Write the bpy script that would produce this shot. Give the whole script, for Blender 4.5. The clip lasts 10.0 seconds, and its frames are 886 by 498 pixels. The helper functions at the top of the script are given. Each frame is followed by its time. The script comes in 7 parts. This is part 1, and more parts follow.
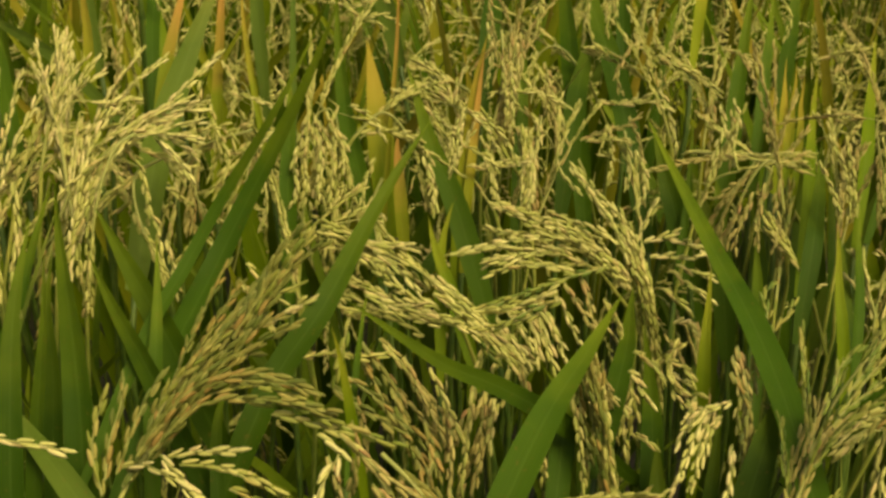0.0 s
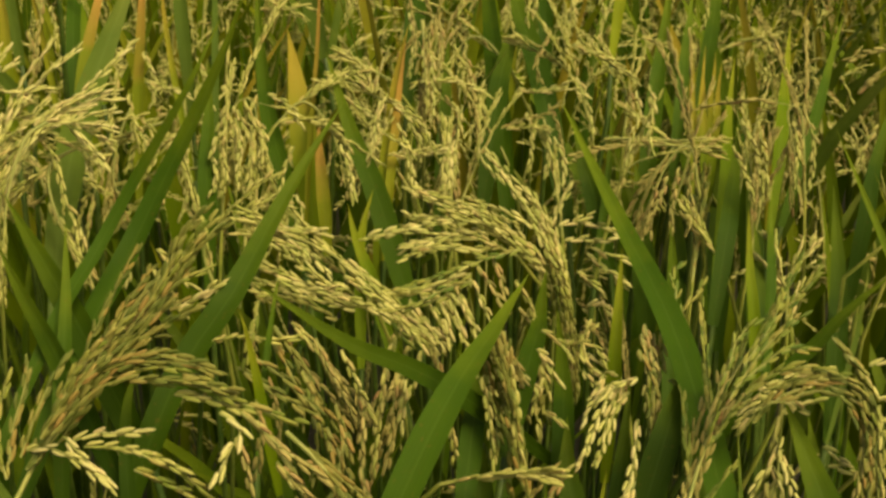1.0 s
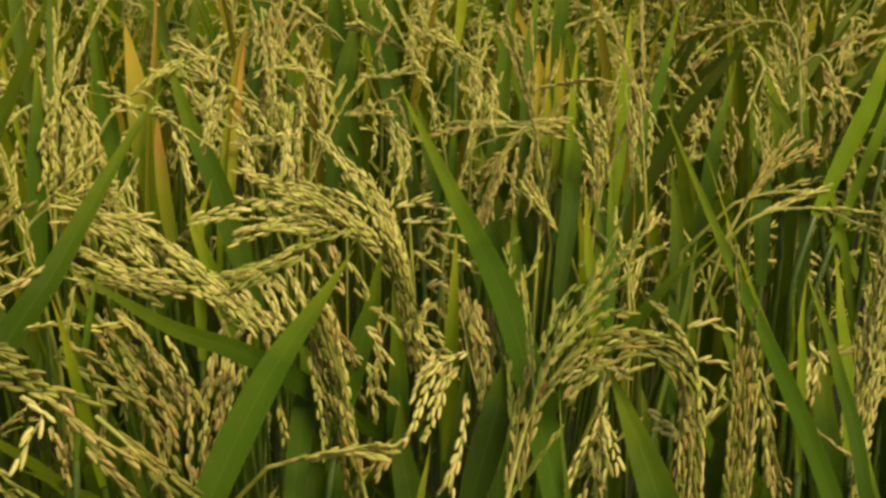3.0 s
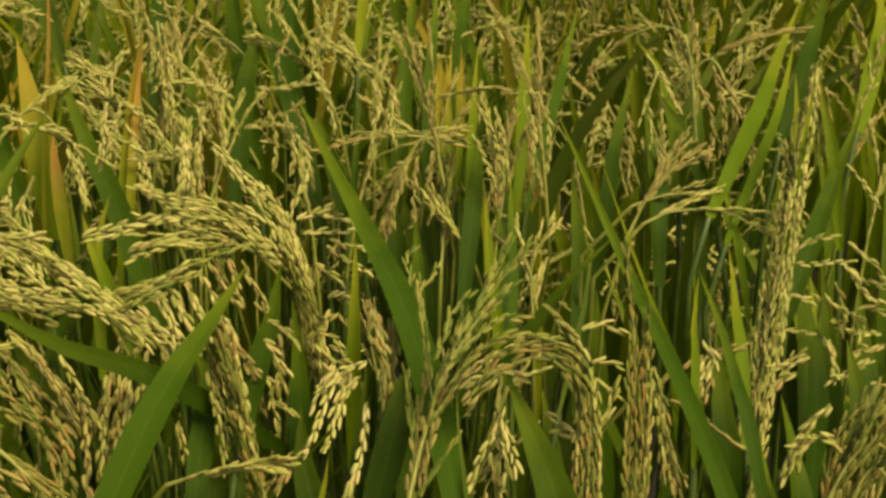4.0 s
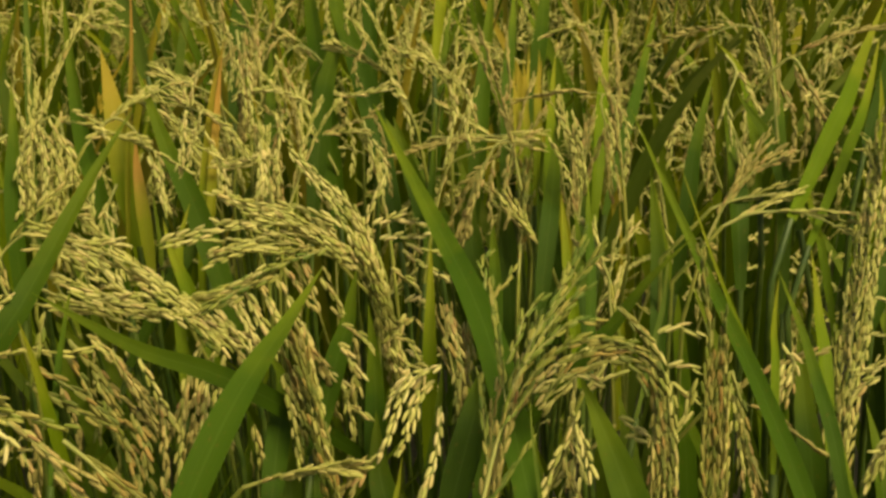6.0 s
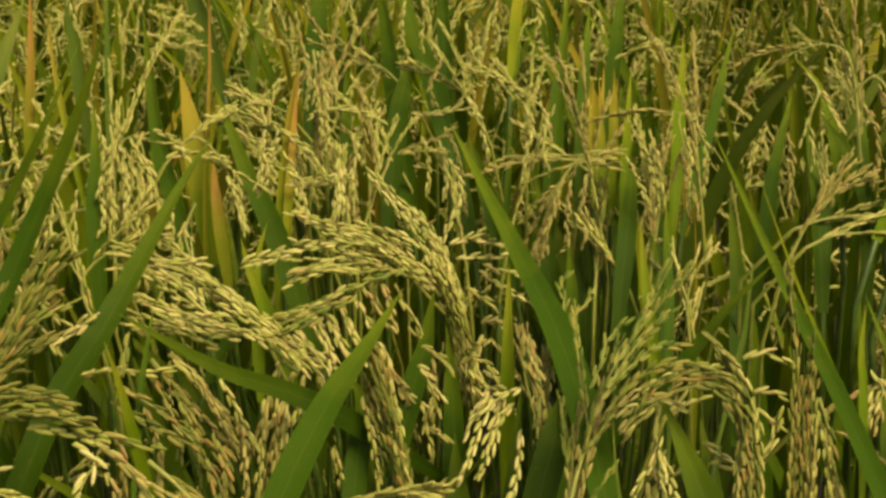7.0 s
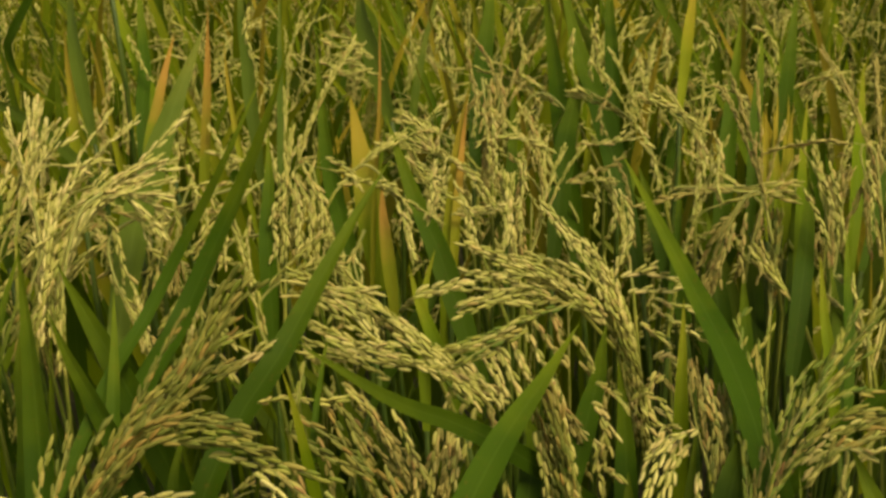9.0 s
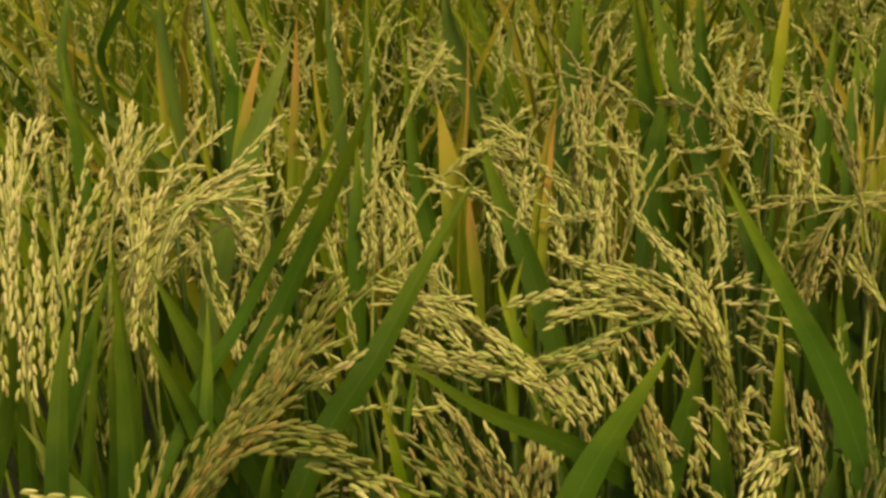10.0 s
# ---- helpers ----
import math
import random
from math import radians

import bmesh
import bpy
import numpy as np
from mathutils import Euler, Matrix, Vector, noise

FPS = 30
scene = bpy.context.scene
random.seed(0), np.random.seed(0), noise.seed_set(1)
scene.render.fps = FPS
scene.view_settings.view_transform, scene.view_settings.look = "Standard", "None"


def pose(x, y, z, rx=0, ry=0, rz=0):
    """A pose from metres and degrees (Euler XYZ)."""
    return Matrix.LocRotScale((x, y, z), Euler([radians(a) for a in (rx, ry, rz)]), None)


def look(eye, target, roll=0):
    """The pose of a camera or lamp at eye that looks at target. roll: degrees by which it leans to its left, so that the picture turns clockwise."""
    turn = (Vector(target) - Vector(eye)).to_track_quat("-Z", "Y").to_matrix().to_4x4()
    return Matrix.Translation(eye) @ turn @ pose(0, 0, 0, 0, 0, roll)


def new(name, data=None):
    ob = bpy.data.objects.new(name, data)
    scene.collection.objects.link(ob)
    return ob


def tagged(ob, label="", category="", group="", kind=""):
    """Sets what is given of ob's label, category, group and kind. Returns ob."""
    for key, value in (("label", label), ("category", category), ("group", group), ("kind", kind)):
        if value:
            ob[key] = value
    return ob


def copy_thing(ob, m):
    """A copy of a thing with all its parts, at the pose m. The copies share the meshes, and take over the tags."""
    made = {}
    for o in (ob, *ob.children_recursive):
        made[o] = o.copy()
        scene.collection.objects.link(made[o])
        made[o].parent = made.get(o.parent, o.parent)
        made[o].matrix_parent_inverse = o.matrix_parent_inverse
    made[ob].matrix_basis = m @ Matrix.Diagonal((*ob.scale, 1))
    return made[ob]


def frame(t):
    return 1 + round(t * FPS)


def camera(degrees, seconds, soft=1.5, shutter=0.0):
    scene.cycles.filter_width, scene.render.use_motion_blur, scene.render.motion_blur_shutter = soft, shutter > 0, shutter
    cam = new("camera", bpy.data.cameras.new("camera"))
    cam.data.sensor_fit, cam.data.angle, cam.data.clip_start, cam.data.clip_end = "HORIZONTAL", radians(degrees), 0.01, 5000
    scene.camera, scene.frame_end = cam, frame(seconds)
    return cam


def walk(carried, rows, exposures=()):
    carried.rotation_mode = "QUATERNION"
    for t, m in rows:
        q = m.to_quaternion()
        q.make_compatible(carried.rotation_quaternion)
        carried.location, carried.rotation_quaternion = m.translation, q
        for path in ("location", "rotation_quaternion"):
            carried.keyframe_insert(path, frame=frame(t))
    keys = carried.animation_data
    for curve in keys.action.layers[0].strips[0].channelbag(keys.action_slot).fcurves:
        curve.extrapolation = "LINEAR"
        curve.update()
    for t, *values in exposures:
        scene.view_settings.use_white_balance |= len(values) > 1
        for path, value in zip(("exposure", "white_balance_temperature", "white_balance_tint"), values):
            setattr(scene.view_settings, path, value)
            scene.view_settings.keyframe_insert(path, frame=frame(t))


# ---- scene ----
cam = camera(38.86, 10.0, soft=3.0)
METRES, EYE, TILT, LEAN, TURN = 0.15, 1.24, -24.0, 0.0, 0.0
ROWS = [
    (0, 0.0014, 0.0001, 0.0021, -0.000, 0.000, -0.000),
    (0.5, 0.0724, -0.0150, -0.0197, -0.981, 0.127, 0.304),
    (1, 0.1198, -0.0395, -0.0503, -2.165, 0.030, 0.753),
    (1.5, 0.1739, 0.0111, -0.0754, -3.322, -0.530, 1.116),
    (2, 0.1925, -0.0032, -0.0882, -4.508, -0.270, 1.581),
    (2.5, 0.2406, -0.0190, -0.1064, -6.157, 0.093, 2.106),
    (3, 0.3103, -0.0159, -0.1423, -6.948, 0.280, 2.623),
    (3.2, 0.3311, -0.0156, -0.1552, -7.757, 0.222, 3.066),
    (4.3, 0.3868, -0.0449, -0.1558, -10.787, 0.722, 4.410),
    (4.5, 0.3933, -0.0503, -0.1603, -10.145, 0.755, 4.490),
    (5, 0.4166, -0.0417, -0.1752, -9.127, 0.586, 4.764),
    (5.5, 0.4176, -0.0343, -0.1801, -7.990, 0.644, 4.929),
    (5.7, 0.4183, -0.0290, -0.1760, -7.363, 0.854, 4.756),
    (6.8, 0.3724, -0.0169, -0.1455, -4.425, 1.980, 4.296),
    (7, 0.3689, -0.0099, -0.1419, -3.676, 2.085, 4.186),
    (7.5, 0.3592, -0.0070, -0.1374, -2.456, 2.323, 4.024),
    (8, 0.3179, 0.0190, -0.1186, -0.647, 2.369, 3.506),
    (8.5, 0.2965, -0.0084, -0.1052, 1.085, 3.354, 3.286),
    (9, 0.2952, 0.0288, -0.1018, 2.975, 3.439, 2.806),
    (9.5, 0.2695, 0.0418, -0.0920, 4.159, 3.376, 2.528),
    (10, 0.2356, 0.0578, -0.0767, 6.228, 3.673, 1.963),
]
walk(cam, [(t, pose(0, 0, EYE, TILT, LEAN, TURN) @ pose(METRES * x, METRES * y, METRES * z, 90 + pitch, roll, yaw)) for t, x, y, z, yaw, pitch, roll in ROWS],
     exposures=[(0, 0.47, 8600, 0), (6, 0.47, 8600, 0), (7.5, 0.53, 8600, 0), (8.5, 0.57, 8600, 0), (9, 0.29, 8600, 0), (10, 0.27, 8600, 0)])

# ---- light ----
SUN_UP, SUN_ROUND = radians(56), radians(140)
world = bpy.data.worlds.new("sky")
scene.world = world
world.use_nodes = True
wn = world.node_tree
sky = wn.nodes.new("ShaderNodeTexSky")
sky.sky_type, sky.sun_disc = "NISHITA", False
sky.sun_elevation, sky.sun_rotation = SUN_UP, SUN_ROUND
sky.air_density, sky.dust_density, sky.ozone_density = 1.0, 6.0, 1.0
background = wn.nodes["Background"]
background.inputs["Strength"].default_value = 0.072
wn.links.new(sky.outputs["Color"], background.inputs["Color"])
lamp = bpy.data.lights.new("sun", "SUN")
lamp.energy, lamp.angle, lamp.color = 2.65, radians(28), (1.0, 0.92, 0.70)
sun = new("sun", lamp)
sun.matrix_world = look((0, 0, 0), (-math.sin(SUN_ROUND) * math.cos(SUN_UP), -math.cos(SUN_ROUND) * math.cos(SUN_UP), -math.sin(SUN_UP)))
sun.location = (0, 0, 30)

# ---- materials ----


def nodes_of(name):
    mat = bpy.data.materials.new(name)
    mat.use_nodes = True
    tree = mat.node_tree
    return mat, tree, tree.nodes["Principled BSDF"], tree.nodes["Material Output"]


def add(tree, kind, **values):
    node = tree.nodes.new(kind)
    for key, value in values.items():
        node.inputs[key].default_value = value
    return node


def ramp(tree, fac, stops):
    node = tree.nodes.new("ShaderNodeValToRGB")
    els = node.color_ramp.elements
    while len(els) < len(stops):
        els.new(0.5)
    for el, (at, colour) in zip(els, stops):
        el.position, el.color = at, (*colour, 1)
    tree.links.new(fac, node.inputs["Fac"])
    return node.outputs["Color"]


def mixed(tree, fac, a, b, blend="MIX"):
    node = tree.nodes.new("ShaderNodeMix")
    node.data_type, node.blend_type = "RGBA", blend
    for value, at in ((fac, 0), (a, 6), (b, 7)):
        if isinstance(value, (int, float)):
            node.inputs[at].default_value = value
        elif isinstance(value, tuple):
            node.inputs[at].default_value = (*value, 1)
        else:
            tree.links.new(value, node.inputs[at])
    return node.outputs[2]


def maths(tree, op, a, b=0.0, clamp=False):
    node = tree.nodes.new("ShaderNodeMath")
    node.operation, node.use_clamp = op, clamp
    for value, at in ((a, 0), (b, 1)):
        if isinstance(value, (int, float)):
            node.inputs[at].default_value = value
        else:
            tree.links.new(value, node.inputs[at])
    return node.outputs[0]


def leaf_material(name, low, high, tip, tip_from, tip_to=1.0, by_island=False):
    """A rice blade: parallel veins, a pale midrib, blotches, a tip that dries first, light shining through."""
    mat, tree, bsdf, out = nodes_of(name)
    link = tree.links.new
    uv = tree.nodes.new("ShaderNodeUVMap")
    split = tree.nodes.new("ShaderNodeSeparateXYZ")
    link(uv.outputs["UV"], split.inputs[0])
    across, along = split.outputs["X"], split.outputs["Y"]
    if by_island:
        rnd = tree.nodes.new("ShaderNodeNewGeometry").outputs["Random Per Island"]
    else:
        rnd = tree.nodes.new("ShaderNodeObjectInfo").outputs["Random"]
    coord = tree.nodes.new("ShaderNodeTexCoord")
    blotch = add(tree, "ShaderNodeTexNoise", Scale=60.0, Detail=3.0)
    link(coord.outputs["Object"], blotch.inputs["Vector"])
    tone = maths(tree, "ADD", maths(tree, "MULTIPLY", rnd, 0.55), maths(tree, "MULTIPLY", blotch.outputs["Fac"], 0.5), True)
    base = mixed(tree, tone, low, high)
    dry = tree.nodes.new("ShaderNodeMapRange")
    dry.inputs["From Min"].default_value, dry.inputs["From Max"].default_value = tip_from, tip_to
    wob = maths(tree, "ADD", along, maths(tree, "MULTIPLY", maths(tree, "SUBTRACT", blotch.outputs["Fac"], 0.5), 0.35))
    link(wob, dry.inputs["Value"])
    base = mixed(tree, dry.outputs["Result"], base, tip)
    wave = add(tree, "ShaderNodeTexNoise", Scale=1.0, Detail=1.0)
    wave.noise_dimensions = "2D"
    stretch = tree.nodes.new("ShaderNodeCombineXYZ")
    link(maths(tree, "MULTIPLY", across, 26.0), stretch.inputs["X"])
    link(maths(tree, "MULTIPLY", along, 1.5), stretch.inputs["Y"])
    link(stretch.outputs[0], wave.inputs["Vector"])
    base = mixed(tree, maths(tree, "MULTIPLY", wave.outputs["Fac"], 0.20), base, (0.02, 0.05, 0.006), "MULTIPLY")
    rib = maths(tree, "LESS_THAN", maths(tree, "ABSOLUTE", maths(tree, "SUBTRACT", across, 0.5)), 0.035)
    base = mixed(tree, maths(tree, "MULTIPLY", rib, 0.08), base, (0.22, 0.30, 0.07))
    rust = add(tree, "ShaderNodeTexNoise", Scale=420.0, Detail=2.0)
    link(coord.outputs["Object"], rust.inputs["Vector"])
    spots = ramp(tree, rust.outputs["Fac"], [(0.66, (0, 0, 0)), (0.74, (1, 1, 1))])
    base = mixed(tree, maths(tree, "MULTIPLY", spots, 0.35), base, (0.16, 0.09, 0.02))
    link(base, bsdf.inputs["Base Color"])
    bsdf.inputs["Roughness"].default_value = 0.55
    bsdf.inputs["Specular IOR Level"].default_value = 0.08
    bump = add(tree, "ShaderNodeBump", Strength=0.35, Distance=0.0006)
    link(wave.outputs["Fac"], bump.inputs["Height"])
    link(bump.outputs["Normal"], bsdf.inputs["Normal"])
    shine = tree.nodes.new("ShaderNodeBsdfTranslucent")
    link(mixed(tree, 0.5, base, (0.21, 0.29, 0.012)), shine.inputs["Color"])
    both = add(tree, "ShaderNodeMixShader", Fac=0.20)
    link(bsdf.outputs[0], both.inputs[1])
    link(shine.outputs[0], both.inputs[2])
    link(both.outputs[0], out.inputs["Surface"])
    return mat


def grain_material(name, stops, by_island=False):
    """Ripening husk: colour from grain to grain, ribs along it, a darker foot and small stains."""
    mat, tree, bsdf, out = nodes_of(name)
    link = tree.links.new
    if by_island:
        rnd = tree.nodes.new("ShaderNodeNewGeometry").outputs["Random Per Island"]
    else:
        rnd = tree.nodes.new("ShaderNodeObjectInfo").outputs["Random"]
    base = ramp(tree, rnd, stops)
    coord = tree.nodes.new("ShaderNodeTexCoord")
    stain = add(tree, "ShaderNodeTexNoise", Scale=260.0, Detail=3.0)
    link(coord.outputs["Object"], stain.inputs["Vector"])
    base = mixed(tree, maths(tree, "MULTIPLY", stain.outputs["Fac"], 0.55), base, (0.68, 0.56, 0.32), "MULTIPLY")
    spots = ramp(tree, stain.outputs["Fac"], [(0.60, (0, 0, 0)), (0.72, (1, 1, 1))])
    base = mixed(tree, maths(tree, "MULTIPLY", spots, 0.45), base, (0.18, 0.12, 0.03))
    link(base, bsdf.inputs["Base Color"])
    bsdf.inputs["Roughness"].default_value = 0.55
    bsdf.inputs["Specular IOR Level"].default_value = 0.3
    fine = add(tree, "ShaderNodeTexNoise", Scale=2200.0, Detail=1.0)
    link(coord.outputs["Object"], fine.inputs["Vector"])
    bump = add(tree, "ShaderNodeBump", Strength=0.3, Distance=0.0003)
    link(fine.outputs["Fac"], bump.inputs["Height"])
    link(bump.outputs["Normal"], bsdf.inputs["Normal"])
    shine = tree.nodes.new("ShaderNodeBsdfTranslucent")
    link(base, shine.inputs["Color"])
    both = add(tree, "ShaderNodeMixShader", Fac=0.16)
    link(bsdf.outputs[0], both.inputs[1])
    link(shine.outputs[0], both.inputs[2])
    link(both.outputs[0], out.inputs["Surface"])
    return mat


def plain_material(name, low, high, scale, rough, bump_mm):
    mat, tree, bsdf, out = nodes_of(name)
    coord = tree.nodes.new("ShaderNodeTexCoord")
    a = add(tree, "ShaderNodeTexNoise", Scale=scale, Detail=6.0)
    b = add(tree, "ShaderNodeTexNoise", Scale=scale * 9, Detail=4.0)
    for node in (a, b):
        tree.links.new(coord.outputs["Object"], node.inputs["Vector"])
    tone = maths(tree, "ADD", maths(tree, "MULTIPLY", a.outputs["Fac"], 0.6), maths(tree, "MULTIPLY", b.outputs["Fac"], 0.4))
    tree.links.new(ramp(tree, tone, [(0.35, low), (0.65, high)]), bsdf.inputs["Base Color"])
    bsdf.inputs["Roughness"].default_value = rough
    bump = add(tree, "ShaderNodeBump", Strength=0.7, Distance=bump_mm / 1000)
    tree.links.new(tone, bump.inputs["Height"])
    tree.links.new(bump.outputs["Normal"], bsdf.inputs["Normal"])
    return mat


LEAF = {
    "green": ((0.036, 0.084, 0.006), (0.070, 0.124, 0.010), (0.165, 0.212, 0.016), 0.58),
    # deep green of mature blades, which also carries the shade on lower leaves
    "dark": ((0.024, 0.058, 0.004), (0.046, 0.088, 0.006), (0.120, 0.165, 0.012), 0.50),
    "lime": ((0.090, 0.158, 0.008), (0.162, 0.218, 0.012), (0.27, 0.27, 0.025), 0.55),
    "grey": ((0.066, 0.110, 0.015), (0.112, 0.158, 0.023), (0.20, 0.22, 0.04), 0.7),
    "yellow": ((0.13, 0.20, 0.012), (0.24, 0.26, 0.018), (0.36, 0.27, 0.038), 0.30, 0.85),
    "orange": ((0.15, 0.20, 0.015), (0.26, 0.24, 0.022), (0.43, 0.235, 0.055), 0.40, 0.75),
}
LEAF_LABEL = {
    "green": "long green rice leaf blade", "dark": "deep green rice leaf blade, partly shade-toned", "lime": "yellow-green rice leaf blade",
    "grey": "dull grey-green rice leaf blade", "yellow": "yellowing rice leaf blade", "orange": "dried orange rice leaf blade",
}
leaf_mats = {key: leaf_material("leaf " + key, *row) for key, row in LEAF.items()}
field_leaf = leaf_material("leaf of the far field", *LEAF["lime"], by_island=True)
GRAIN = {
    "gold": [(0.0, (0.34, 0.37, 0.086)), (0.35, (0.52, 0.51, 0.144)), (0.85, (0.66, 0.61, 0.220)), (1.0, (0.56, 0.40, 0.156))],
    "cream": [(0.0, (0.43, 0.46, 0.121)), (0.4, (0.59, 0.57, 0.190)), (0.8, (0.71, 0.65, 0.266)), (1.0, (0.65, 0.51, 0.220))],
    "green": [(0.0, (0.17, 0.225, 0.032)), (0.4, (0.27, 0.30, 0.053)), (0.8, (0.40, 0.38, 0.098)), (1.0, (0.47, 0.38, 0.121))],
    "moss": [(0.0, (0.100, 0.128, 0.020)), (0.4, (0.165, 0.180, 0.032)), (0.8, (0.26, 0.245, 0.052)), (1.0, (0.34, 0.23, 0.062))],
    "unripe": [(0.0, (0.10, 0.17, 0.023)), (0.4, (0.19, 0.25, 0.039)), (0.8, (0.32, 0.34, 0.069)), (1.0, (0.40, 0.34, 0.092))],
    "olive": [(0.0, (0.115, 0.152, 0.026)), (0.4, (0.195, 0.212, 0.043)), (0.8, (0.31, 0.285, 0.072)), (1.0, (0.42, 0.26, 0.080))],
    "pale": [(0.0, (0.54, 0.54, 0.162)), (0.4, (0.68, 0.64, 0.242)), (0.8, (0.77, 0.70, 0.323)), (1.0, (0.73, 0.59, 0.277))],
    # real brown husks, dimmed further for branches that hang in shade
    "brown": [(0.0, (0.26, 0.235, 0.070)), (0.45, (0.43, 0.365, 0.115)), (0.8, (0.56, 0.48, 0.170)), (1.0, (0.43, 0.24, 0.105))],
}
GRAIN_LABEL = {"gold": "golden ripening", "green": "still green", "pale": "pale straw-coloured", "brown": "brownish, ripe or shade-toned", "olive": "olive, half-ripe or shade-toned", "cream": "creamy yellow", "unripe": "green unripe", "moss": "dull mossy green"}
grain_mats = {key: grain_material("husk " + key, stops) for key, stops in GRAIN.items()}
joined_mats = {key: grain_material("husks " + key, stops, True) for key, stops in GRAIN.items()}


def stalk_material():
    """A tiller: green sheaths below, a yellow-green neck above."""
    mat, tree, bsdf, out = nodes_of("stalk")
    uv = tree.nodes.new("ShaderNodeUVMap")
    split = tree.nodes.new("ShaderNodeSeparateXYZ")
    tree.links.new(uv.outputs["UV"], split.inputs[0])
    coord = tree.nodes.new("ShaderNodeTexCoord")
    spot = add(tree, "ShaderNodeTexNoise", Scale=90.0, Detail=4.0)
    tree.links.new(coord.outputs["Object"], spot.inputs["Vector"])
    low = ramp(tree, spot.outputs["Fac"], [(0.35, (0.032, 0.066, 0.006)), (0.65, (0.075, 0.112, 0.014))])
    top = ramp(tree, spot.outputs["Fac"], [(0.35, (0.20, 0.24, 0.035)), (0.65, (0.36, 0.34, 0.07))])
    neck = ramp(tree, split.outputs["Y"], [(0.86, (0, 0, 0)), (0.97, (1, 1, 1))])
    tree.links.new(mixed(tree, neck, low, top), bsdf.inputs["Base Color"])
    bsdf.inputs["Roughness"].default_value = 0.5
    return mat


stalk_mat = stalk_material()
branch_mat = plain_material("panicle branch", (0.20, 0.23, 0.045), (0.36, 0.33, 0.09), 160.0, 0.55, 0.1)
mud_mat = plain_material("wet paddy mud", (0.012, 0.010, 0.006), (0.034, 0.027, 0.015), 7.0, 0.45, 12.0)
far_mat = plain_material("far rice", (0.07, 0.11, 0.018), (0.28, 0.24, 0.06), 3.0, 0.8, 60.0)

# ---- shapes ----
rng = random.Random(7)


def part(name, mesh, material, parent, label=""):
    ob = new(name, mesh)
    if not mesh.materials:
        mesh.materials.append(material)
    ob.parent = parent
    return tagged(ob, label)


def spline(points, n):
    """n + 1 places along a smooth curve through the points, evenly spaced."""
    p = [Vector(q) for q in points]
    p = [2 * p[0] - p[1], *p, 2 * p[-1] - p[-2]]
    fine = []
    for a, b, c, d in zip(p, p[1:], p[2:], p[3:]):
        for k in range(12):
            t = k / 12
            fine.append(0.5 * (2 * b + (c - a) * t + (2 * a - 5 * b + 4 * c - d) * t * t + (3 * b - a - 3 * c + d) * t ** 3))
    fine.append(p[-2])
    run = [0.0]
    for a, b in zip(fine, fine[1:]):
        run.append(run[-1] + (b - a).length)
    out, i = [], 0
    for k in range(n + 1):
        want = run[-1] * k / n
        while i < len(run) - 2 and run[i + 1] < want:
            i += 1
        out.append(fine[i].lerp(fine[i + 1], min(1.0, (want - run[i]) / max(run[i + 1] - run[i], 1e-9))))
    return out, run[-1]


def tangents(path):
    n = len(path) - 1
    return [(path[min(i + 1, n)] - path[max(i - 1, 0)]).normalized() for i in range(n + 1)]


def tube(path, r0, r1, sides, verts, faces):
    start = len(verts)
    for i, (p, t) in enumerate(zip(path, tangents(path))):
        a = t.orthogonal().normalized() if i == 0 else (a - t * a.dot(t)).normalized()
        b = t.cross(a)
        r = r0 + (r1 - r0) * i / (len(path) - 1)
        for k in range(sides):
            w = math.tau * k / sides
            verts.append(p + (a * math.cos(w) + b * math.sin(w)) * r)
    for i in range(len(path) - 1):
        for k in range(sides):
            m = (k + 1) % sides
            q = start + i * sides
            faces.append((q + k, q + m, q + sides + m, q + sides + k))


def mesh_of(name, verts, faces, smooth=True):
    mesh = bpy.data.meshes.new(name)
    mesh.from_pydata([tuple(v) for v in verts], [], faces)
    if smooth:
        mesh.shade_smooth()
    return mesh


FACING = Vector((-0.1, -0.85, 0.5))


def blade(points, width, r, segments=14, verts=None, faces=None, uvs=None, cut=(-1.0, -0.5, 0.0, 0.5, 1.0), facing=None):
    """A rice leaf along a curve: widest at a third, running out to a fine point, folded a little along its midrib."""
    own = verts is None
    if own:
        verts, faces, uvs = [], [], []
    path, length = spline(points, segments)
    twist0, twist1 = r.uniform(-0.35, 0.35), r.uniform(-0.5, 0.5)
    fold, wave, phase = r.uniform(0.12, 0.30), r.uniform(0.02, 0.06), r.uniform(0, 6)
    start, n = len(verts), len(cut)
    face = facing or FACING
    for i, (p, t) in enumerate(zip(path, tangents(path))):
        v = i / segments
        side = t.cross(face)
        side = side.normalized() if side.length > 0.05 else t.orthogonal().normalized()
        side = Matrix.Rotation(twist0 + twist1 * v, 3, t) @ side
        up = side.cross(t)
        if v < 0.4:
            w = 0.55 + 0.45 * math.sin(v / 0.4 * math.pi / 2)
        else:
            w = 1 - ((v - 0.4) / 0.6) ** 1.65
        w = max(w, 0.015) * width / 2
        for c in cut:
            edge = wave * width * math.sin(phase + 9 * v + 2 * c) * abs(c)
            verts.append(p + side * (w * c) + up * (abs(c) * fold * w + edge * (1 - v)))
            uvs.append(((c + 1) / 2, v))
    for i in range(segments):
        for k in range(n - 1):
            q = start + i * n + k
            faces.append((q, q + 1, q + n + 1, q + n))
    if not own:
        return None
    mesh = mesh_of("leaf", verts, faces)
    lay_uv(mesh, uvs)
    return mesh


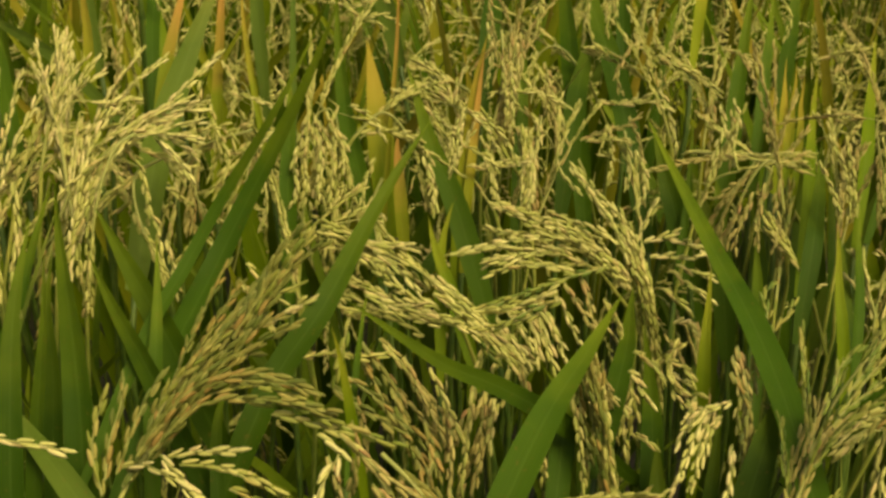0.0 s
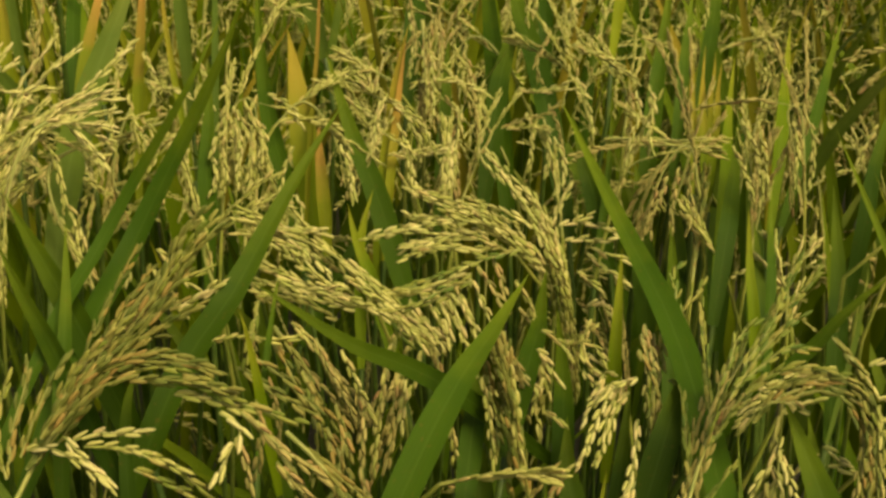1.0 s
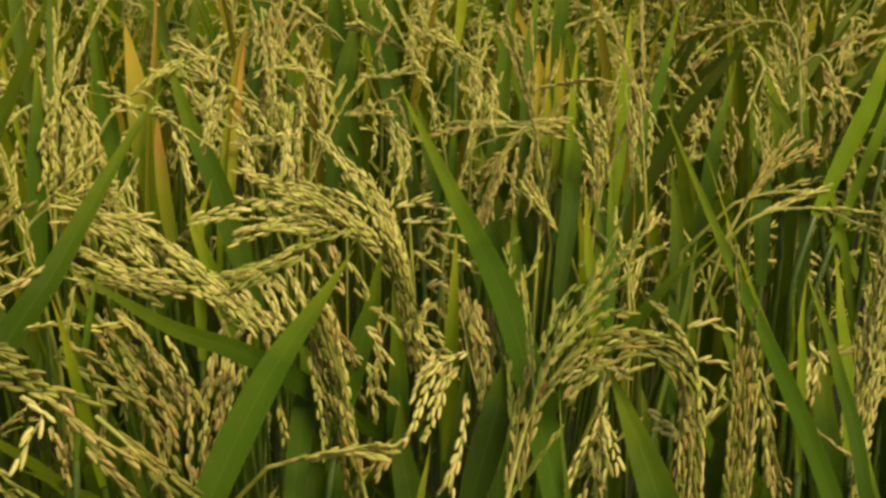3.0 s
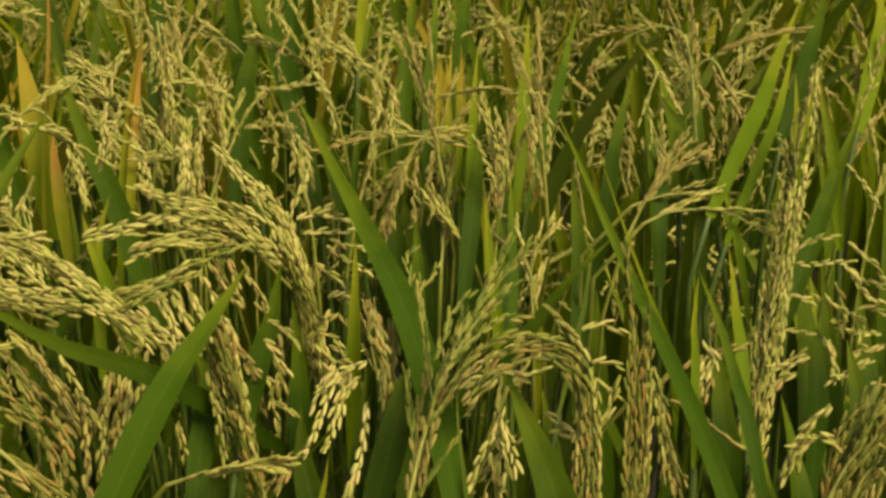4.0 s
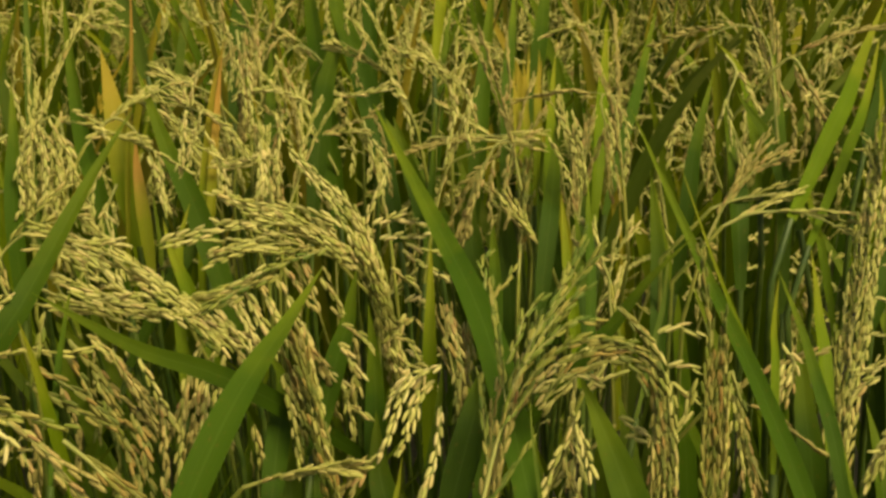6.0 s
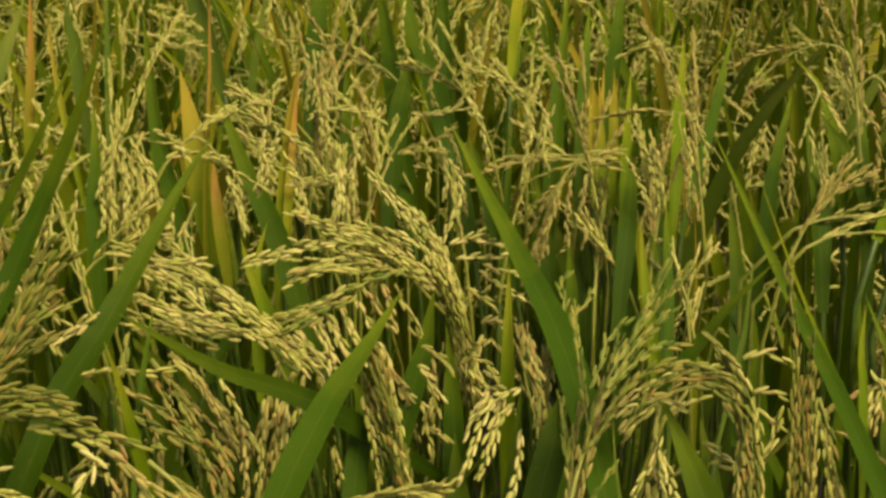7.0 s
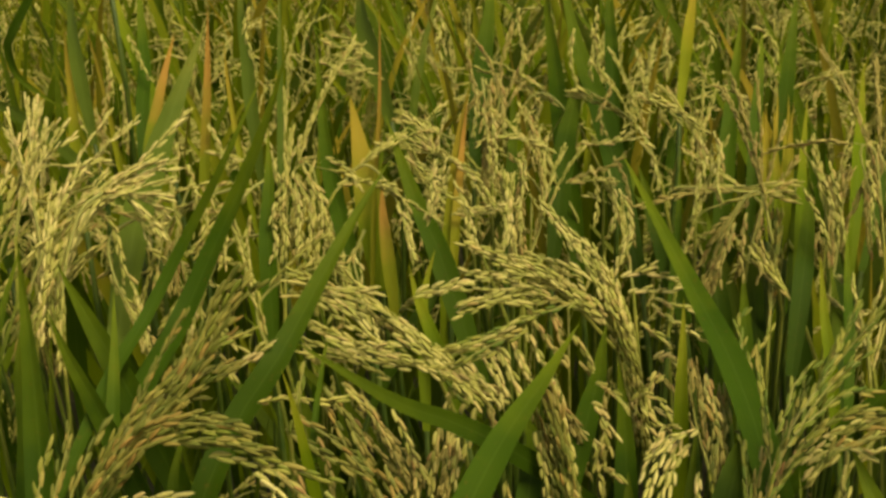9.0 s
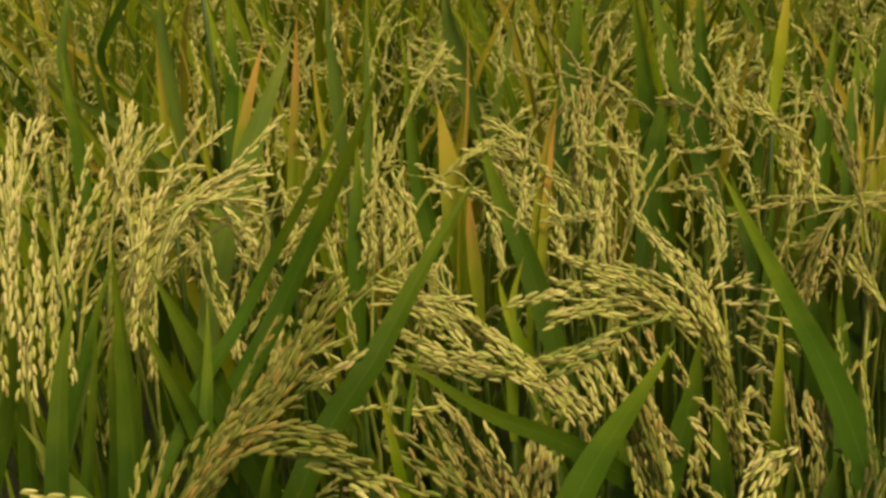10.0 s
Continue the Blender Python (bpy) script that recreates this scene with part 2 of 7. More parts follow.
def lay_uv(mesh, uvs):
    layer = mesh.uv_layers.new(name="UVMap")
    index = np.empty(len(mesh.loops), dtype=np.int32)
    mesh.loops.foreach_get("vertex_index", index)
    layer.data.foreach_set("uv", np.array(uvs, dtype=np.float32)[index].ravel())


def husk(sides, rings, seed):
    """One grain, 1 long along x, foot at the origin: a flattened, slightly bent spindle with a keel and a beak."""
    r = random.Random(seed)
    verts, faces = [], []
    for x, rad in rings:
        bend = 0.05 * math.sin(x * math.pi) * r.uniform(0.5, 1.4)
        for k in range(sides):
            w = math.tau * k / sides
            keel = 1.0 + 0.12 * (k % 2)
            verts.append(Vector((x, rad * keel * math.cos(w) + bend, rad * keel * 0.78 * math.sin(w))))
    n = len(rings)
    verts.append(Vector((1.0, 0.02, 0.0)))
    for i in range(n - 1):
        for k in range(sides):
            m = (k + 1) % sides
            faces.append((i * sides + k, i * sides + m, (i + 1) * sides + m, (i + 1) * sides + k))
    for k in range(sides):
        faces.append(((n - 1) * sides + k, (n - 1) * sides + (k + 1) % sides, n * sides))
    return verts, faces


NEAR_RINGS = [(0.0, 0.066), (0.12, 0.106), (0.42, 0.138), (0.80, 0.100)]
FAR_RINGS = [(0.0, 0.07), (0.3, 0.146), (0.75, 0.118)]
near_husks = {}
for key in GRAIN:
    near_husks[key] = []
    for s in range(4):
        m = mesh_of("grain", *husk(6, NEAR_RINGS, s))
        m.materials.append(grain_mats[key])
        near_husks[key].append(m)
far_v, far_f = husk(4, FAR_RINGS, 9)
far_v = np.array([tuple(v) for v in far_v])
small_v, small_f = husk(4, [(0.0, 0.085), (0.42, 0.148)], 9)
small_v = np.array([tuple(v) for v in small_v])


def joined_grains(name, poses, hv=far_v, hf=far_f):
    """Many grains in one mesh."""
    verts, faces = [], []
    for i, m in enumerate(poses):
        a = np.array(m)
        verts.append(hv @ a[:3, :3].T + a[:3, 3])
        faces += [tuple(q + i * len(hv) for q in f) for f in hf]
    mesh = bpy.data.meshes.new(name)
    mesh.from_pydata(np.concatenate(verts).tolist(), [], faces)
    mesh.shade_smooth()
    return mesh


# style: branches each metre, their length, how far they stand off, how they hang, grain length, husk
STYLE = {
    "big": (70, 0.075, 0.12, 0.10, 0.0069, "moss"),
    "mid": (52, 0.085, 0.16, 0.26, 0.0066, "gold"),
    "sheaf": (58, 0.085, 0.13, 0.16, 0.0067, "cream"),
    "thin": (42, 0.050, 0.09, 0.14, 0.0066, "gold"),
    "tight": (120, 0.036, 0.10, 0.03, 0.0068, "olive"),
    "arch": (95, 0.050, 0.22, 0.22, 0.0069, "olive"),
    "pale": (90, 0.060, 0.18, 0.30, 0.0060, "pale"),
    "white": (70, 0.030, 0.20, 0.25, 0.0069, "cream"),
    "green": (95, 0.040, 0.34, 0.02, 0.0058, "unripe"),
    "brown": (54, 0.080, 0.15, 0.30, 0.0068, "brown"),
    "drape": (44, 0.080, 0.40, 0.75, 0.0080, "gold"),
    "dry": (42, 0.076, 0.34, 0.95, 0.0080, "brown"),
    "fresh": (44, 0.074, 0.32, 0.55, 0.0078, "cream"),
}


def panicle_shape(points, style, r, step=0.5):
    """The branches of a panicle as verts and faces, and the poses of its grains."""
    per_m, blen, spread, hang, glen, husk_kind = STYLE[style]
    path, length = spline(points, 26)
    tans = tangents(path)
    verts, faces, grains = [], [], []
    tube(path, 0.0010, 0.0003, 5, verts, faces)
    count = max(4, round(per_m * length))
    turn = r.uniform(0, 6)
    twigs = [(0.06 + 0.92 * (k + r.uniform(-0.3, 0.3)) / count, blen * r.uniform(0.6, 1.25)) for k in range(count)] + [(0.985, blen * 0.6)]
    for v, long in twigs:
        v = min(max(v, 0.0), 0.999)
        i = int(v * 26)
        p, t = path[i].lerp(path[i + 1], v * 26 - i), tans[i]
        turn += 2.4
        a = t.orthogonal().normalized()
        out = Matrix.Rotation(turn, 3, t) @ a
        go = (t + out * spread * r.uniform(0.5, 1.4)).normalized()
        long = min(long, (1.02 - v) * length + 0.006)
        twig = [p]
        for s in (0.125, 0.375, 0.625, 0.875):
            twig.append(twig[-1] + (go + Vector((0, 0, -2 * hang * s))).normalized() * (long / 4))
        tube(twig, 0.0003, 0.00015, 3, verts, faces)
        tt = tangents(twig)
        n = max(2, round(long * 0.9 / (glen * step)))
        for k in range(n):
            s = 0.14 + 0.86 * (k + 0.5 * r.random()) / n
            j = min(3, int(s * 4))
            q, d = twig[j].lerp(twig[j + 1], s * 4 - j), tt[j]
            o = Matrix.Rotation(k * math.pi + r.uniform(-0.9, 0.9) + turn, 3, d) @ d.orthogonal().normalized()
            way = (d + o * r.uniform(0.03, 0.21)).normalized()
            size = 0.94 * glen * r.uniform(0.80, 1.10)
            grains.append(Matrix.LocRotScale(q + o * 0.0007, way.to_track_quat("X", "Z"), (size, size * r.uniform(0.8, 1.05), size)) @ Matrix.Rotation(r.uniform(0, 6), 4, "X"))
    return verts, faces, grains, husk_kind


def put_panicle(plant, points, style, r, single, dense=True):
    verts, faces, grains, kind = panicle_shape(points, style, r, 0.40 if single or dense else 0.44)
    ob = part("panicle", mesh_of("panicle", verts, faces), branch_mat, plant, GRAIN_LABEL[kind] + " rice panicle with many grains")
    lay_grains(ob, grains, kind, r, single, dense)
    return ob


laid = []


def lay_grains(ob, grains, kind, r, single, fine=True):
    """The grains of a panicle or branch: each by itself near the path, joined elsewhere."""
    if single and len(laid) + len(grains) < 3050:
        for m in grains:
            g = new("grain", r.choice(near_husks[kind]))
            g.parent = ob
            g.matrix_basis = m
            laid.append(g)
    else:
        tagged(part("husk_cover", joined_grains("husk_cover", grains, *((far_v, far_f) if fine else (small_v, small_f))), joined_mats[kind], ob), kind="stuff")


def put_stalk(plant, foot, top, way, r, r0=0.0023, r1=0.0010, neck=1.0):
    """A tiller from the foot of its plant to where its leaf or panicle begins."""
    foot, top = Vector(foot), Vector(top)
    reach = (top - foot).length
    lean = (Vector(way).normalized() * 0.6 + Vector((0, 0, 0.75))).normalized()
    low = foot.lerp(top, 0.4) + Vector((r.uniform(-0.01, 0.01), r.uniform(-0.01, 0.01), 0))
    near = top - lean * min(0.05, reach * 0.2)
    near.z = min(near.z, top.z - 0.004)
    path, _ = spline([foot, low, near, top], 16)
    verts, faces = [], []
    tube(path, r0, r1, 6, verts, faces)
    mesh = mesh_of("stem", verts, faces)
    lay_uv(mesh, [(0.5, i // 6 / 16 * neck) for i in range(len(verts))])
    return part("stem", mesh, stalk_mat, plant)


# ---- the field ----


def build_ground():
    bm = bmesh.new()
    bmesh.ops.create_grid(bm, x_segments=60, y_segments=60, size=3.0)
    for v in bm.verts:
        v.co.z = 0.02 * noise.noise(v.co * 3.0) + 0.008 * noise.noise(v.co * 14.0)
        if max(abs(v.co.x), abs(v.co.y)) > 2.99:
            v.co.x, v.co.y, v.co.z = v.co.x * 600, v.co.y * 600, 0.0
    mesh = bpy.data.meshes.new("ground")
    bm.to_mesh(mesh)
    bm.free()
    mesh.materials.append(mud_mat)
    mesh.shade_smooth()
    tagged(new("ground", mesh), "dark wet mud of the rice paddy", "ground", kind="structure")


build_ground()

# the hills of rice, planted in rows
SPACE = 0.18
HILLS = []
for row in range(-1, 14):
    for col in range(-9, 11):
        HILLS.append((col * SPACE + (row % 2) * SPACE / 2 + rng.uniform(-0.025, 0.025), 0.06 + row * SPACE * 0.9 + rng.uniform(-0.025, 0.025)))
plants = {}


def plant_at(point):
    """The plant of the hill nearest to a place."""
    k = min(range(len(HILLS)), key=lambda i: (HILLS[i][0] - point[0]) ** 2 + (HILLS[i][1] - 0.03 - point[1]) ** 2)
    if k not in plants:
        ob = new("rice_plant")
        ob.location = (*HILLS[k], 0)
        bpy.context.view_layer.update()
        plants[k] = tagged(ob, "clump of ripening rice with green leaves and golden panicles", "rice plant", "rice plants in the paddy")
    return plants[k]


def local(plant, points):
    return [Vector(p) - plant.location for p in points]


def foot_of(r):
    w = r.uniform(0, math.tau)
    return Vector((0.025 * math.cos(w), 0.025 * math.sin(w), -0.02))


def grow_leaf(colour, width, *points):
    """A leaf through the points given, which goes on down to its sheath on a tiller of its plant."""
    plant = plant_at(points[0])
    pts = local(plant, points)
    foot = foot_of(rng)
    way = ((pts[0] - pts[1]).normalized() + Vector((0, 0.12, -0.22))).normalized()
    long = (pts[0] - pts[-1]).length
    root = pts[0] + way * (0.035 + 0.22 * long)
    put_stalk(plant, foot, root, -way, rng, 0.0023, 0.0017, 0.8)
    part("leaf", blade([root, *pts], width * 0.94, rng, 20), leaf_mats[colour], plant, LEAF_LABEL[colour])


def grow_panicle(style, *points):
    plant = plant_at(points[0])
    pts = local(plant, points)
    way = pts[1] - pts[0]
    if way.z > 0.15 * way.length:
        put_stalk(plant, foot_of(rng), pts[0], way, rng)
    put_panicle(plant, pts, style, rng, points[0][1] < NEAR)


def grow_branch(kind, size, *points):
    """One branch of a panicle, with its grains lying close along it in turn."""
    plant = plant_at(points[0])
    pts = local(plant, points)
    path, length = spline(pts, 18)
    ways = tangents(path)
    verts, faces, grains = [], [], []
    tube(path, 0.0005, 0.0002, 4, verts, faces)
    n = max(3, round(length / (size * 0.38)))
    for k in range(n):
        u = (k + 0.4 * rng.random()) / n * 18
        i = min(17, int(u))
        q, d = path[i].lerp(path[i + 1], u - i), ways[i]
        o = Matrix.Rotation(k * 2.2 + rng.uniform(-0.5, 0.5), 3, d) @ d.orthogonal().normalized()
        way = (d + o * rng.uniform(0.03, 0.22)).normalized()
        g = 0.94 * size * rng.uniform(0.78, 1.12)
        grains.append(Matrix.LocRotScale(q + o * 0.0008, way.to_track_quat("X", "Z"), (g, g, g)) @ Matrix.Rotation(rng.uniform(0, 6), 4, "X"))
    ob = part("panicle_branch", mesh_of("panicle_branch", verts, faces), branch_mat, plant, GRAIN_LABEL[kind] + " branch of a rice panicle")
    lay_grains(ob, grains, kind, rng, points[0][1] < NEAR)


NEAR = 0.49
# ---- the plants along the path ----
grow_leaf("grey", 0.0040, (-0.196, 0.445, 0.933), (-0.195, 0.470, 0.952), (-0.186, 0.501, 0.989), (-0.175, 0.534, 1.028))
grow_leaf("dark", 0.0089, (-0.147, 0.380, 0.979), (-0.150, 0.402, 0.997), (-0.152, 0.426, 1.020), (-0.156, 0.448, 1.039))
grow_leaf("dark", 0.0142, (-0.106, 0.450, 0.986), (-0.122, 0.467, 1.009), (-0.136, 0.482, 1.026), (-0.148, 0.496, 1.039))
grow_leaf("dark", 0.0111, (-0.107, 0.419, 0.988), (-0.120, 0.434, 1.005), (-0.132, 0.448, 1.018), (-0.143, 0.463, 1.032))
grow_leaf("green", 0.0076, (-0.112, 0.416, 0.980), (-0.113, 0.432, 0.996), (-0.114, 0.449, 1.015), (-0.116, 0.468, 1.037))
grow_leaf("dark", 0.0095, (0.047, 0.438, 0.969), (0.023, 0.432, 0.988), (-0.001, 0.424, 1.004), (-0.035, 0.420, 1.032))
grow_leaf("green", 0.0148, (0.024, 0.369, 0.983), (0.040, 0.398, 0.999), (0.056, 0.424, 1.009), (0.072, 0.451, 1.020))
grow_leaf("green", 0.0147, (0.141, 0.407, 0.963), (0.140, 0.483, 0.979), (0.130, 0.559, 0.995), (0.109, 0.641, 1.032))
grow_leaf("dark", 0.0110, (0.090, 0.456, 0.940), (0.092, 0.476, 0.952), (0.093, 0.495, 0.961), (0.093, 0.515, 0.973))
grow_leaf("green", 0.0146, (0.015, 0.641, 0.955), (0.005, 0.663, 0.980), (-0.007, 0.683, 1.004), (-0.021, 0.709, 1.043))
grow_leaf("yellow", 0.0180, (-0.037, 0.724, 0.981), (-0.040, 0.737, 1.003), (-0.043, 0.749, 1.021), (-0.047, 0.762, 1.043))
grow_leaf("orange", 0.0038, (-0.033, 0.708, 0.979), (-0.030, 0.738, 1.016), (-0.028, 0.764, 1.045), (-0.027, 0.798, 1.091))
grow_leaf("yellow", 0.0115, (0.012, 0.691, 0.962), (0.016, 0.718, 0.991), (0.020, 0.743, 1.016), (0.028, 0.770, 1.044))
grow_leaf("orange", 0.0061, (0.016, 0.696, 0.974), (0.019, 0.717, 0.995), (0.022, 0.738, 1.014), (0.026, 0.759, 1.036))
grow_leaf("orange", 0.0087, (-0.025, 0.690, 0.969), (-0.026, 0.697, 0.979), (-0.027, 0.706, 0.989), (-0.027, 0.716, 0.999))
grow_leaf("green", 0.0120, (-0.047, 0.677, 0.984), (-0.055, 0.704, 1.003), (-0.061, 0.734, 1.030), (-0.066, 0.773, 1.079))
grow_leaf("grey", 0.0183, (-0.154, 0.625, 1.005), (-0.153, 0.657, 1.020), (-0.147, 0.693, 1.045), (-0.127, 0.741, 1.096))
grow_leaf("orange", 0.0086, (-0.138, 0.735, 1.001), (-0.139, 0.762, 1.030), (-0.140, 0.788, 1.057), (-0.141, 0.817, 1.095))
grow_leaf("orange", 0.0084, (-0.166, 0.727, 1.030), (-0.164, 0.744, 1.046), (-0.160, 0.763, 1.067), (-0.156, 0.781, 1.085))
grow_leaf("yellow", 0.0081, (-0.201, 0.696, 1.040), (-0.206, 0.718, 1.059), (-0.213, 0.740, 1.078), (-0.219, 0.763, 1.099))
grow_leaf("yellow", 0.0048, (-0.176, 0.693, 1.026), (-0.186, 0.721, 1.047), (-0.198, 0.750, 1.072), (-0.212, 0.779, 1.097))
grow_leaf("yellow", 0.0045, (-0.112, 0.727, 1.013), (-0.117, 0.743, 1.030), (-0.122, 0.761, 1.051), (-0.126, 0.782, 1.079))
grow_leaf("green", 0.0094, (-0.227, 0.630, 1.042), (-0.237, 0.656, 1.057), (-0.248, 0.682, 1.074), (-0.260, 0.710, 1.098))
grow_leaf("green", 0.0067, (-0.238, 0.615, 1.047), (-0.246, 0.635, 1.060), (-0.255, 0.655, 1.074), (-0.264, 0.676, 1.092))
grow_leaf("grey", 0.0051, (-0.094, 0.753, 0.993), (-0.096, 0.787, 1.028), (-0.098, 0.819, 1.058), (-0.099, 0.859, 1.108))
grow_leaf("grey", 0.0111, (-0.125, 0.842, 1.027), (-0.129, 0.865, 1.050), (-0.134, 0.888, 1.070), (-0.137, 0.918, 1.110))
grow_leaf("grey", 0.0171, (-0.041, 0.873, 1.044), (-0.048, 0.899, 1.059), (-0.052, 0.925, 1.075), (-0.055, 0.955, 1.100))
grow_leaf("green", 0.0173, (0.089, 0.784, 0.978), (0.087, 0.822, 1.009), (0.085, 0.861, 1.043), (0.081, 0.904, 1.090))
grow_leaf("dark", 0.0169, (0.118, 0.757, 0.981), (0.111, 0.806, 1.016), (0.101, 0.854, 1.047), (0.093, 0.908, 1.097))
grow_leaf("dark", 0.0154, (0.083, 0.769, 0.979), (0.089, 0.798, 1.000), (0.098, 0.827, 1.019), (0.107, 0.857, 1.040))
grow_leaf("dark", 0.0110, (0.125, 0.853, 1.023), (0.127, 0.880, 1.040), (0.129, 0.908, 1.059), (0.132, 0.943, 1.093))
grow_leaf("green", 0.0132, (0.187, 0.772, 0.958), (0.196, 0.806, 0.989), (0.206, 0.840, 1.021), (0.217, 0.877, 1.061))
grow_leaf("green", 0.0096, (0.212, 0.800, 0.982), (0.218, 0.825, 1.005), (0.225, 0.849, 1.026), (0.231, 0.874, 1.047))
grow_leaf("yellow", 0.0043, (0.221, 0.784, 0.979), (0.225, 0.799, 0.989), (0.229, 0.814, 1.000), (0.233, 0.830, 1.014))
grow_leaf("yellow", 0.0043, (0.217, 0.783, 0.976), (0.219, 0.797, 0.986), (0.222, 0.811, 0.994), (0.224, 0.826, 1.006))
grow_leaf("yellow", 0.0043, (0.229, 0.785, 0.978), (0.232, 0.800, 0.989), (0.237, 0.815, 0.999), (0.240, 0.830, 1.010))
grow_leaf("dark", 0.0154, (0.033, 0.871, 1.016), (0.037, 0.900, 1.037), (0.042, 0.930, 1.060), (0.046, 0.962, 1.088))
grow_leaf("dark", 0.0095, (0.049, 0.759, 0.965), (0.052, 0.784, 0.987), (0.054, 0.807, 1.007), (0.056, 0.831, 1.028))
grow_leaf("green", 0.0111, (-0.083, 0.626, 0.985), (-0.084, 0.643, 1.005), (-0.084, 0.660, 1.022), (-0.085, 0.680, 1.046))
grow_leaf("lime", 0.0051, (-0.035, 0.417, 0.982), (-0.037, 0.419, 0.996), (-0.039, 0.421, 1.007), (-0.042, 0.423, 1.020))
grow_leaf("lime", 0.0073, (-0.001, 0.604, 0.945), (-0.001, 0.620, 0.958), (0.001, 0.634, 0.968), (0.006, 0.650, 0.980))
grow_leaf("lime", 0.0089, (0.007, 0.590, 0.945), (0.002, 0.603, 0.955), (-0.004, 0.617, 0.966), (-0.008, 0.632, 0.979))
grow_leaf("dark", 0.0101, (-0.013, 0.673, 0.921), (0.004, 0.693, 0.940), (0.013, 0.712, 0.961), (0.015, 0.726, 0.971))
grow_leaf("green", 0.0053, (0.144, 0.688, 0.955), (0.148, 0.704, 0.969), (0.151, 0.720, 0.984), (0.154, 0.737, 1.000))
grow_leaf("grey", 0.0080, (-0.207, 0.681, 1.045), (-0.233, 0.703, 1.056), (-0.260, 0.724, 1.064), (-0.295, 0.749, 1.085))
grow_leaf("dark", 0.0126, (0.257, 0.915, 0.980), (0.266, 0.943, 0.998), (0.275, 0.973, 1.017), (0.286, 1.008, 1.053))
grow_leaf("yellow", 0.0083, (0.173, 0.835, 1.047), (0.178, 0.856, 1.058), (0.183, 0.876, 1.069), (0.188, 0.901, 1.092))
grow_leaf("green", 0.0070, (-0.243, 0.745, 1.100), (-0.251, 0.749, 1.086), (-0.248, 0.753, 1.067), (-0.226, 0.758, 1.045))
grow_leaf("grey", 0.0118, (-0.235, 0.824, 1.057), (-0.244, 0.851, 1.076), (-0.251, 0.877, 1.091), (-0.258, 0.908, 1.119))
grow_leaf("green", 0.0099, (-0.186, 0.790, 1.036), (-0.189, 0.819, 1.056), (-0.195, 0.847, 1.078), (-0.201, 0.881, 1.115))
grow_leaf("lime", 0.0118, (-0.190, 0.822, 1.036), (-0.202, 0.849, 1.058), (-0.218, 0.877, 1.081), (-0.230, 0.910, 1.117))
grow_leaf("grey", 0.0100, (-0.298, 0.802, 1.058), (-0.306, 0.825, 1.081), (-0.308, 0.848, 1.100), (-0.310, 0.873, 1.127))
grow_leaf("dark", 0.0065, (-0.085, 0.398, 0.966), (-0.087, 0.412, 0.977), (-0.087, 0.425, 0.984), (-0.084, 0.439, 0.991))
grow_leaf("dark", 0.0112, (0.076, 0.472, 0.968), (0.082, 0.493, 0.973), (0.086, 0.514, 0.979), (0.090, 0.534, 0.983))
grow_leaf("dark", 0.0107, (0.049, 0.439, 0.952), (0.052, 0.458, 0.958), (0.051, 0.475, 0.962), (0.045, 0.491, 0.964))
grow_leaf("green", 0.0032, (-0.035, 0.443, 0.987), (-0.034, 0.457, 0.995), (-0.033, 0.469, 1.002), (-0.031, 0.484, 1.011))
grow_leaf("dark", 0.0162, (0.175, 0.340, 0.951), (0.173, 0.360, 0.964), (0.170, 0.379, 0.975), (0.165, 0.400, 0.990))
grow_leaf("green", 0.0078, (0.229, 0.318, 0.961), (0.232, 0.383, 0.983), (0.232, 0.449, 1.002), (0.220, 0.530, 1.053))
grow_leaf("lime", 0.0025, (0.232, 0.323, 0.955), (0.238, 0.396, 0.978), (0.243, 0.469, 0.997), (0.247, 0.546, 1.027))
grow_leaf("green", 0.0087, (0.177, 0.452, 0.965), (0.192, 0.451, 0.982), (0.206, 0.451, 1.001), (0.225, 0.450, 1.021))
grow_leaf("green", 0.0067, (0.269, 0.394, 0.949), (0.270, 0.417, 0.965), (0.271, 0.439, 0.979), (0.269, 0.463, 0.996))
grow_leaf("lime", 0.0075, (0.297, 0.470, 0.949), (0.300, 0.485, 0.959), (0.304, 0.500, 0.970), (0.307, 0.515, 0.982))
grow_leaf("lime", 0.0102, (0.345, 0.587, 1.015), (0.367, 0.618, 1.023), (0.390, 0.652, 1.037), (0.420, 0.690, 1.062))
grow_leaf("lime", 0.0064, (0.351, 0.580, 1.004), (0.374, 0.613, 1.015), (0.395, 0.647, 1.027), (0.415, 0.682, 1.042))
grow_leaf("lime", 0.0074, (0.390, 0.572, 1.001), (0.391, 0.584, 1.016), (0.391, 0.594, 1.029), (0.392, 0.606, 1.045))
grow_leaf("dark", 0.0107, (0.351, 0.518, 0.971), (0.373, 0.547, 0.985), (0.397, 0.576, 1.002), (0.424, 0.607, 1.022))
grow_leaf("green", 0.0090, (0.324, 0.590, 0.976), (0.332, 0.620, 0.999), (0.340, 0.650, 1.023), (0.346, 0.682, 1.048))
grow_leaf("dark", 0.0117, (0.295, 0.583, 0.984), (0.298, 0.599, 0.998), (0.300, 0.616, 1.012), (0.302, 0.632, 1.026))
grow_leaf("dark", 0.0088, (0.321, 0.602, 1.002), (0.318, 0.612, 1.012), (0.314, 0.621, 1.019), (0.309, 0.632, 1.029))
grow_leaf("lime", 0.0065, (0.199, 0.554, 0.949), (0.199, 0.566, 0.963), (0.200, 0.576, 0.975), (0.201, 0.588, 0.991))
grow_leaf("green", 0.0068, (0.216, 0.583, 0.948), (0.219, 0.599, 0.961), (0.222, 0.614, 0.971), (0.226, 0.630, 0.985))
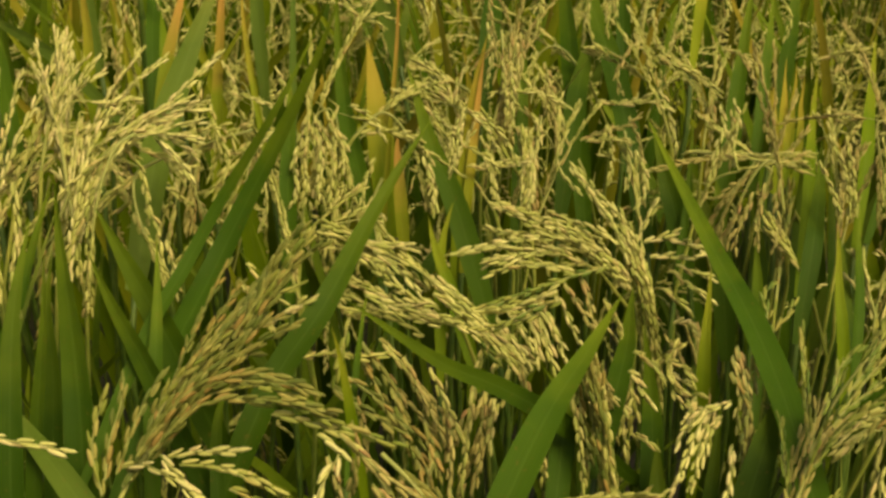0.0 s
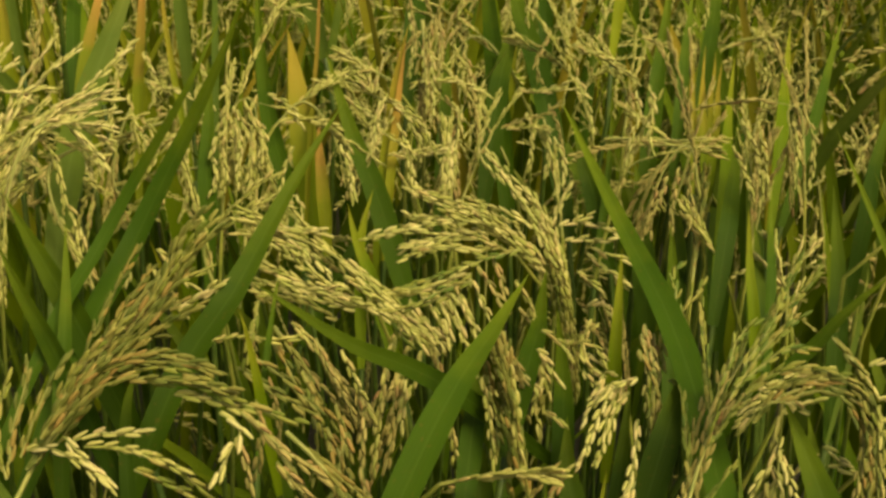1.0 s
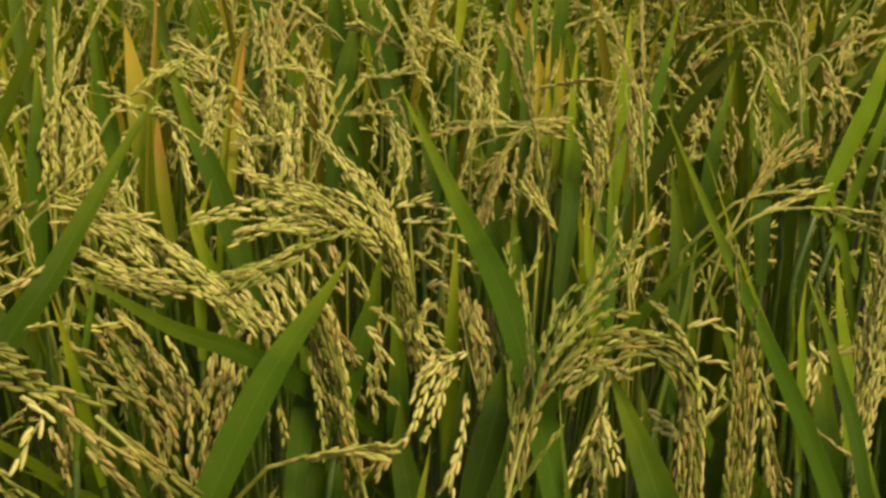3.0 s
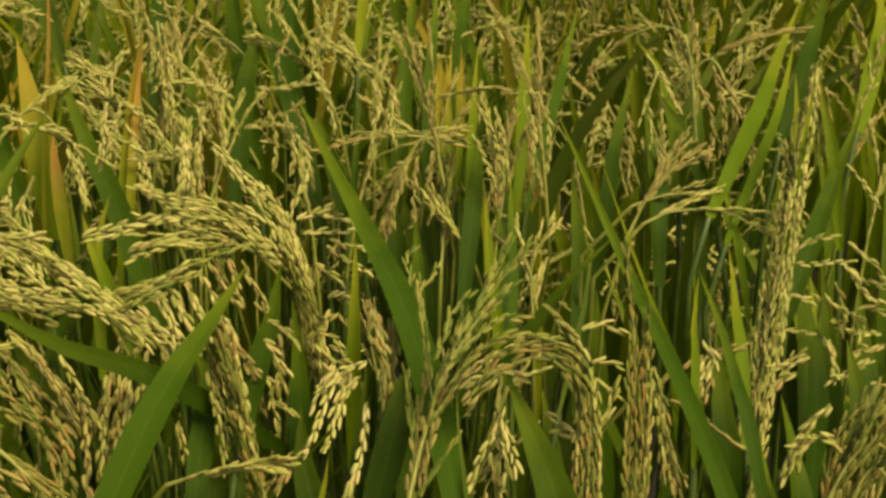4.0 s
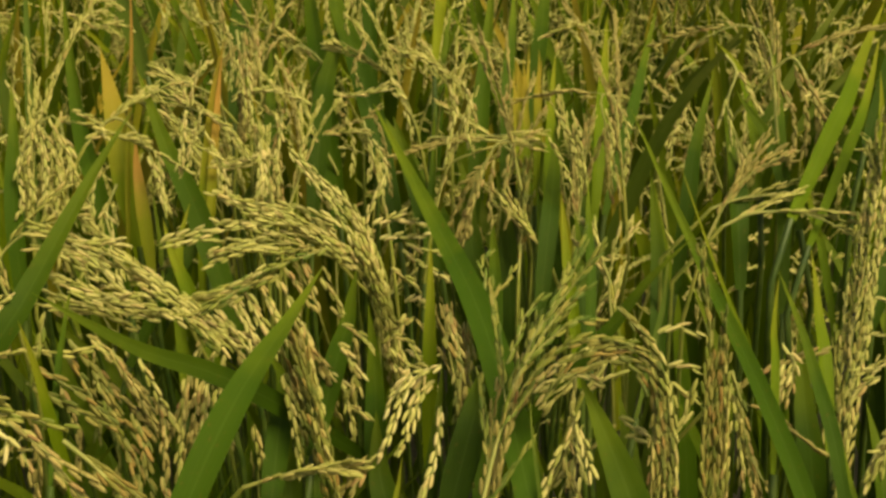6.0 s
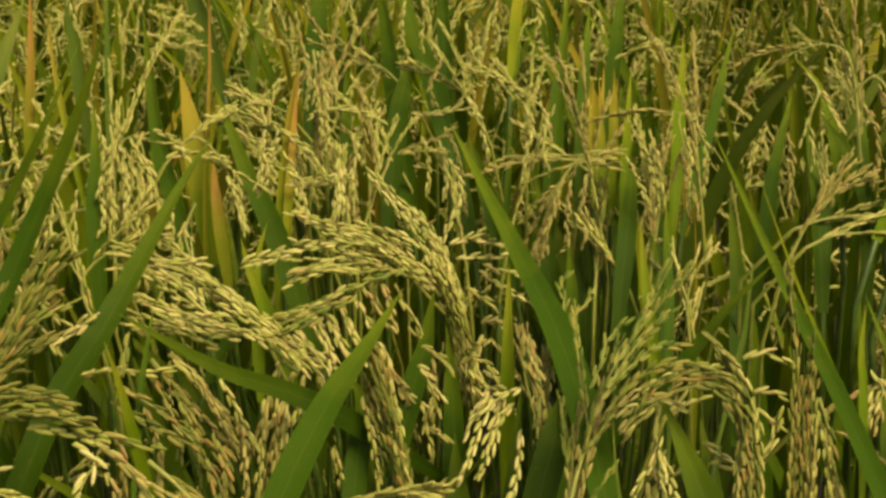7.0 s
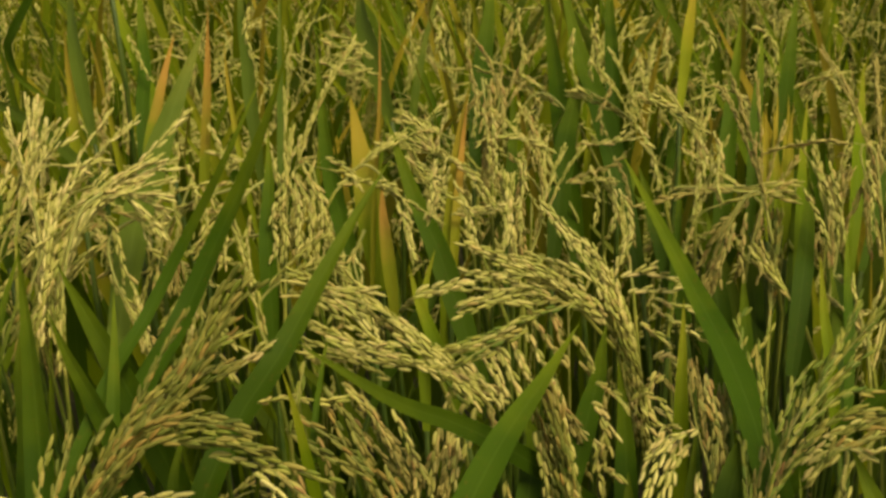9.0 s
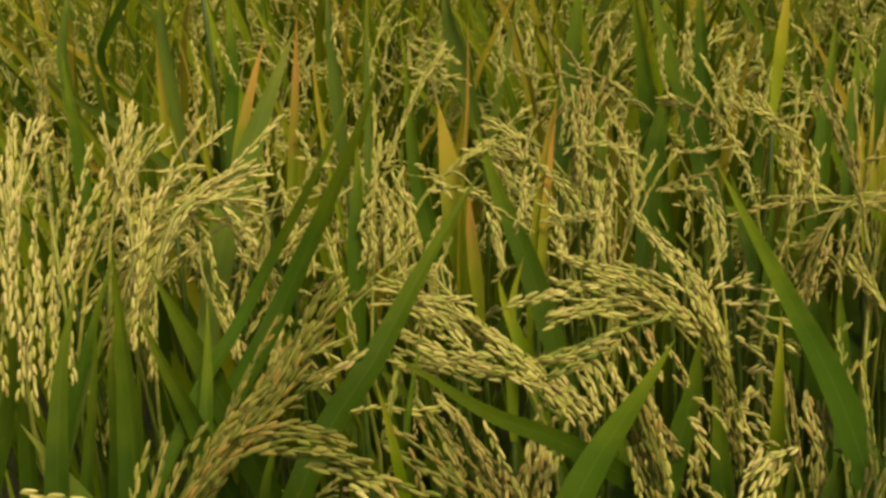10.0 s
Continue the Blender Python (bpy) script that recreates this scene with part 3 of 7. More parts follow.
grow_leaf("lime", 0.0094, (0.252, 0.705, 0.984), (0.260, 0.733, 1.001), (0.268, 0.759, 1.016), (0.277, 0.789, 1.039))
grow_leaf("green", 0.0079, (0.268, 0.703, 0.987), (0.282, 0.730, 1.004), (0.295, 0.757, 1.022), (0.310, 0.785, 1.046))
grow_leaf("lime", 0.0060, (0.362, 0.558, 0.995), (0.368, 0.575, 1.011), (0.374, 0.590, 1.025), (0.380, 0.608, 1.042))
grow_leaf("lime", 0.0045, (0.345, 0.490, 0.941), (0.348, 0.498, 0.949), (0.350, 0.505, 0.954), (0.352, 0.516, 0.968))
grow_leaf("dark", 0.0115, (0.426, 0.686, 1.019), (0.442, 0.710, 1.031), (0.458, 0.734, 1.043), (0.475, 0.760, 1.063))
grow_leaf("lime", 0.0045, (0.088, 0.360, 0.956), (0.090, 0.365, 0.964), (0.092, 0.370, 0.968), (0.094, 0.375, 0.976))
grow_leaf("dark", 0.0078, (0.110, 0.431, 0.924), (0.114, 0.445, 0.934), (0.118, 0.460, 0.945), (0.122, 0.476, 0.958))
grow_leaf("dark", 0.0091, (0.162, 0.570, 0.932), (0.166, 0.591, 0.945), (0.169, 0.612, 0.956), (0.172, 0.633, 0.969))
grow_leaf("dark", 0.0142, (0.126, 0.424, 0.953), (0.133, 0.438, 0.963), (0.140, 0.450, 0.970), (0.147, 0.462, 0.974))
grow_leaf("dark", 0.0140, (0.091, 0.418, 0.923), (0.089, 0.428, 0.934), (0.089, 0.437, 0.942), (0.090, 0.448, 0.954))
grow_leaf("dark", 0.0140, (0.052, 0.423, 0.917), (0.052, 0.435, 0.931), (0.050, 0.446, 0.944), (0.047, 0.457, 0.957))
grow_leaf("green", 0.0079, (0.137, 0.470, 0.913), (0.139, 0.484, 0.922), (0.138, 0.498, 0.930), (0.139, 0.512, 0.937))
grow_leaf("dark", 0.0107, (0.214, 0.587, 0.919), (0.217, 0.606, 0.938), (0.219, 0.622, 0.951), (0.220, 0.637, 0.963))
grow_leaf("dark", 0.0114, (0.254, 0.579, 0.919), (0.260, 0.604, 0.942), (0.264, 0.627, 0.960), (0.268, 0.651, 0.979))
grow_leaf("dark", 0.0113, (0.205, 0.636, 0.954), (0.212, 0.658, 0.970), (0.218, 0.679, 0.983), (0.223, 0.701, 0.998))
grow_leaf("lime", 0.0079, (0.219, 0.700, 0.958), (0.226, 0.729, 0.978), (0.233, 0.757, 0.995), (0.242, 0.787, 1.018))
grow_leaf("yellow", 0.0047, (0.211, 0.730, 0.986), (0.213, 0.745, 0.996), (0.216, 0.759, 1.003), (0.218, 0.775, 1.018))
grow_leaf("yellow", 0.0051, (0.218, 0.727, 0.982), (0.222, 0.743, 0.996), (0.225, 0.757, 1.003), (0.230, 0.773, 1.018))
grow_leaf("yellow", 0.0047, (0.205, 0.731, 0.986), (0.207, 0.745, 0.993), (0.209, 0.759, 1.000), (0.211, 0.774, 1.011))
grow_leaf("green", 0.0107, (0.301, 0.679, 0.945), (0.311, 0.702, 0.966), (0.323, 0.724, 0.985), (0.337, 0.747, 1.008))
grow_leaf("lime", 0.0037, (0.243, 0.399, 0.986), (0.247, 0.412, 0.992), (0.252, 0.424, 0.998), (0.258, 0.437, 1.005))
grow_leaf("lime", 0.0141, (0.461, 0.666, 1.026), (0.475, 0.689, 1.034), (0.488, 0.711, 1.043), (0.501, 0.737, 1.059))
grow_leaf("green", 0.0081, (0.260, 0.317, 0.955), (0.266, 0.331, 0.964), (0.271, 0.342, 0.966), (0.278, 0.353, 0.970))
grow_leaf("green", 0.0055, (0.253, 0.329, 0.942), (0.258, 0.348, 0.949), (0.262, 0.364, 0.950), (0.266, 0.382, 0.957))
grow_leaf("lime", 0.0074, (0.327, 0.653, 1.009), (0.330, 0.673, 1.020), (0.330, 0.693, 1.029), (0.324, 0.714, 1.038))
grow_leaf("lime", 0.0047, (0.324, 0.539, 0.970), (0.325, 0.555, 0.983), (0.327, 0.570, 0.993), (0.329, 0.585, 1.004))
grow_panicle("big", (-0.114, 0.352, 0.980), (-0.106, 0.385, 0.993), (-0.095, 0.418, 1.005), (-0.071, 0.454, 1.024))
grow_branch("olive", 0.0067, (-0.111, 0.364, 0.988), (-0.098, 0.390, 1.009), (-0.082, 0.412, 1.023), (-0.066, 0.435, 1.037))
grow_branch("olive", 0.0067, (-0.108, 0.365, 0.990), (-0.096, 0.388, 1.006), (-0.078, 0.411, 1.019), (-0.061, 0.428, 1.022))
grow_branch("green", 0.0067, (-0.106, 0.382, 0.993), (-0.093, 0.406, 1.009), (-0.078, 0.428, 1.022), (-0.056, 0.447, 1.026))
grow_branch("olive", 0.0067, (-0.104, 0.367, 0.996), (-0.092, 0.381, 1.014), (-0.077, 0.390, 1.023), (-0.065, 0.396, 1.023))
grow_branch("olive", 0.0069, (-0.104, 0.362, 1.002), (-0.089, 0.368, 1.021), (-0.065, 0.369, 1.030), (-0.042, 0.364, 1.026))
grow_branch("olive", 0.0069, (-0.098, 0.356, 1.007), (-0.081, 0.360, 1.023), (-0.058, 0.359, 1.026), (-0.036, 0.355, 1.023))
grow_branch("olive", 0.0069, (-0.102, 0.363, 1.003), (-0.085, 0.369, 1.024), (-0.067, 0.368, 1.028), (-0.050, 0.365, 1.028))
grow_branch("green", 0.0069, (-0.067, 0.363, 1.023), (-0.051, 0.360, 1.023), (-0.036, 0.356, 1.019), (-0.015, 0.351, 1.013))
grow_branch("gold", 0.0069, (-0.057, 0.361, 1.019), (-0.042, 0.358, 1.017), (-0.030, 0.353, 1.013), (-0.017, 0.345, 1.000))
grow_branch("brown", 0.0069, (-0.034, 0.352, 1.017), (-0.025, 0.347, 1.011), (-0.017, 0.342, 1.006), (-0.006, 0.337, 1.001))
grow_branch("pale", 0.0069, (-0.041, 0.352, 1.017), (-0.034, 0.348, 1.013), (-0.037, 0.343, 1.008), (-0.041, 0.337, 1.001))
grow_branch("olive", 0.0067, (-0.117, 0.365, 0.990), (-0.116, 0.373, 1.001), (-0.113, 0.380, 1.011), (-0.112, 0.386, 1.019))
grow_branch("olive", 0.0067, (-0.113, 0.366, 0.992), (-0.108, 0.374, 1.005), (-0.103, 0.381, 1.014), (-0.098, 0.387, 1.020))
grow_branch("green", 0.0067, (-0.118, 0.363, 0.985), (-0.122, 0.371, 0.998), (-0.121, 0.378, 1.007), (-0.119, 0.383, 1.013))
grow_branch("pale", 0.0065, (-0.111, 0.367, 0.994), (-0.102, 0.365, 0.996), (-0.092, 0.361, 0.993), (-0.083, 0.356, 0.988))
grow_branch("pale", 0.0065, (-0.098, 0.369, 0.998), (-0.092, 0.364, 0.994), (-0.086, 0.360, 0.990), (-0.079, 0.355, 0.986))
grow_branch("gold", 0.0065, (-0.091, 0.367, 0.995), (-0.080, 0.365, 0.996), (-0.068, 0.362, 0.995), (-0.056, 0.357, 0.991))
grow_branch("pale", 0.0065, (-0.095, 0.368, 0.997), (-0.087, 0.369, 0.999), (-0.079, 0.369, 0.999), (-0.070, 0.369, 0.999))
grow_panicle("pale", (-0.189, 0.558, 0.979), (-0.180, 0.573, 1.024), (-0.163, 0.581, 1.041), (-0.146, 0.584, 1.045), (-0.131, 0.579, 1.027))
grow_panicle("pale", (-0.189, 0.449, 1.035), (-0.192, 0.463, 1.068), (-0.190, 0.473, 1.087), (-0.186, 0.483, 1.105))
grow_panicle("tight", (-0.218, 0.560, 1.034), (-0.226, 0.582, 1.054), (-0.233, 0.606, 1.074), (-0.242, 0.630, 1.098))
grow_panicle("mid", (-0.208, 0.568, 1.011), (-0.196, 0.576, 1.035), (-0.182, 0.580, 1.042), (-0.170, 0.577, 1.030))
grow_panicle("pale", (-0.177, 0.555, 1.010), (-0.182, 0.568, 1.035), (-0.186, 0.582, 1.060), (-0.185, 0.595, 1.083))
grow_panicle("mid", (-0.142, 0.552, 1.053), (-0.151, 0.544, 1.047), (-0.158, 0.530, 1.024), (-0.161, 0.513, 0.989))
grow_panicle("tight", (-0.175, 0.550, 1.025), (-0.182, 0.540, 1.006), (-0.186, 0.530, 0.978), (-0.189, 0.520, 0.953))
grow_panicle("mid", (-0.138, 0.591, 1.028), (-0.152, 0.581, 1.020), (-0.148, 0.569, 1.000), (-0.133, 0.558, 0.977))
grow_panicle("mid", (-0.105, 0.661, 1.018), (-0.129, 0.651, 1.013), (-0.141, 0.641, 1.001), (-0.147, 0.626, 0.973))
grow_panicle("mid", (-0.089, 0.662, 0.990), (-0.110, 0.654, 0.987), (-0.127, 0.638, 0.959), (-0.133, 0.627, 0.941))
grow_panicle("mid", (-0.078, 0.638, 0.966), (-0.072, 0.656, 1.021), (-0.059, 0.658, 1.029), (-0.057, 0.644, 0.995), (-0.063, 0.631, 0.965))
grow_panicle("thin", (-0.051, 0.683, 1.006), (-0.034, 0.690, 1.019), (-0.019, 0.686, 1.004), (-0.009, 0.676, 0.973))
grow_panicle("mid", (-0.064, 0.512, 0.983), (-0.069, 0.518, 1.004), (-0.057, 0.523, 1.016), (-0.037, 0.527, 1.021))
grow_panicle("thin", (0.006, 0.526, 0.975), (-0.008, 0.526, 0.993), (-0.025, 0.522, 1.005), (-0.047, 0.518, 1.016))
grow_panicle("thin", (0.031, 0.705, 0.952), (0.015, 0.712, 0.976), (-0.000, 0.719, 0.999), (-0.010, 0.725, 1.019))
grow_panicle("thin", (0.030, 0.722, 0.997), (0.017, 0.724, 1.007), (-0.003, 0.725, 1.015), (-0.021, 0.724, 1.020))
grow_panicle("thin", (0.016, 0.773, 1.007), (0.009, 0.774, 1.011), (-0.005, 0.775, 1.019), (-0.012, 0.776, 1.024))
grow_panicle("thin", (0.051, 0.678, 0.962), (0.049, 0.684, 0.977), (0.049, 0.688, 0.989), (0.049, 0.692, 1.000))
grow_panicle("mid", (0.145, 0.761, 0.979), (0.135, 0.765, 1.007), (0.117, 0.764, 1.026), (0.100, 0.762, 1.038))
grow_panicle("brown", (0.189, 0.703, 0.943), (0.200, 0.717, 0.976), (0.194, 0.719, 0.983), (0.176, 0.709, 0.962), (0.165, 0.699, 0.938))
grow_panicle("thin", (0.200, 0.716, 0.973), (0.187, 0.718, 0.983), (0.171, 0.717, 0.985), (0.154, 0.715, 0.986))
grow_panicle("tight", (0.193, 0.662, 0.918), (0.196, 0.669, 0.936), (0.198, 0.676, 0.953), (0.201, 0.682, 0.971))
grow_panicle("mid", (0.170, 0.776, 0.969), (0.172, 0.784, 0.989), (0.166, 0.790, 1.006), (0.152, 0.793, 1.019))
grow_panicle("mid", (0.092, 0.762, 0.954), (0.073, 0.774, 0.993), (0.059, 0.777, 1.004), (0.038, 0.775, 1.006))
grow_panicle("mid", (0.097, 0.814, 1.003), (0.079, 0.819, 1.022), (0.065, 0.816, 1.020), (0.052, 0.806, 0.996))
grow_panicle("brown", (0.031, 0.766, 0.983), (0.046, 0.784, 1.029), (0.043, 0.789, 1.042), (0.035, 0.780, 1.019))
grow_panicle("mid", (0.058, 0.707, 0.947), (0.069, 0.718, 0.975), (0.063, 0.725, 0.994), (0.047, 0.724, 0.999))
grow_branch("pale", 0.0065, (0.101, 0.577, 0.987), (0.107, 0.578, 0.988), (0.112, 0.578, 0.990), (0.118, 0.579, 0.992))
grow_branch("pale", 0.0065, (0.112, 0.578, 0.988), (0.122, 0.577, 0.987), (0.129, 0.576, 0.984), (0.136, 0.574, 0.981))
grow_branch("pale", 0.0065, (0.104, 0.574, 0.980), (0.112, 0.574, 0.981), (0.121, 0.574, 0.980), (0.128, 0.574, 0.980))
grow_branch("cream", 0.0065, (0.115, 0.571, 0.974), (0.121, 0.569, 0.969), (0.128, 0.567, 0.965), (0.134, 0.565, 0.960))
grow_branch("cream", 0.0065, (0.117, 0.572, 0.977), (0.124, 0.571, 0.974), (0.129, 0.571, 0.973), (0.135, 0.570, 0.971))
grow_branch("cream", 0.0065, (0.093, 0.572, 0.977), (0.097, 0.577, 0.987), (0.101, 0.580, 0.995), (0.107, 0.585, 1.005))
grow_branch("pale", 0.0065, (0.113, 0.547, 0.956), (0.118, 0.547, 0.958), (0.122, 0.546, 0.955), (0.126, 0.545, 0.952))
grow_branch("pale", 0.0065, (0.111, 0.537, 0.935), (0.115, 0.536, 0.933), (0.121, 0.535, 0.930), (0.126, 0.535, 0.930))
grow_branch("cream", 0.0065, (0.113, 0.534, 0.927), (0.118, 0.533, 0.925), (0.122, 0.531, 0.921), (0.126, 0.529, 0.917))
grow_panicle("tight", (0.073, 0.412, 0.925), (0.067, 0.423, 0.955), (0.064, 0.429, 0.973), (0.060, 0.434, 0.991))
grow_panicle("big", (-0.021, 0.368, 0.999), (-0.010, 0.360, 0.992), (-0.001, 0.352, 0.984), (0.006, 0.344, 0.976))
grow_panicle("thin", (0.034, 0.411, 0.946), (0.050, 0.406, 0.953), (0.063, 0.400, 0.958), (0.071, 0.395, 0.963))
grow_panicle("green", (0.119, 0.363, 0.950), (0.131, 0.383, 0.977), (0.146, 0.402, 1.001), (0.173, 0.419, 1.026))
grow_panicle("white", (0.146, 0.386, 0.938), (0.158, 0.390, 0.962), (0.161, 0.392, 0.978), (0.160, 0.382, 0.964), (0.152, 0.374, 0.953))
grow_panicle("brown", (0.124, 0.388, 0.932), (0.133, 0.402, 0.955), (0.142, 0.412, 0.969), (0.146, 0.422, 0.981))
grow_panicle("arch", (0.261, 0.323, 0.961), (0.272, 0.328, 0.979), (0.283, 0.329, 0.986), (0.290, 0.323, 0.975))
grow_panicle("arch", (0.271, 0.322, 0.964), (0.277, 0.324, 0.977), (0.281, 0.321, 0.980), (0.285, 0.314, 0.972))
grow_panicle("thin", (0.275, 0.549, 0.983), (0.292, 0.549, 0.989), (0.318, 0.543, 0.988), (0.340, 0.534, 0.977))
grow_panicle("brown", (0.275, 0.574, 0.963), (0.289, 0.581, 0.985), (0.303, 0.584, 0.998), (0.317, 0.584, 1.005))
grow_panicle("thin", (0.280, 0.581, 0.980), (0.295, 0.580, 0.985), (0.313, 0.577, 0.987), (0.331, 0.574, 0.987))
grow_panicle("brown", (0.328, 0.615, 1.004), (0.328, 0.636, 1.050), (0.316, 0.643, 1.062), (0.294, 0.645, 1.056), (0.279, 0.643, 1.044))
grow_panicle("brown", (0.328, 0.630, 1.039), (0.339, 0.626, 1.046), (0.346, 0.609, 1.024), (0.343, 0.594, 1.000))
grow_panicle("white", (0.299, 0.625, 1.051), (0.303, 0.618, 1.043), (0.296, 0.609, 1.027), (0.301, 0.596, 1.005))
grow_panicle("white", (0.230, 0.589, 0.916), (0.230, 0.596, 0.934), (0.233, 0.601, 0.945), (0.242, 0.605, 0.960))
grow_panicle("white", (0.231, 0.596, 0.934), (0.228, 0.602, 0.945), (0.226, 0.606, 0.954), (0.223, 0.609, 0.960))
grow_panicle("brown", (0.252, 0.650, 0.970), (0.250, 0.668, 1.016), (0.242, 0.668, 1.018), (0.245, 0.656, 0.996), (0.247, 0.645, 0.975))
grow_panicle("brown", (0.194, 0.661, 0.970), (0.189, 0.671, 0.995), (0.179, 0.669, 0.992), (0.167, 0.661, 0.972), (0.159, 0.652, 0.951))
grow_panicle("thin", (0.144, 0.666, 0.958), (0.154, 0.674, 0.982), (0.173, 0.674, 0.990), (0.196, 0.672, 0.997))
grow_panicle("thin", (0.145, 0.690, 0.995), (0.165, 0.686, 0.995), (0.188, 0.682, 0.996), (0.204, 0.680, 0.998))
grow_panicle("thin", (0.227, 0.657, 0.937), (0.227, 0.673, 0.974), (0.225, 0.682, 0.993), (0.219, 0.690, 1.010))
grow_panicle("tight", (0.186, 0.629, 0.930), (0.189, 0.639, 0.943), (0.192, 0.650, 0.956), (0.196, 0.661, 0.970))
grow_panicle("brown", (0.222, 0.644, 0.942), (0.228, 0.653, 0.967), (0.230, 0.658, 0.979), (0.234, 0.666, 1.000))
grow_panicle("thin", (0.204, 0.628, 0.936), (0.197, 0.634, 0.948), (0.191, 0.638, 0.954), (0.185, 0.644, 0.966))
grow_panicle("thin", (0.443, 0.615, 0.937), (0.451, 0.625, 0.964), (0.450, 0.635, 0.986), (0.441, 0.639, 0.992))
grow_panicle("brown", (0.443, 0.646, 0.969), (0.453, 0.657, 1.001), (0.460, 0.667, 1.026), (0.456, 0.676, 1.045))
grow_panicle("thin", (0.118, 0.679, 0.937), (0.115, 0.691, 0.965), (0.112, 0.699, 0.980), (0.102, 0.703, 0.986))
grow_panicle("brown", (0.150, 0.605, 0.859), (0.145, 0.615, 0.880), (0.143, 0.623, 0.897), (0.143, 0.627, 0.906))
grow_panicle("brown", (0.231, 0.440, 0.944), (0.242, 0.435, 0.951), (0.243, 0.423, 0.937), (0.247, 0.411, 0.925))
grow_panicle("white", (0.173, 0.426, 0.965), (0.183, 0.429, 0.976), (0.172, 0.429, 0.972), (0.162, 0.429, 0.965))
grow_branch("gold", 0.0057, (0.267, 0.336, 0.999), (0.259, 0.335, 0.992), (0.256, 0.333, 0.985), (0.249, 0.330, 0.975))
grow_branch("gold", 0.0057, (0.268, 0.331, 0.987), (0.261, 0.333, 0.989), (0.257, 0.333, 0.986), (0.253, 0.333, 0.985))
grow_branch("gold", 0.0057, (0.280, 0.386, 0.984), (0.275, 0.386, 0.982), (0.271, 0.385, 0.978), (0.268, 0.384, 0.976))
grow_branch("cream", 0.0057, (0.306, 0.424, 0.969), (0.300, 0.424, 0.966), (0.295, 0.424, 0.965), (0.290, 0.425, 0.964))
grow_branch("cream", 0.0057, (0.320, 0.473, 0.974), (0.325, 0.471, 0.973), (0.328, 0.471, 0.972), (0.330, 0.470, 0.971))
grow_branch("cream", 0.0057, (0.323, 0.479, 0.952), (0.328, 0.478, 0.952), (0.332, 0.477, 0.951), (0.336, 0.477, 0.951))
grow_branch("cream", 0.0057, (0.327, 0.450, 0.963), (0.327, 0.443, 0.960), (0.326, 0.436, 0.955), (0.324, 0.430, 0.953))
grow_branch("cream", 0.0057, (0.339, 0.431, 0.961), (0.331, 0.430, 0.956), (0.326, 0.430, 0.954), (0.320, 0.430, 0.951))
grow_branch("cream", 0.0057, (0.344, 0.516, 0.969), (0.353, 0.514, 0.969), (0.362, 0.513, 0.970), (0.372, 0.511, 0.970))
grow_branch("cream", 0.0057, (0.354, 0.486, 0.981), (0.357, 0.479, 0.978), (0.359, 0.472, 0.978), (0.364, 0.466, 0.978))
grow_branch("gold", 0.0057, (0.350, 0.478, 0.961), (0.353, 0.472, 0.961), (0.355, 0.466, 0.960), (0.350, 0.459, 0.955))
grow_branch("gold", 0.0057, (0.368, 0.470, 0.951), (0.357, 0.468, 0.953), (0.347, 0.466, 0.957), (0.340, 0.464, 0.963))
grow_branch("gold", 0.0057, (0.362, 0.456, 0.953), (0.357, 0.456, 0.951), (0.352, 0.457, 0.951), (0.346, 0.456, 0.946))
grow_branch("cream", 0.0062, (0.250, 0.410, 0.989), (0.253, 0.405, 0.984), (0.251, 0.401, 0.981), (0.243, 0.397, 0.974))
grow_branch("cream", 0.0062, (0.170, 0.411, 0.992), (0.175, 0.408, 0.995), (0.178, 0.405, 0.996), (0.180, 0.402, 0.996))
grow_branch("cream", 0.0062, (0.174, 0.411, 0.995), (0.163, 0.407, 0.992), (0.156, 0.402, 0.991), (0.146, 0.396, 0.985))
grow_branch("cream", 0.0062, (0.175, 0.398, 0.984), (0.166, 0.399, 0.989), (0.157, 0.398, 0.989), (0.150, 0.394, 0.983))
grow_branch("cream", 0.0062, (0.194, 0.395, 1.006), (0.200, 0.395, 1.008), (0.205, 0.394, 1.007), (0.209, 0.392, 1.005))
grow_branch("cream", 0.0062, (0.197, 0.390, 0.994), (0.201, 0.389, 0.995), (0.205, 0.388, 0.994), (0.207, 0.387, 0.993))
grow_branch("gold", 0.0062, (0.197, 0.388, 0.989), (0.200, 0.386, 0.987), (0.203, 0.385, 0.985), (0.206, 0.383, 0.983))
grow_branch("gold", 0.0062, (0.197, 0.380, 0.971), (0.201, 0.381, 0.976), (0.203, 0.383, 0.981), (0.206, 0.385, 0.987))
grow_branch("cream", 0.0062, (0.177, 0.386, 0.977), (0.180, 0.385, 0.975), (0.183, 0.383, 0.973), (0.186, 0.382, 0.972))
grow_branch("cream", 0.0062, (0.179, 0.383, 0.970), (0.182, 0.382, 0.970), (0.186, 0.381, 0.969), (0.188, 0.380, 0.968))
grow_branch("cream", 0.0062, (0.163, 0.390, 0.979), (0.159, 0.385, 0.973), (0.153, 0.381, 0.966), (0.145, 0.374, 0.954))
grow_branch("cream", 0.0062, (0.159, 0.386, 0.969), (0.161, 0.381, 0.965), (0.161, 0.376, 0.960), (0.159, 0.372, 0.956))
grow_branch("brown", 0.0062, (0.155, 0.378, 0.967), (0.155, 0.375, 0.961), (0.157, 0.373, 0.956), (0.158, 0.371, 0.952))
grow_branch("brown", 0.0062, (0.129, 0.383, 0.947), (0.133, 0.389, 0.963), (0.137, 0.393, 0.975), (0.141, 0.397, 0.985))
grow_branch("brown", 0.0062, (0.124, 0.384, 0.947), (0.129, 0.391, 0.965), (0.131, 0.396, 0.979), (0.136, 0.401, 0.993))
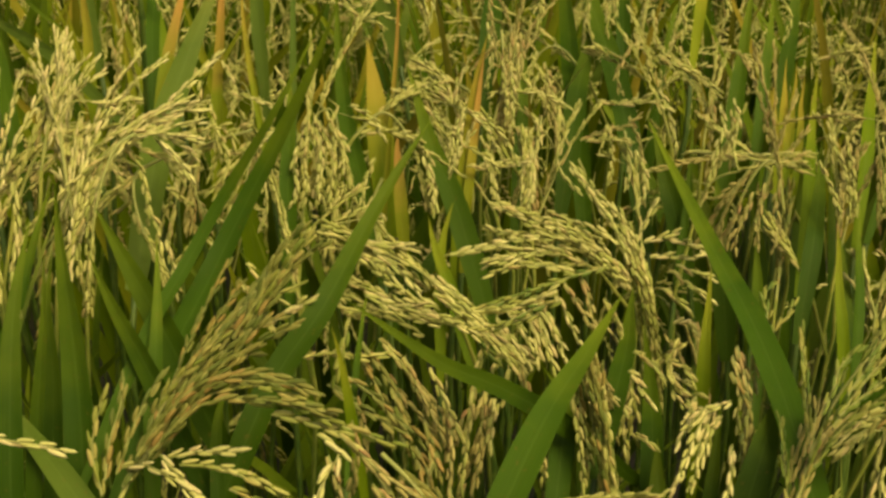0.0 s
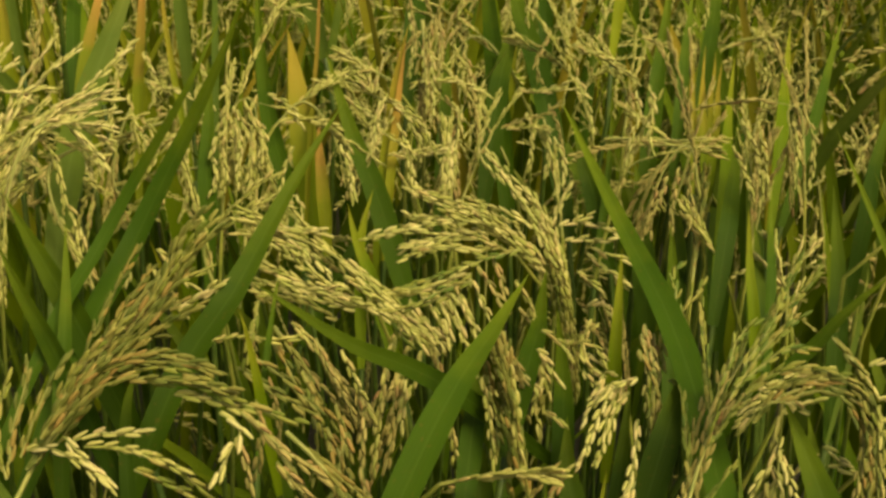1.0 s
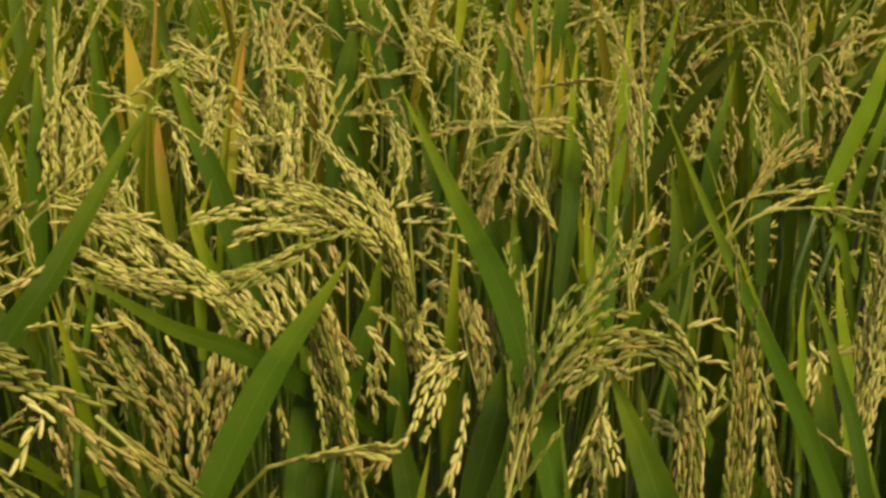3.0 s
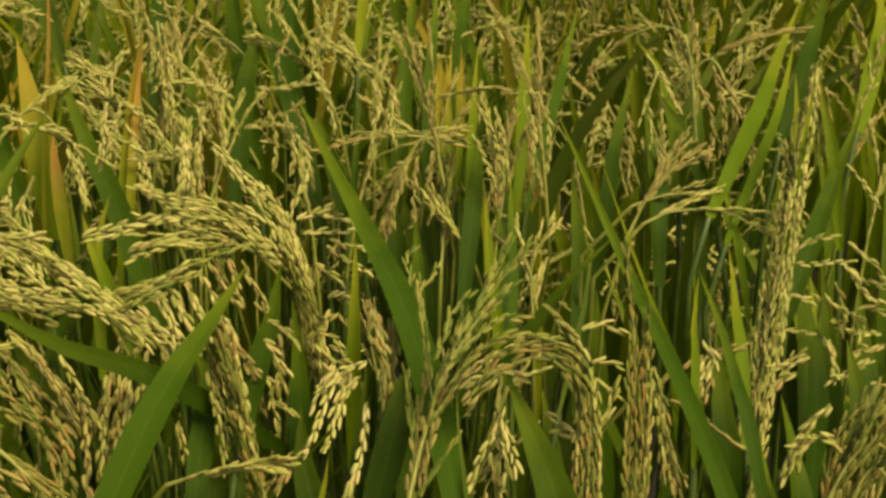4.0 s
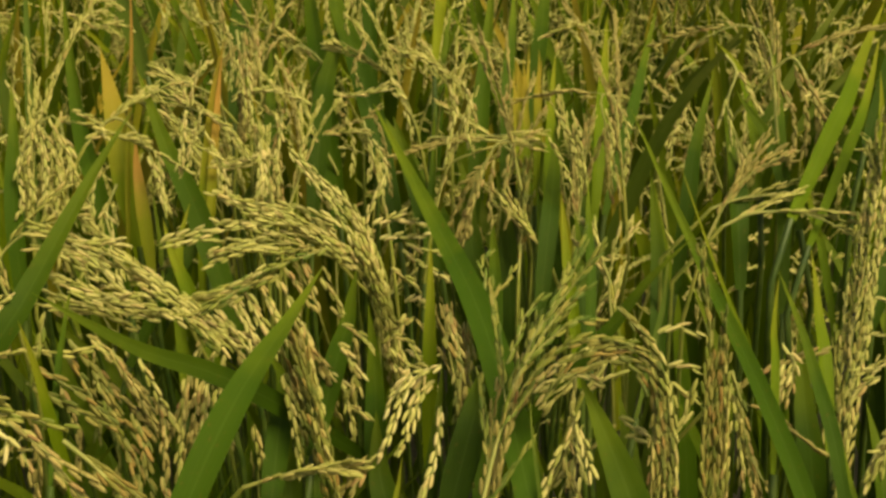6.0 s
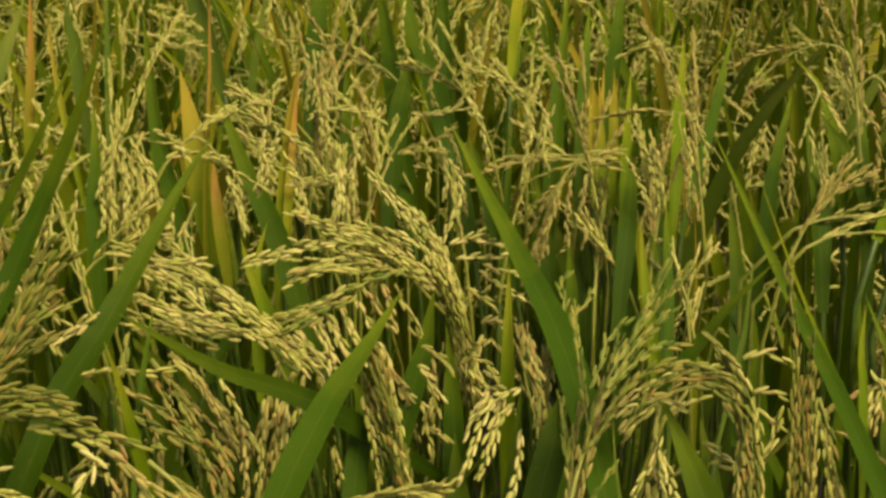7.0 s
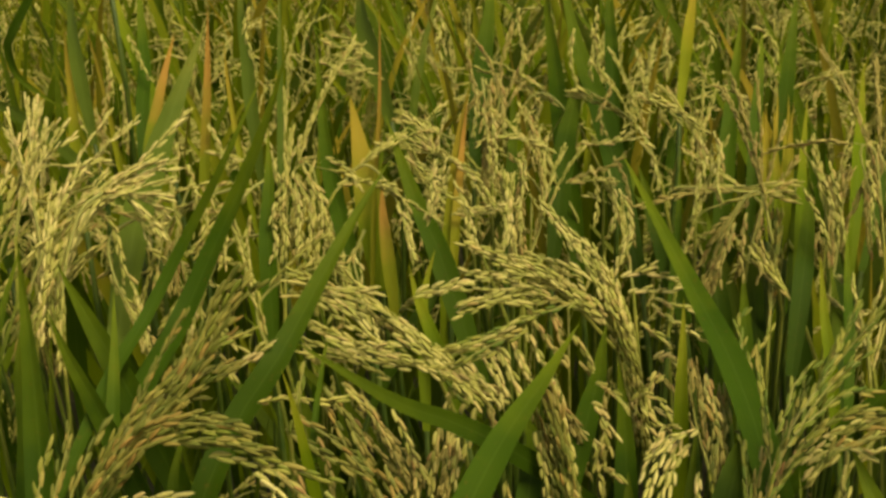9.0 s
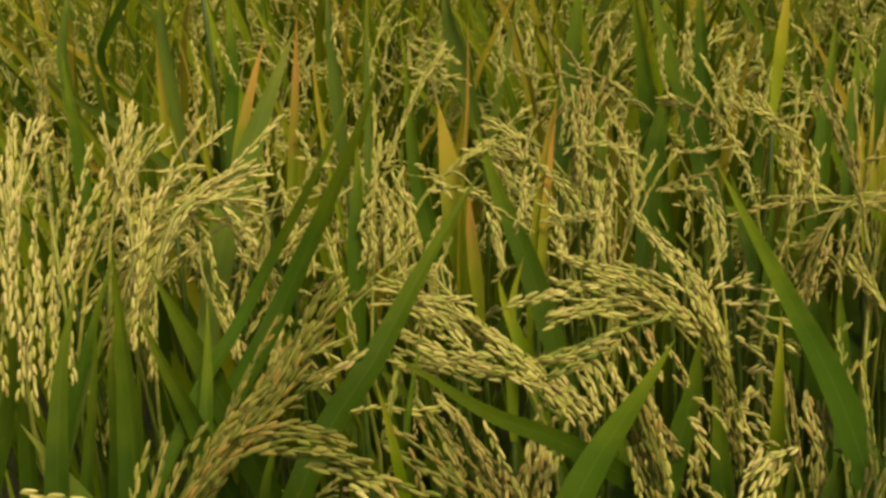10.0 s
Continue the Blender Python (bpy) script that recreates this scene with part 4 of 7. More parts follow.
grow_branch("unripe", 0.0059, (0.138, 0.380, 1.002), (0.148, 0.388, 1.013), (0.158, 0.395, 1.020), (0.168, 0.400, 1.025))
grow_branch("unripe", 0.0059, (0.140, 0.381, 1.006), (0.150, 0.387, 1.011), (0.160, 0.392, 1.015), (0.171, 0.395, 1.013))
grow_branch("unripe", 0.0059, (0.134, 0.382, 1.006), (0.140, 0.390, 1.013), (0.143, 0.396, 1.017), (0.151, 0.402, 1.022))
grow_branch("unripe", 0.0059, (0.143, 0.384, 1.013), (0.154, 0.394, 1.023), (0.160, 0.403, 1.028), (0.164, 0.411, 1.029))
grow_panicle("pale", (-0.193, 0.567, 1.029), (-0.188, 0.574, 1.050), (-0.177, 0.578, 1.060), (-0.163, 0.580, 1.059))
grow_panicle("pale", (-0.171, 0.570, 1.028), (-0.157, 0.575, 1.040), (-0.141, 0.578, 1.044), (-0.126, 0.578, 1.037))
grow_panicle("brown", (-0.128, 0.660, 1.023), (-0.133, 0.651, 1.010), (-0.135, 0.639, 0.993), (-0.129, 0.630, 0.978))
grow_panicle("mid", (-0.087, 0.659, 1.022), (-0.095, 0.651, 1.018), (-0.104, 0.640, 1.007), (-0.107, 0.629, 0.991))
grow_panicle("mid", (-0.034, 0.662, 0.989), (-0.040, 0.652, 0.976), (-0.037, 0.642, 0.963), (-0.034, 0.633, 0.953))
grow_panicle("brown", (0.060, 0.728, 1.004), (0.056, 0.717, 0.990), (0.054, 0.706, 0.976), (0.054, 0.695, 0.962))
grow_panicle("brown", (0.036, 0.758, 1.050), (0.037, 0.748, 1.035), (0.037, 0.736, 1.017), (0.037, 0.723, 0.999))
grow_branch("pale", 0.0070, (-0.236, 0.556, 0.961), (-0.235, 0.569, 0.998), (-0.236, 0.580, 1.031), (-0.229, 0.596, 1.074))
grow_branch("pale", 0.0070, (-0.226, 0.552, 0.975), (-0.222, 0.568, 1.010), (-0.213, 0.583, 1.044), (-0.206, 0.596, 1.069))
grow_branch("pale", 0.0070, (-0.217, 0.556, 1.010), (-0.207, 0.570, 1.037), (-0.197, 0.581, 1.056), (-0.188, 0.593, 1.076))
grow_branch("gold", 0.0070, (-0.216, 0.560, 1.002), (-0.203, 0.571, 1.030), (-0.195, 0.581, 1.050), (-0.187, 0.589, 1.066))
grow_branch("pale", 0.0070, (-0.188, 0.438, 1.035), (-0.188, 0.447, 1.060), (-0.186, 0.455, 1.081), (-0.185, 0.461, 1.097))
grow_branch("gold", 0.0070, (-0.227, 0.565, 1.006), (-0.222, 0.573, 1.033), (-0.217, 0.579, 1.052), (-0.214, 0.585, 1.071))
grow_branch("pale", 0.0070, (-0.170, 0.514, 0.993), (-0.167, 0.530, 1.025), (-0.161, 0.543, 1.049), (-0.152, 0.555, 1.063))
grow_branch("pale", 0.0070, (-0.179, 0.555, 0.988), (-0.169, 0.572, 1.023), (-0.158, 0.583, 1.038), (-0.145, 0.591, 1.045))
grow_branch("pale", 0.0070, (-0.171, 0.546, 1.007), (-0.159, 0.566, 1.034), (-0.145, 0.583, 1.046), (-0.110, 0.606, 1.076))
grow_branch("pale", 0.0069, (-0.176, 0.555, 0.997), (-0.163, 0.571, 1.026), (-0.150, 0.581, 1.040), (-0.125, 0.592, 1.052))
grow_branch("gold", 0.0069, (-0.151, 0.548, 1.046), (-0.160, 0.540, 1.033), (-0.163, 0.531, 1.013), (-0.163, 0.520, 0.989))
grow_branch("gold", 0.0069, (-0.156, 0.547, 1.044), (-0.165, 0.539, 1.030), (-0.168, 0.531, 1.011), (-0.167, 0.523, 0.994))
grow_branch("pale", 0.0069, (-0.182, 0.559, 1.007), (-0.183, 0.570, 1.033), (-0.185, 0.580, 1.057), (-0.180, 0.591, 1.084))
grow_branch("pale", 0.0069, (-0.175, 0.567, 1.028), (-0.171, 0.573, 1.044), (-0.159, 0.579, 1.059), (-0.146, 0.581, 1.060))
grow_branch("pale", 0.0069, (-0.153, 0.580, 1.044), (-0.141, 0.579, 1.045), (-0.130, 0.573, 1.035), (-0.122, 0.569, 1.025))
grow_branch("gold", 0.0069, (-0.158, 0.583, 1.036), (-0.149, 0.579, 1.029), (-0.145, 0.572, 1.016), (-0.143, 0.566, 1.004))
grow_branch("gold", 0.0069, (-0.148, 0.579, 1.035), (-0.134, 0.577, 1.032), (-0.130, 0.573, 1.027), (-0.123, 0.572, 1.030))
grow_branch("gold", 0.0069, (-0.216, 0.575, 1.020), (-0.205, 0.576, 1.032), (-0.192, 0.576, 1.037), (-0.178, 0.574, 1.034))
grow_branch("pale", 0.0069, (-0.220, 0.575, 1.012), (-0.210, 0.576, 1.023), (-0.196, 0.577, 1.028), (-0.185, 0.573, 1.022))
grow_branch("cream", 0.0068, (0.095, 0.572, 0.984), (0.088, 0.577, 1.000), (0.077, 0.580, 1.012), (0.065, 0.584, 1.025))
grow_branch("cream", 0.0068, (0.107, 0.547, 0.914), (0.105, 0.555, 0.943), (0.103, 0.561, 0.968), (0.098, 0.565, 0.987))
grow_branch("cream", 0.0068, (0.104, 0.544, 0.928), (0.102, 0.551, 0.948), (0.100, 0.559, 0.969), (0.094, 0.565, 0.987))
grow_branch("gold", 0.0068, (0.111, 0.551, 0.902), (0.109, 0.558, 0.927), (0.107, 0.563, 0.949), (0.104, 0.567, 0.968))
grow_branch("gold", 0.0068, (0.105, 0.552, 0.905), (0.102, 0.558, 0.930), (0.098, 0.563, 0.952), (0.093, 0.566, 0.969))
grow_branch("cream", 0.0068, (0.100, 0.560, 0.971), (0.096, 0.566, 0.989), (0.091, 0.569, 1.000), (0.086, 0.571, 1.007))
grow_branch("cream", 0.0068, (0.104, 0.555, 0.958), (0.099, 0.563, 0.979), (0.093, 0.567, 0.992), (0.088, 0.568, 0.998))
grow_branch("cream", 0.0068, (0.097, 0.559, 0.978), (0.087, 0.561, 0.992), (0.074, 0.561, 1.001), (0.058, 0.560, 1.007))
grow_branch("cream", 0.0068, (0.095, 0.557, 0.973), (0.082, 0.559, 0.987), (0.069, 0.559, 0.996), (0.060, 0.559, 1.005))
grow_branch("cream", 0.0068, (0.092, 0.551, 0.973), (0.075, 0.551, 0.991), (0.058, 0.548, 1.004), (0.025, 0.546, 1.021))
grow_branch("gold", 0.0068, (0.088, 0.552, 0.975), (0.073, 0.550, 0.989), (0.060, 0.547, 1.000), (0.042, 0.543, 1.010))
grow_branch("cream", 0.0068, (0.088, 0.546, 0.982), (0.065, 0.543, 1.001), (0.039, 0.534, 1.008), (0.004, 0.521, 1.005))
grow_branch("gold", 0.0066, (0.082, 0.555, 0.987), (0.063, 0.552, 0.997), (0.045, 0.547, 1.004), (0.027, 0.541, 1.008))
grow_branch("cream", 0.0066, (0.081, 0.547, 0.987), (0.063, 0.544, 0.998), (0.047, 0.537, 1.000), (0.025, 0.529, 0.997))
grow_branch("gold", 0.0066, (0.070, 0.547, 0.990), (0.054, 0.540, 0.991), (0.042, 0.535, 0.995), (0.022, 0.527, 0.993))
grow_branch("unripe", 0.0064, (0.076, 0.533, 0.994), (0.054, 0.522, 0.992), (0.036, 0.511, 0.990), (0.010, 0.499, 0.986))
grow_branch("green", 0.0064, (0.064, 0.531, 0.992), (0.046, 0.520, 0.989), (0.028, 0.510, 0.988), (0.013, 0.499, 0.987))
grow_branch("green", 0.0066, (0.053, 0.520, 0.988), (0.038, 0.513, 0.986), (0.023, 0.505, 0.985), (0.005, 0.498, 0.985))
grow_branch("cream", 0.0068, (0.041, 0.495, 0.967), (0.028, 0.492, 0.978), (0.014, 0.491, 0.992), (-0.000, 0.489, 1.006))
grow_branch("cream", 0.0068, (0.043, 0.494, 0.964), (0.029, 0.492, 0.976), (0.016, 0.489, 0.988), (0.002, 0.487, 0.999))
grow_branch("cream", 0.0068, (0.037, 0.490, 0.968), (0.018, 0.487, 0.981), (-0.003, 0.482, 0.994), (-0.030, 0.478, 1.007))
grow_branch("cream", 0.0068, (0.001, 0.497, 0.983), (-0.013, 0.492, 0.997), (-0.021, 0.487, 1.006), (-0.033, 0.482, 1.020))
grow_branch("gold", 0.0068, (-0.006, 0.533, 0.982), (-0.016, 0.528, 0.993), (-0.025, 0.522, 1.001), (-0.036, 0.515, 1.007))
grow_branch("pale", 0.0068, (-0.014, 0.529, 1.005), (-0.022, 0.526, 1.008), (-0.030, 0.523, 1.010), (-0.037, 0.521, 1.012))
grow_branch("cream", 0.0068, (-0.001, 0.511, 0.974), (-0.021, 0.507, 0.983), (-0.033, 0.502, 0.989), (-0.046, 0.499, 0.997))
grow_branch("gold", 0.0068, (-0.014, 0.516, 0.977), (-0.025, 0.513, 0.988), (-0.035, 0.508, 0.997), (-0.046, 0.503, 1.004))
grow_branch("gold", 0.0068, (-0.008, 0.487, 0.982), (-0.022, 0.484, 0.992), (-0.033, 0.479, 0.997), (-0.044, 0.474, 1.002))
grow_branch("brown", 0.0066, (0.056, 0.522, 0.991), (0.060, 0.515, 0.987), (0.064, 0.509, 0.982), (0.067, 0.502, 0.978))
grow_branch("cream", 0.0066, (0.052, 0.520, 0.987), (0.056, 0.513, 0.981), (0.059, 0.506, 0.976), (0.062, 0.499, 0.971))
grow_branch("gold", 0.0066, (0.043, 0.519, 0.987), (0.047, 0.512, 0.981), (0.050, 0.505, 0.976), (0.053, 0.498, 0.970))
grow_branch("cream", 0.0066, (0.047, 0.510, 0.982), (0.050, 0.503, 0.977), (0.053, 0.496, 0.973), (0.054, 0.489, 0.968))
grow_branch("gold", 0.0066, (0.039, 0.508, 0.982), (0.044, 0.501, 0.976), (0.047, 0.494, 0.970), (0.050, 0.487, 0.965))
grow_branch("brown", 0.0066, (0.064, 0.531, 0.991), (0.067, 0.523, 0.985), (0.068, 0.517, 0.981), (0.069, 0.510, 0.976))
grow_branch("cream", 0.0066, (0.029, 0.508, 0.985), (0.034, 0.502, 0.980), (0.038, 0.495, 0.976), (0.042, 0.489, 0.971))
grow_branch("cream", 0.0066, (0.024, 0.500, 0.985), (0.029, 0.493, 0.980), (0.034, 0.487, 0.976), (0.038, 0.480, 0.970))
grow_branch("gold", 0.0066, (0.029, 0.496, 0.974), (0.025, 0.489, 0.969), (0.021, 0.481, 0.965), (0.018, 0.475, 0.962))
grow_branch("gold", 0.0066, (0.021, 0.496, 0.976), (0.018, 0.489, 0.972), (0.015, 0.482, 0.968), (0.013, 0.475, 0.963))
grow_branch("gold", 0.0066, (0.034, 0.494, 0.965), (0.035, 0.487, 0.961), (0.037, 0.481, 0.958), (0.039, 0.474, 0.955))
grow_branch("brown", 0.0068, (0.063, 0.479, 0.982), (0.065, 0.471, 0.974), (0.068, 0.464, 0.970), (0.072, 0.458, 0.965))
grow_branch("gold", 0.0068, (0.057, 0.472, 0.965), (0.059, 0.462, 0.959), (0.061, 0.452, 0.954), (0.064, 0.442, 0.947))
grow_branch("brown", 0.0068, (0.064, 0.474, 0.969), (0.066, 0.463, 0.960), (0.068, 0.454, 0.955), (0.069, 0.443, 0.948))
grow_branch("gold", 0.0068, (0.060, 0.475, 0.972), (0.063, 0.465, 0.965), (0.064, 0.454, 0.958), (0.065, 0.444, 0.951))
grow_branch("cream", 0.0068, (0.067, 0.475, 0.969), (0.071, 0.468, 0.965), (0.075, 0.463, 0.963), (0.078, 0.457, 0.961))
grow_branch("brown", 0.0068, (0.053, 0.470, 0.962), (0.056, 0.461, 0.957), (0.058, 0.451, 0.952), (0.060, 0.441, 0.945))
grow_branch("brown", 0.0068, (-0.027, 0.471, 0.989), (-0.017, 0.464, 0.981), (-0.007, 0.456, 0.971), (0.002, 0.449, 0.963))
grow_branch("olive", 0.0068, (-0.034, 0.470, 0.988), (-0.026, 0.463, 0.979), (-0.019, 0.455, 0.970), (-0.014, 0.446, 0.959))
grow_branch("olive", 0.0068, (-0.031, 0.456, 0.971), (-0.021, 0.450, 0.965), (-0.014, 0.444, 0.963), (-0.008, 0.438, 0.959))
grow_branch("brown", 0.0068, (0.020, 0.468, 0.965), (0.016, 0.461, 0.962), (0.012, 0.454, 0.959), (0.010, 0.446, 0.953))
grow_branch("brown", 0.0068, (0.014, 0.469, 0.969), (0.012, 0.461, 0.963), (0.007, 0.453, 0.957), (0.005, 0.445, 0.951))
grow_panicle("sheaf", (0.081, 0.585, 0.967), (0.064, 0.581, 0.977), (0.048, 0.576, 0.981), (0.028, 0.568, 0.982))
grow_branch("gold", 0.0062, (-0.073, 0.654, 1.029), (-0.074, 0.649, 1.019), (-0.076, 0.642, 1.005), (-0.077, 0.636, 0.992))
grow_branch("gold", 0.0062, (-0.067, 0.654, 1.026), (-0.063, 0.648, 1.014), (-0.066, 0.642, 1.001), (-0.065, 0.636, 0.988))
grow_branch("gold", 0.0062, (-0.060, 0.652, 1.026), (-0.056, 0.648, 1.017), (-0.053, 0.643, 1.007), (-0.050, 0.636, 0.991))
grow_branch("gold", 0.0062, (-0.071, 0.653, 1.023), (-0.069, 0.648, 1.012), (-0.070, 0.643, 1.000), (-0.068, 0.635, 0.983))
grow_branch("gold", 0.0062, (-0.063, 0.654, 1.032), (-0.059, 0.649, 1.020), (-0.059, 0.642, 1.007), (-0.058, 0.635, 0.990))
grow_branch("gold", 0.0062, (-0.103, 0.653, 1.025), (-0.116, 0.648, 1.020), (-0.122, 0.642, 1.010), (-0.126, 0.636, 0.998))
grow_branch("gold", 0.0062, (-0.105, 0.651, 1.015), (-0.111, 0.648, 1.010), (-0.118, 0.643, 1.003), (-0.123, 0.637, 0.993))
grow_branch("gold", 0.0062, (-0.130, 0.655, 1.048), (-0.132, 0.648, 1.034), (-0.134, 0.641, 1.020), (-0.131, 0.635, 1.008))
grow_branch("gold", 0.0062, (-0.125, 0.652, 1.036), (-0.123, 0.647, 1.024), (-0.122, 0.642, 1.016), (-0.118, 0.638, 1.008))
grow_branch("brown", 0.0062, (-0.193, 0.718, 1.055), (-0.190, 0.710, 1.036), (-0.192, 0.704, 1.024), (-0.187, 0.698, 1.011))
grow_branch("brown", 0.0062, (-0.184, 0.726, 1.073), (-0.186, 0.720, 1.061), (-0.188, 0.712, 1.046), (-0.186, 0.707, 1.036))
grow_branch("brown", 0.0062, (0.042, 0.744, 1.053), (0.040, 0.738, 1.041), (0.038, 0.730, 1.025), (0.038, 0.722, 1.008))
grow_branch("brown", 0.0062, (0.047, 0.745, 1.052), (0.048, 0.739, 1.040), (0.046, 0.732, 1.028), (0.042, 0.725, 1.014))
grow_branch("brown", 0.0062, (0.028, 0.751, 1.076), (0.029, 0.744, 1.060), (0.032, 0.738, 1.048), (0.033, 0.733, 1.039))
grow_branch("brown", 0.0062, (0.065, 0.737, 1.026), (0.067, 0.731, 1.013), (0.068, 0.725, 1.001), (0.069, 0.718, 0.987))
grow_branch("brown", 0.0062, (0.062, 0.740, 1.035), (0.064, 0.734, 1.023), (0.062, 0.728, 1.011), (0.065, 0.723, 1.002))
grow_branch("brown", 0.0062, (0.178, 0.742, 1.004), (0.179, 0.736, 0.992), (0.176, 0.729, 0.980), (0.177, 0.725, 0.971))
grow_branch("brown", 0.0062, (0.202, 0.746, 1.009), (0.199, 0.740, 0.997), (0.202, 0.734, 0.985), (0.203, 0.729, 0.975))
grow_branch("brown", 0.0062, (0.116, 0.749, 1.044), (0.110, 0.744, 1.035), (0.106, 0.739, 1.026), (0.108, 0.734, 1.017))
grow_branch("cream", 0.0062, (0.005, 0.718, 1.015), (0.003, 0.720, 1.025), (-0.002, 0.720, 1.032), (-0.009, 0.721, 1.040))
grow_branch("cream", 0.0062, (0.005, 0.718, 1.015), (-0.001, 0.718, 1.021), (-0.009, 0.717, 1.025), (-0.019, 0.716, 1.029))
grow_branch("cream", 0.0062, (0.007, 0.718, 1.015), (0.009, 0.721, 1.026), (0.013, 0.723, 1.034), (0.015, 0.723, 1.039))
grow_branch("cream", 0.0062, (0.034, 0.723, 1.020), (0.051, 0.724, 1.021), (0.064, 0.722, 1.018), (0.076, 0.720, 1.012))
grow_branch("cream", 0.0062, (0.017, 0.717, 1.009), (0.025, 0.714, 1.003), (0.030, 0.710, 0.994), (0.035, 0.706, 0.987))
grow_branch("cream", 0.0062, (0.014, 0.718, 1.013), (0.007, 0.711, 1.001), (0.005, 0.706, 0.992), (0.002, 0.699, 0.979))
grow_branch("cream", 0.0062, (-0.013, 0.716, 1.015), (-0.003, 0.713, 1.009), (0.005, 0.710, 1.003), (0.011, 0.707, 0.997))
grow_branch("brown", 0.0058, (0.083, 0.718, 0.992), (0.096, 0.720, 0.997), (0.109, 0.721, 1.000), (0.119, 0.723, 1.006))
grow_branch("brown", 0.0058, (0.113, 0.727, 1.005), (0.119, 0.720, 0.990), (0.121, 0.712, 0.971), (0.122, 0.705, 0.957))
grow_branch("brown", 0.0058, (0.164, 0.736, 1.014), (0.164, 0.728, 0.999), (0.162, 0.721, 0.984), (0.160, 0.714, 0.970))
grow_branch("brown", 0.0058, (0.195, 0.725, 0.976), (0.188, 0.720, 0.969), (0.178, 0.716, 0.965), (0.167, 0.710, 0.958))
grow_branch("cream", 0.0062, (0.019, 0.706, 0.977), (0.032, 0.706, 0.980), (0.042, 0.707, 0.981), (0.049, 0.706, 0.983))
grow_branch("cream", 0.0062, (0.050, 0.715, 0.993), (0.049, 0.709, 0.981), (0.048, 0.702, 0.969), (0.048, 0.696, 0.955))
grow_branch("cream", 0.0062, (0.057, 0.721, 1.006), (0.058, 0.715, 0.994), (0.054, 0.708, 0.982), (0.055, 0.702, 0.970))
grow_branch("cream", 0.0062, (0.073, 0.717, 0.993), (0.069, 0.711, 0.981), (0.075, 0.707, 0.971), (0.081, 0.703, 0.965))
grow_branch("gold", 0.0062, (0.108, 0.805, 1.068), (0.109, 0.800, 1.058), (0.106, 0.795, 1.048), (0.105, 0.790, 1.040))
grow_branch("gold", 0.0062, (0.112, 0.811, 1.081), (0.110, 0.804, 1.068), (0.111, 0.798, 1.056), (0.110, 0.794, 1.048))
grow_branch("gold", 0.0062, (0.128, 0.793, 1.029), (0.138, 0.790, 1.022), (0.152, 0.789, 1.018), (0.162, 0.784, 1.007))
grow_branch("gold", 0.0062, (0.136, 0.803, 1.052), (0.137, 0.796, 1.039), (0.141, 0.790, 1.026), (0.145, 0.787, 1.021))
grow_branch("gold", 0.0062, (0.150, 0.793, 1.021), (0.162, 0.790, 1.013), (0.172, 0.787, 1.006), (0.179, 0.784, 1.000))
grow_branch("gold", 0.0062, (0.181, 0.799, 1.027), (0.191, 0.797, 1.025), (0.200, 0.795, 1.021), (0.204, 0.792, 1.014))
grow_branch("gold", 0.0062, (0.097, 0.804, 1.068), (0.093, 0.798, 1.056), (0.094, 0.791, 1.042), (0.097, 0.786, 1.033))
grow_branch("gold", 0.0062, (0.062, 0.806, 1.084), (0.060, 0.800, 1.072), (0.063, 0.794, 1.058), (0.060, 0.787, 1.045))
grow_branch("gold", 0.0062, (-0.066, 0.788, 1.074), (-0.056, 0.786, 1.070), (-0.045, 0.785, 1.067), (-0.035, 0.783, 1.063))
grow_branch("gold", 0.0062, (-0.060, 0.782, 1.057), (-0.049, 0.780, 1.053), (-0.039, 0.781, 1.054), (-0.028, 0.779, 1.050))
grow_branch("gold", 0.0062, (-0.108, 0.792, 1.097), (-0.112, 0.785, 1.085), (-0.109, 0.779, 1.071), (-0.105, 0.774, 1.061))
grow_branch("gold", 0.0062, (-0.005, 0.799, 1.086), (-0.009, 0.793, 1.073), (-0.006, 0.786, 1.060), (-0.009, 0.780, 1.047))
grow_branch("gold", 0.0062, (0.009, 0.802, 1.089), (0.012, 0.797, 1.079), (0.008, 0.790, 1.066), (0.011, 0.785, 1.056))
grow_branch("gold", 0.0062, (0.176, 0.814, 1.069), (0.182, 0.810, 1.062), (0.185, 0.805, 1.052), (0.181, 0.800, 1.043))
grow_branch("gold", 0.0062, (0.158, 0.810, 1.064), (0.154, 0.804, 1.054), (0.156, 0.799, 1.044), (0.154, 0.794, 1.035))
grow_branch("gold", 0.0062, (0.211, 0.814, 1.060), (0.221, 0.812, 1.056), (0.226, 0.808, 1.046), (0.223, 0.801, 1.033))
grow_branch("cream", 0.0062, (0.014, 0.695, 0.984), (0.027, 0.692, 0.986), (0.040, 0.689, 0.990), (0.052, 0.685, 0.991))
grow_branch("cream", 0.0062, (0.048, 0.694, 0.998), (0.048, 0.689, 0.991), (0.046, 0.685, 0.982), (0.046, 0.678, 0.972))
grow_branch("cream", 0.0062, (0.101, 0.694, 1.022), (0.110, 0.691, 1.024), (0.121, 0.688, 1.026), (0.129, 0.684, 1.022))
grow_branch("cream", 0.0062, (0.111, 0.682, 0.999), (0.115, 0.676, 0.991), (0.116, 0.669, 0.979), (0.110, 0.665, 0.970))
grow_branch("cream", 0.0062, (0.124, 0.694, 1.032), (0.129, 0.687, 1.022), (0.131, 0.681, 1.012), (0.133, 0.674, 1.001))
grow_branch("cream", 0.0062, (0.158, 0.685, 1.026), (0.159, 0.678, 1.015), (0.155, 0.672, 1.003), (0.151, 0.664, 0.987))
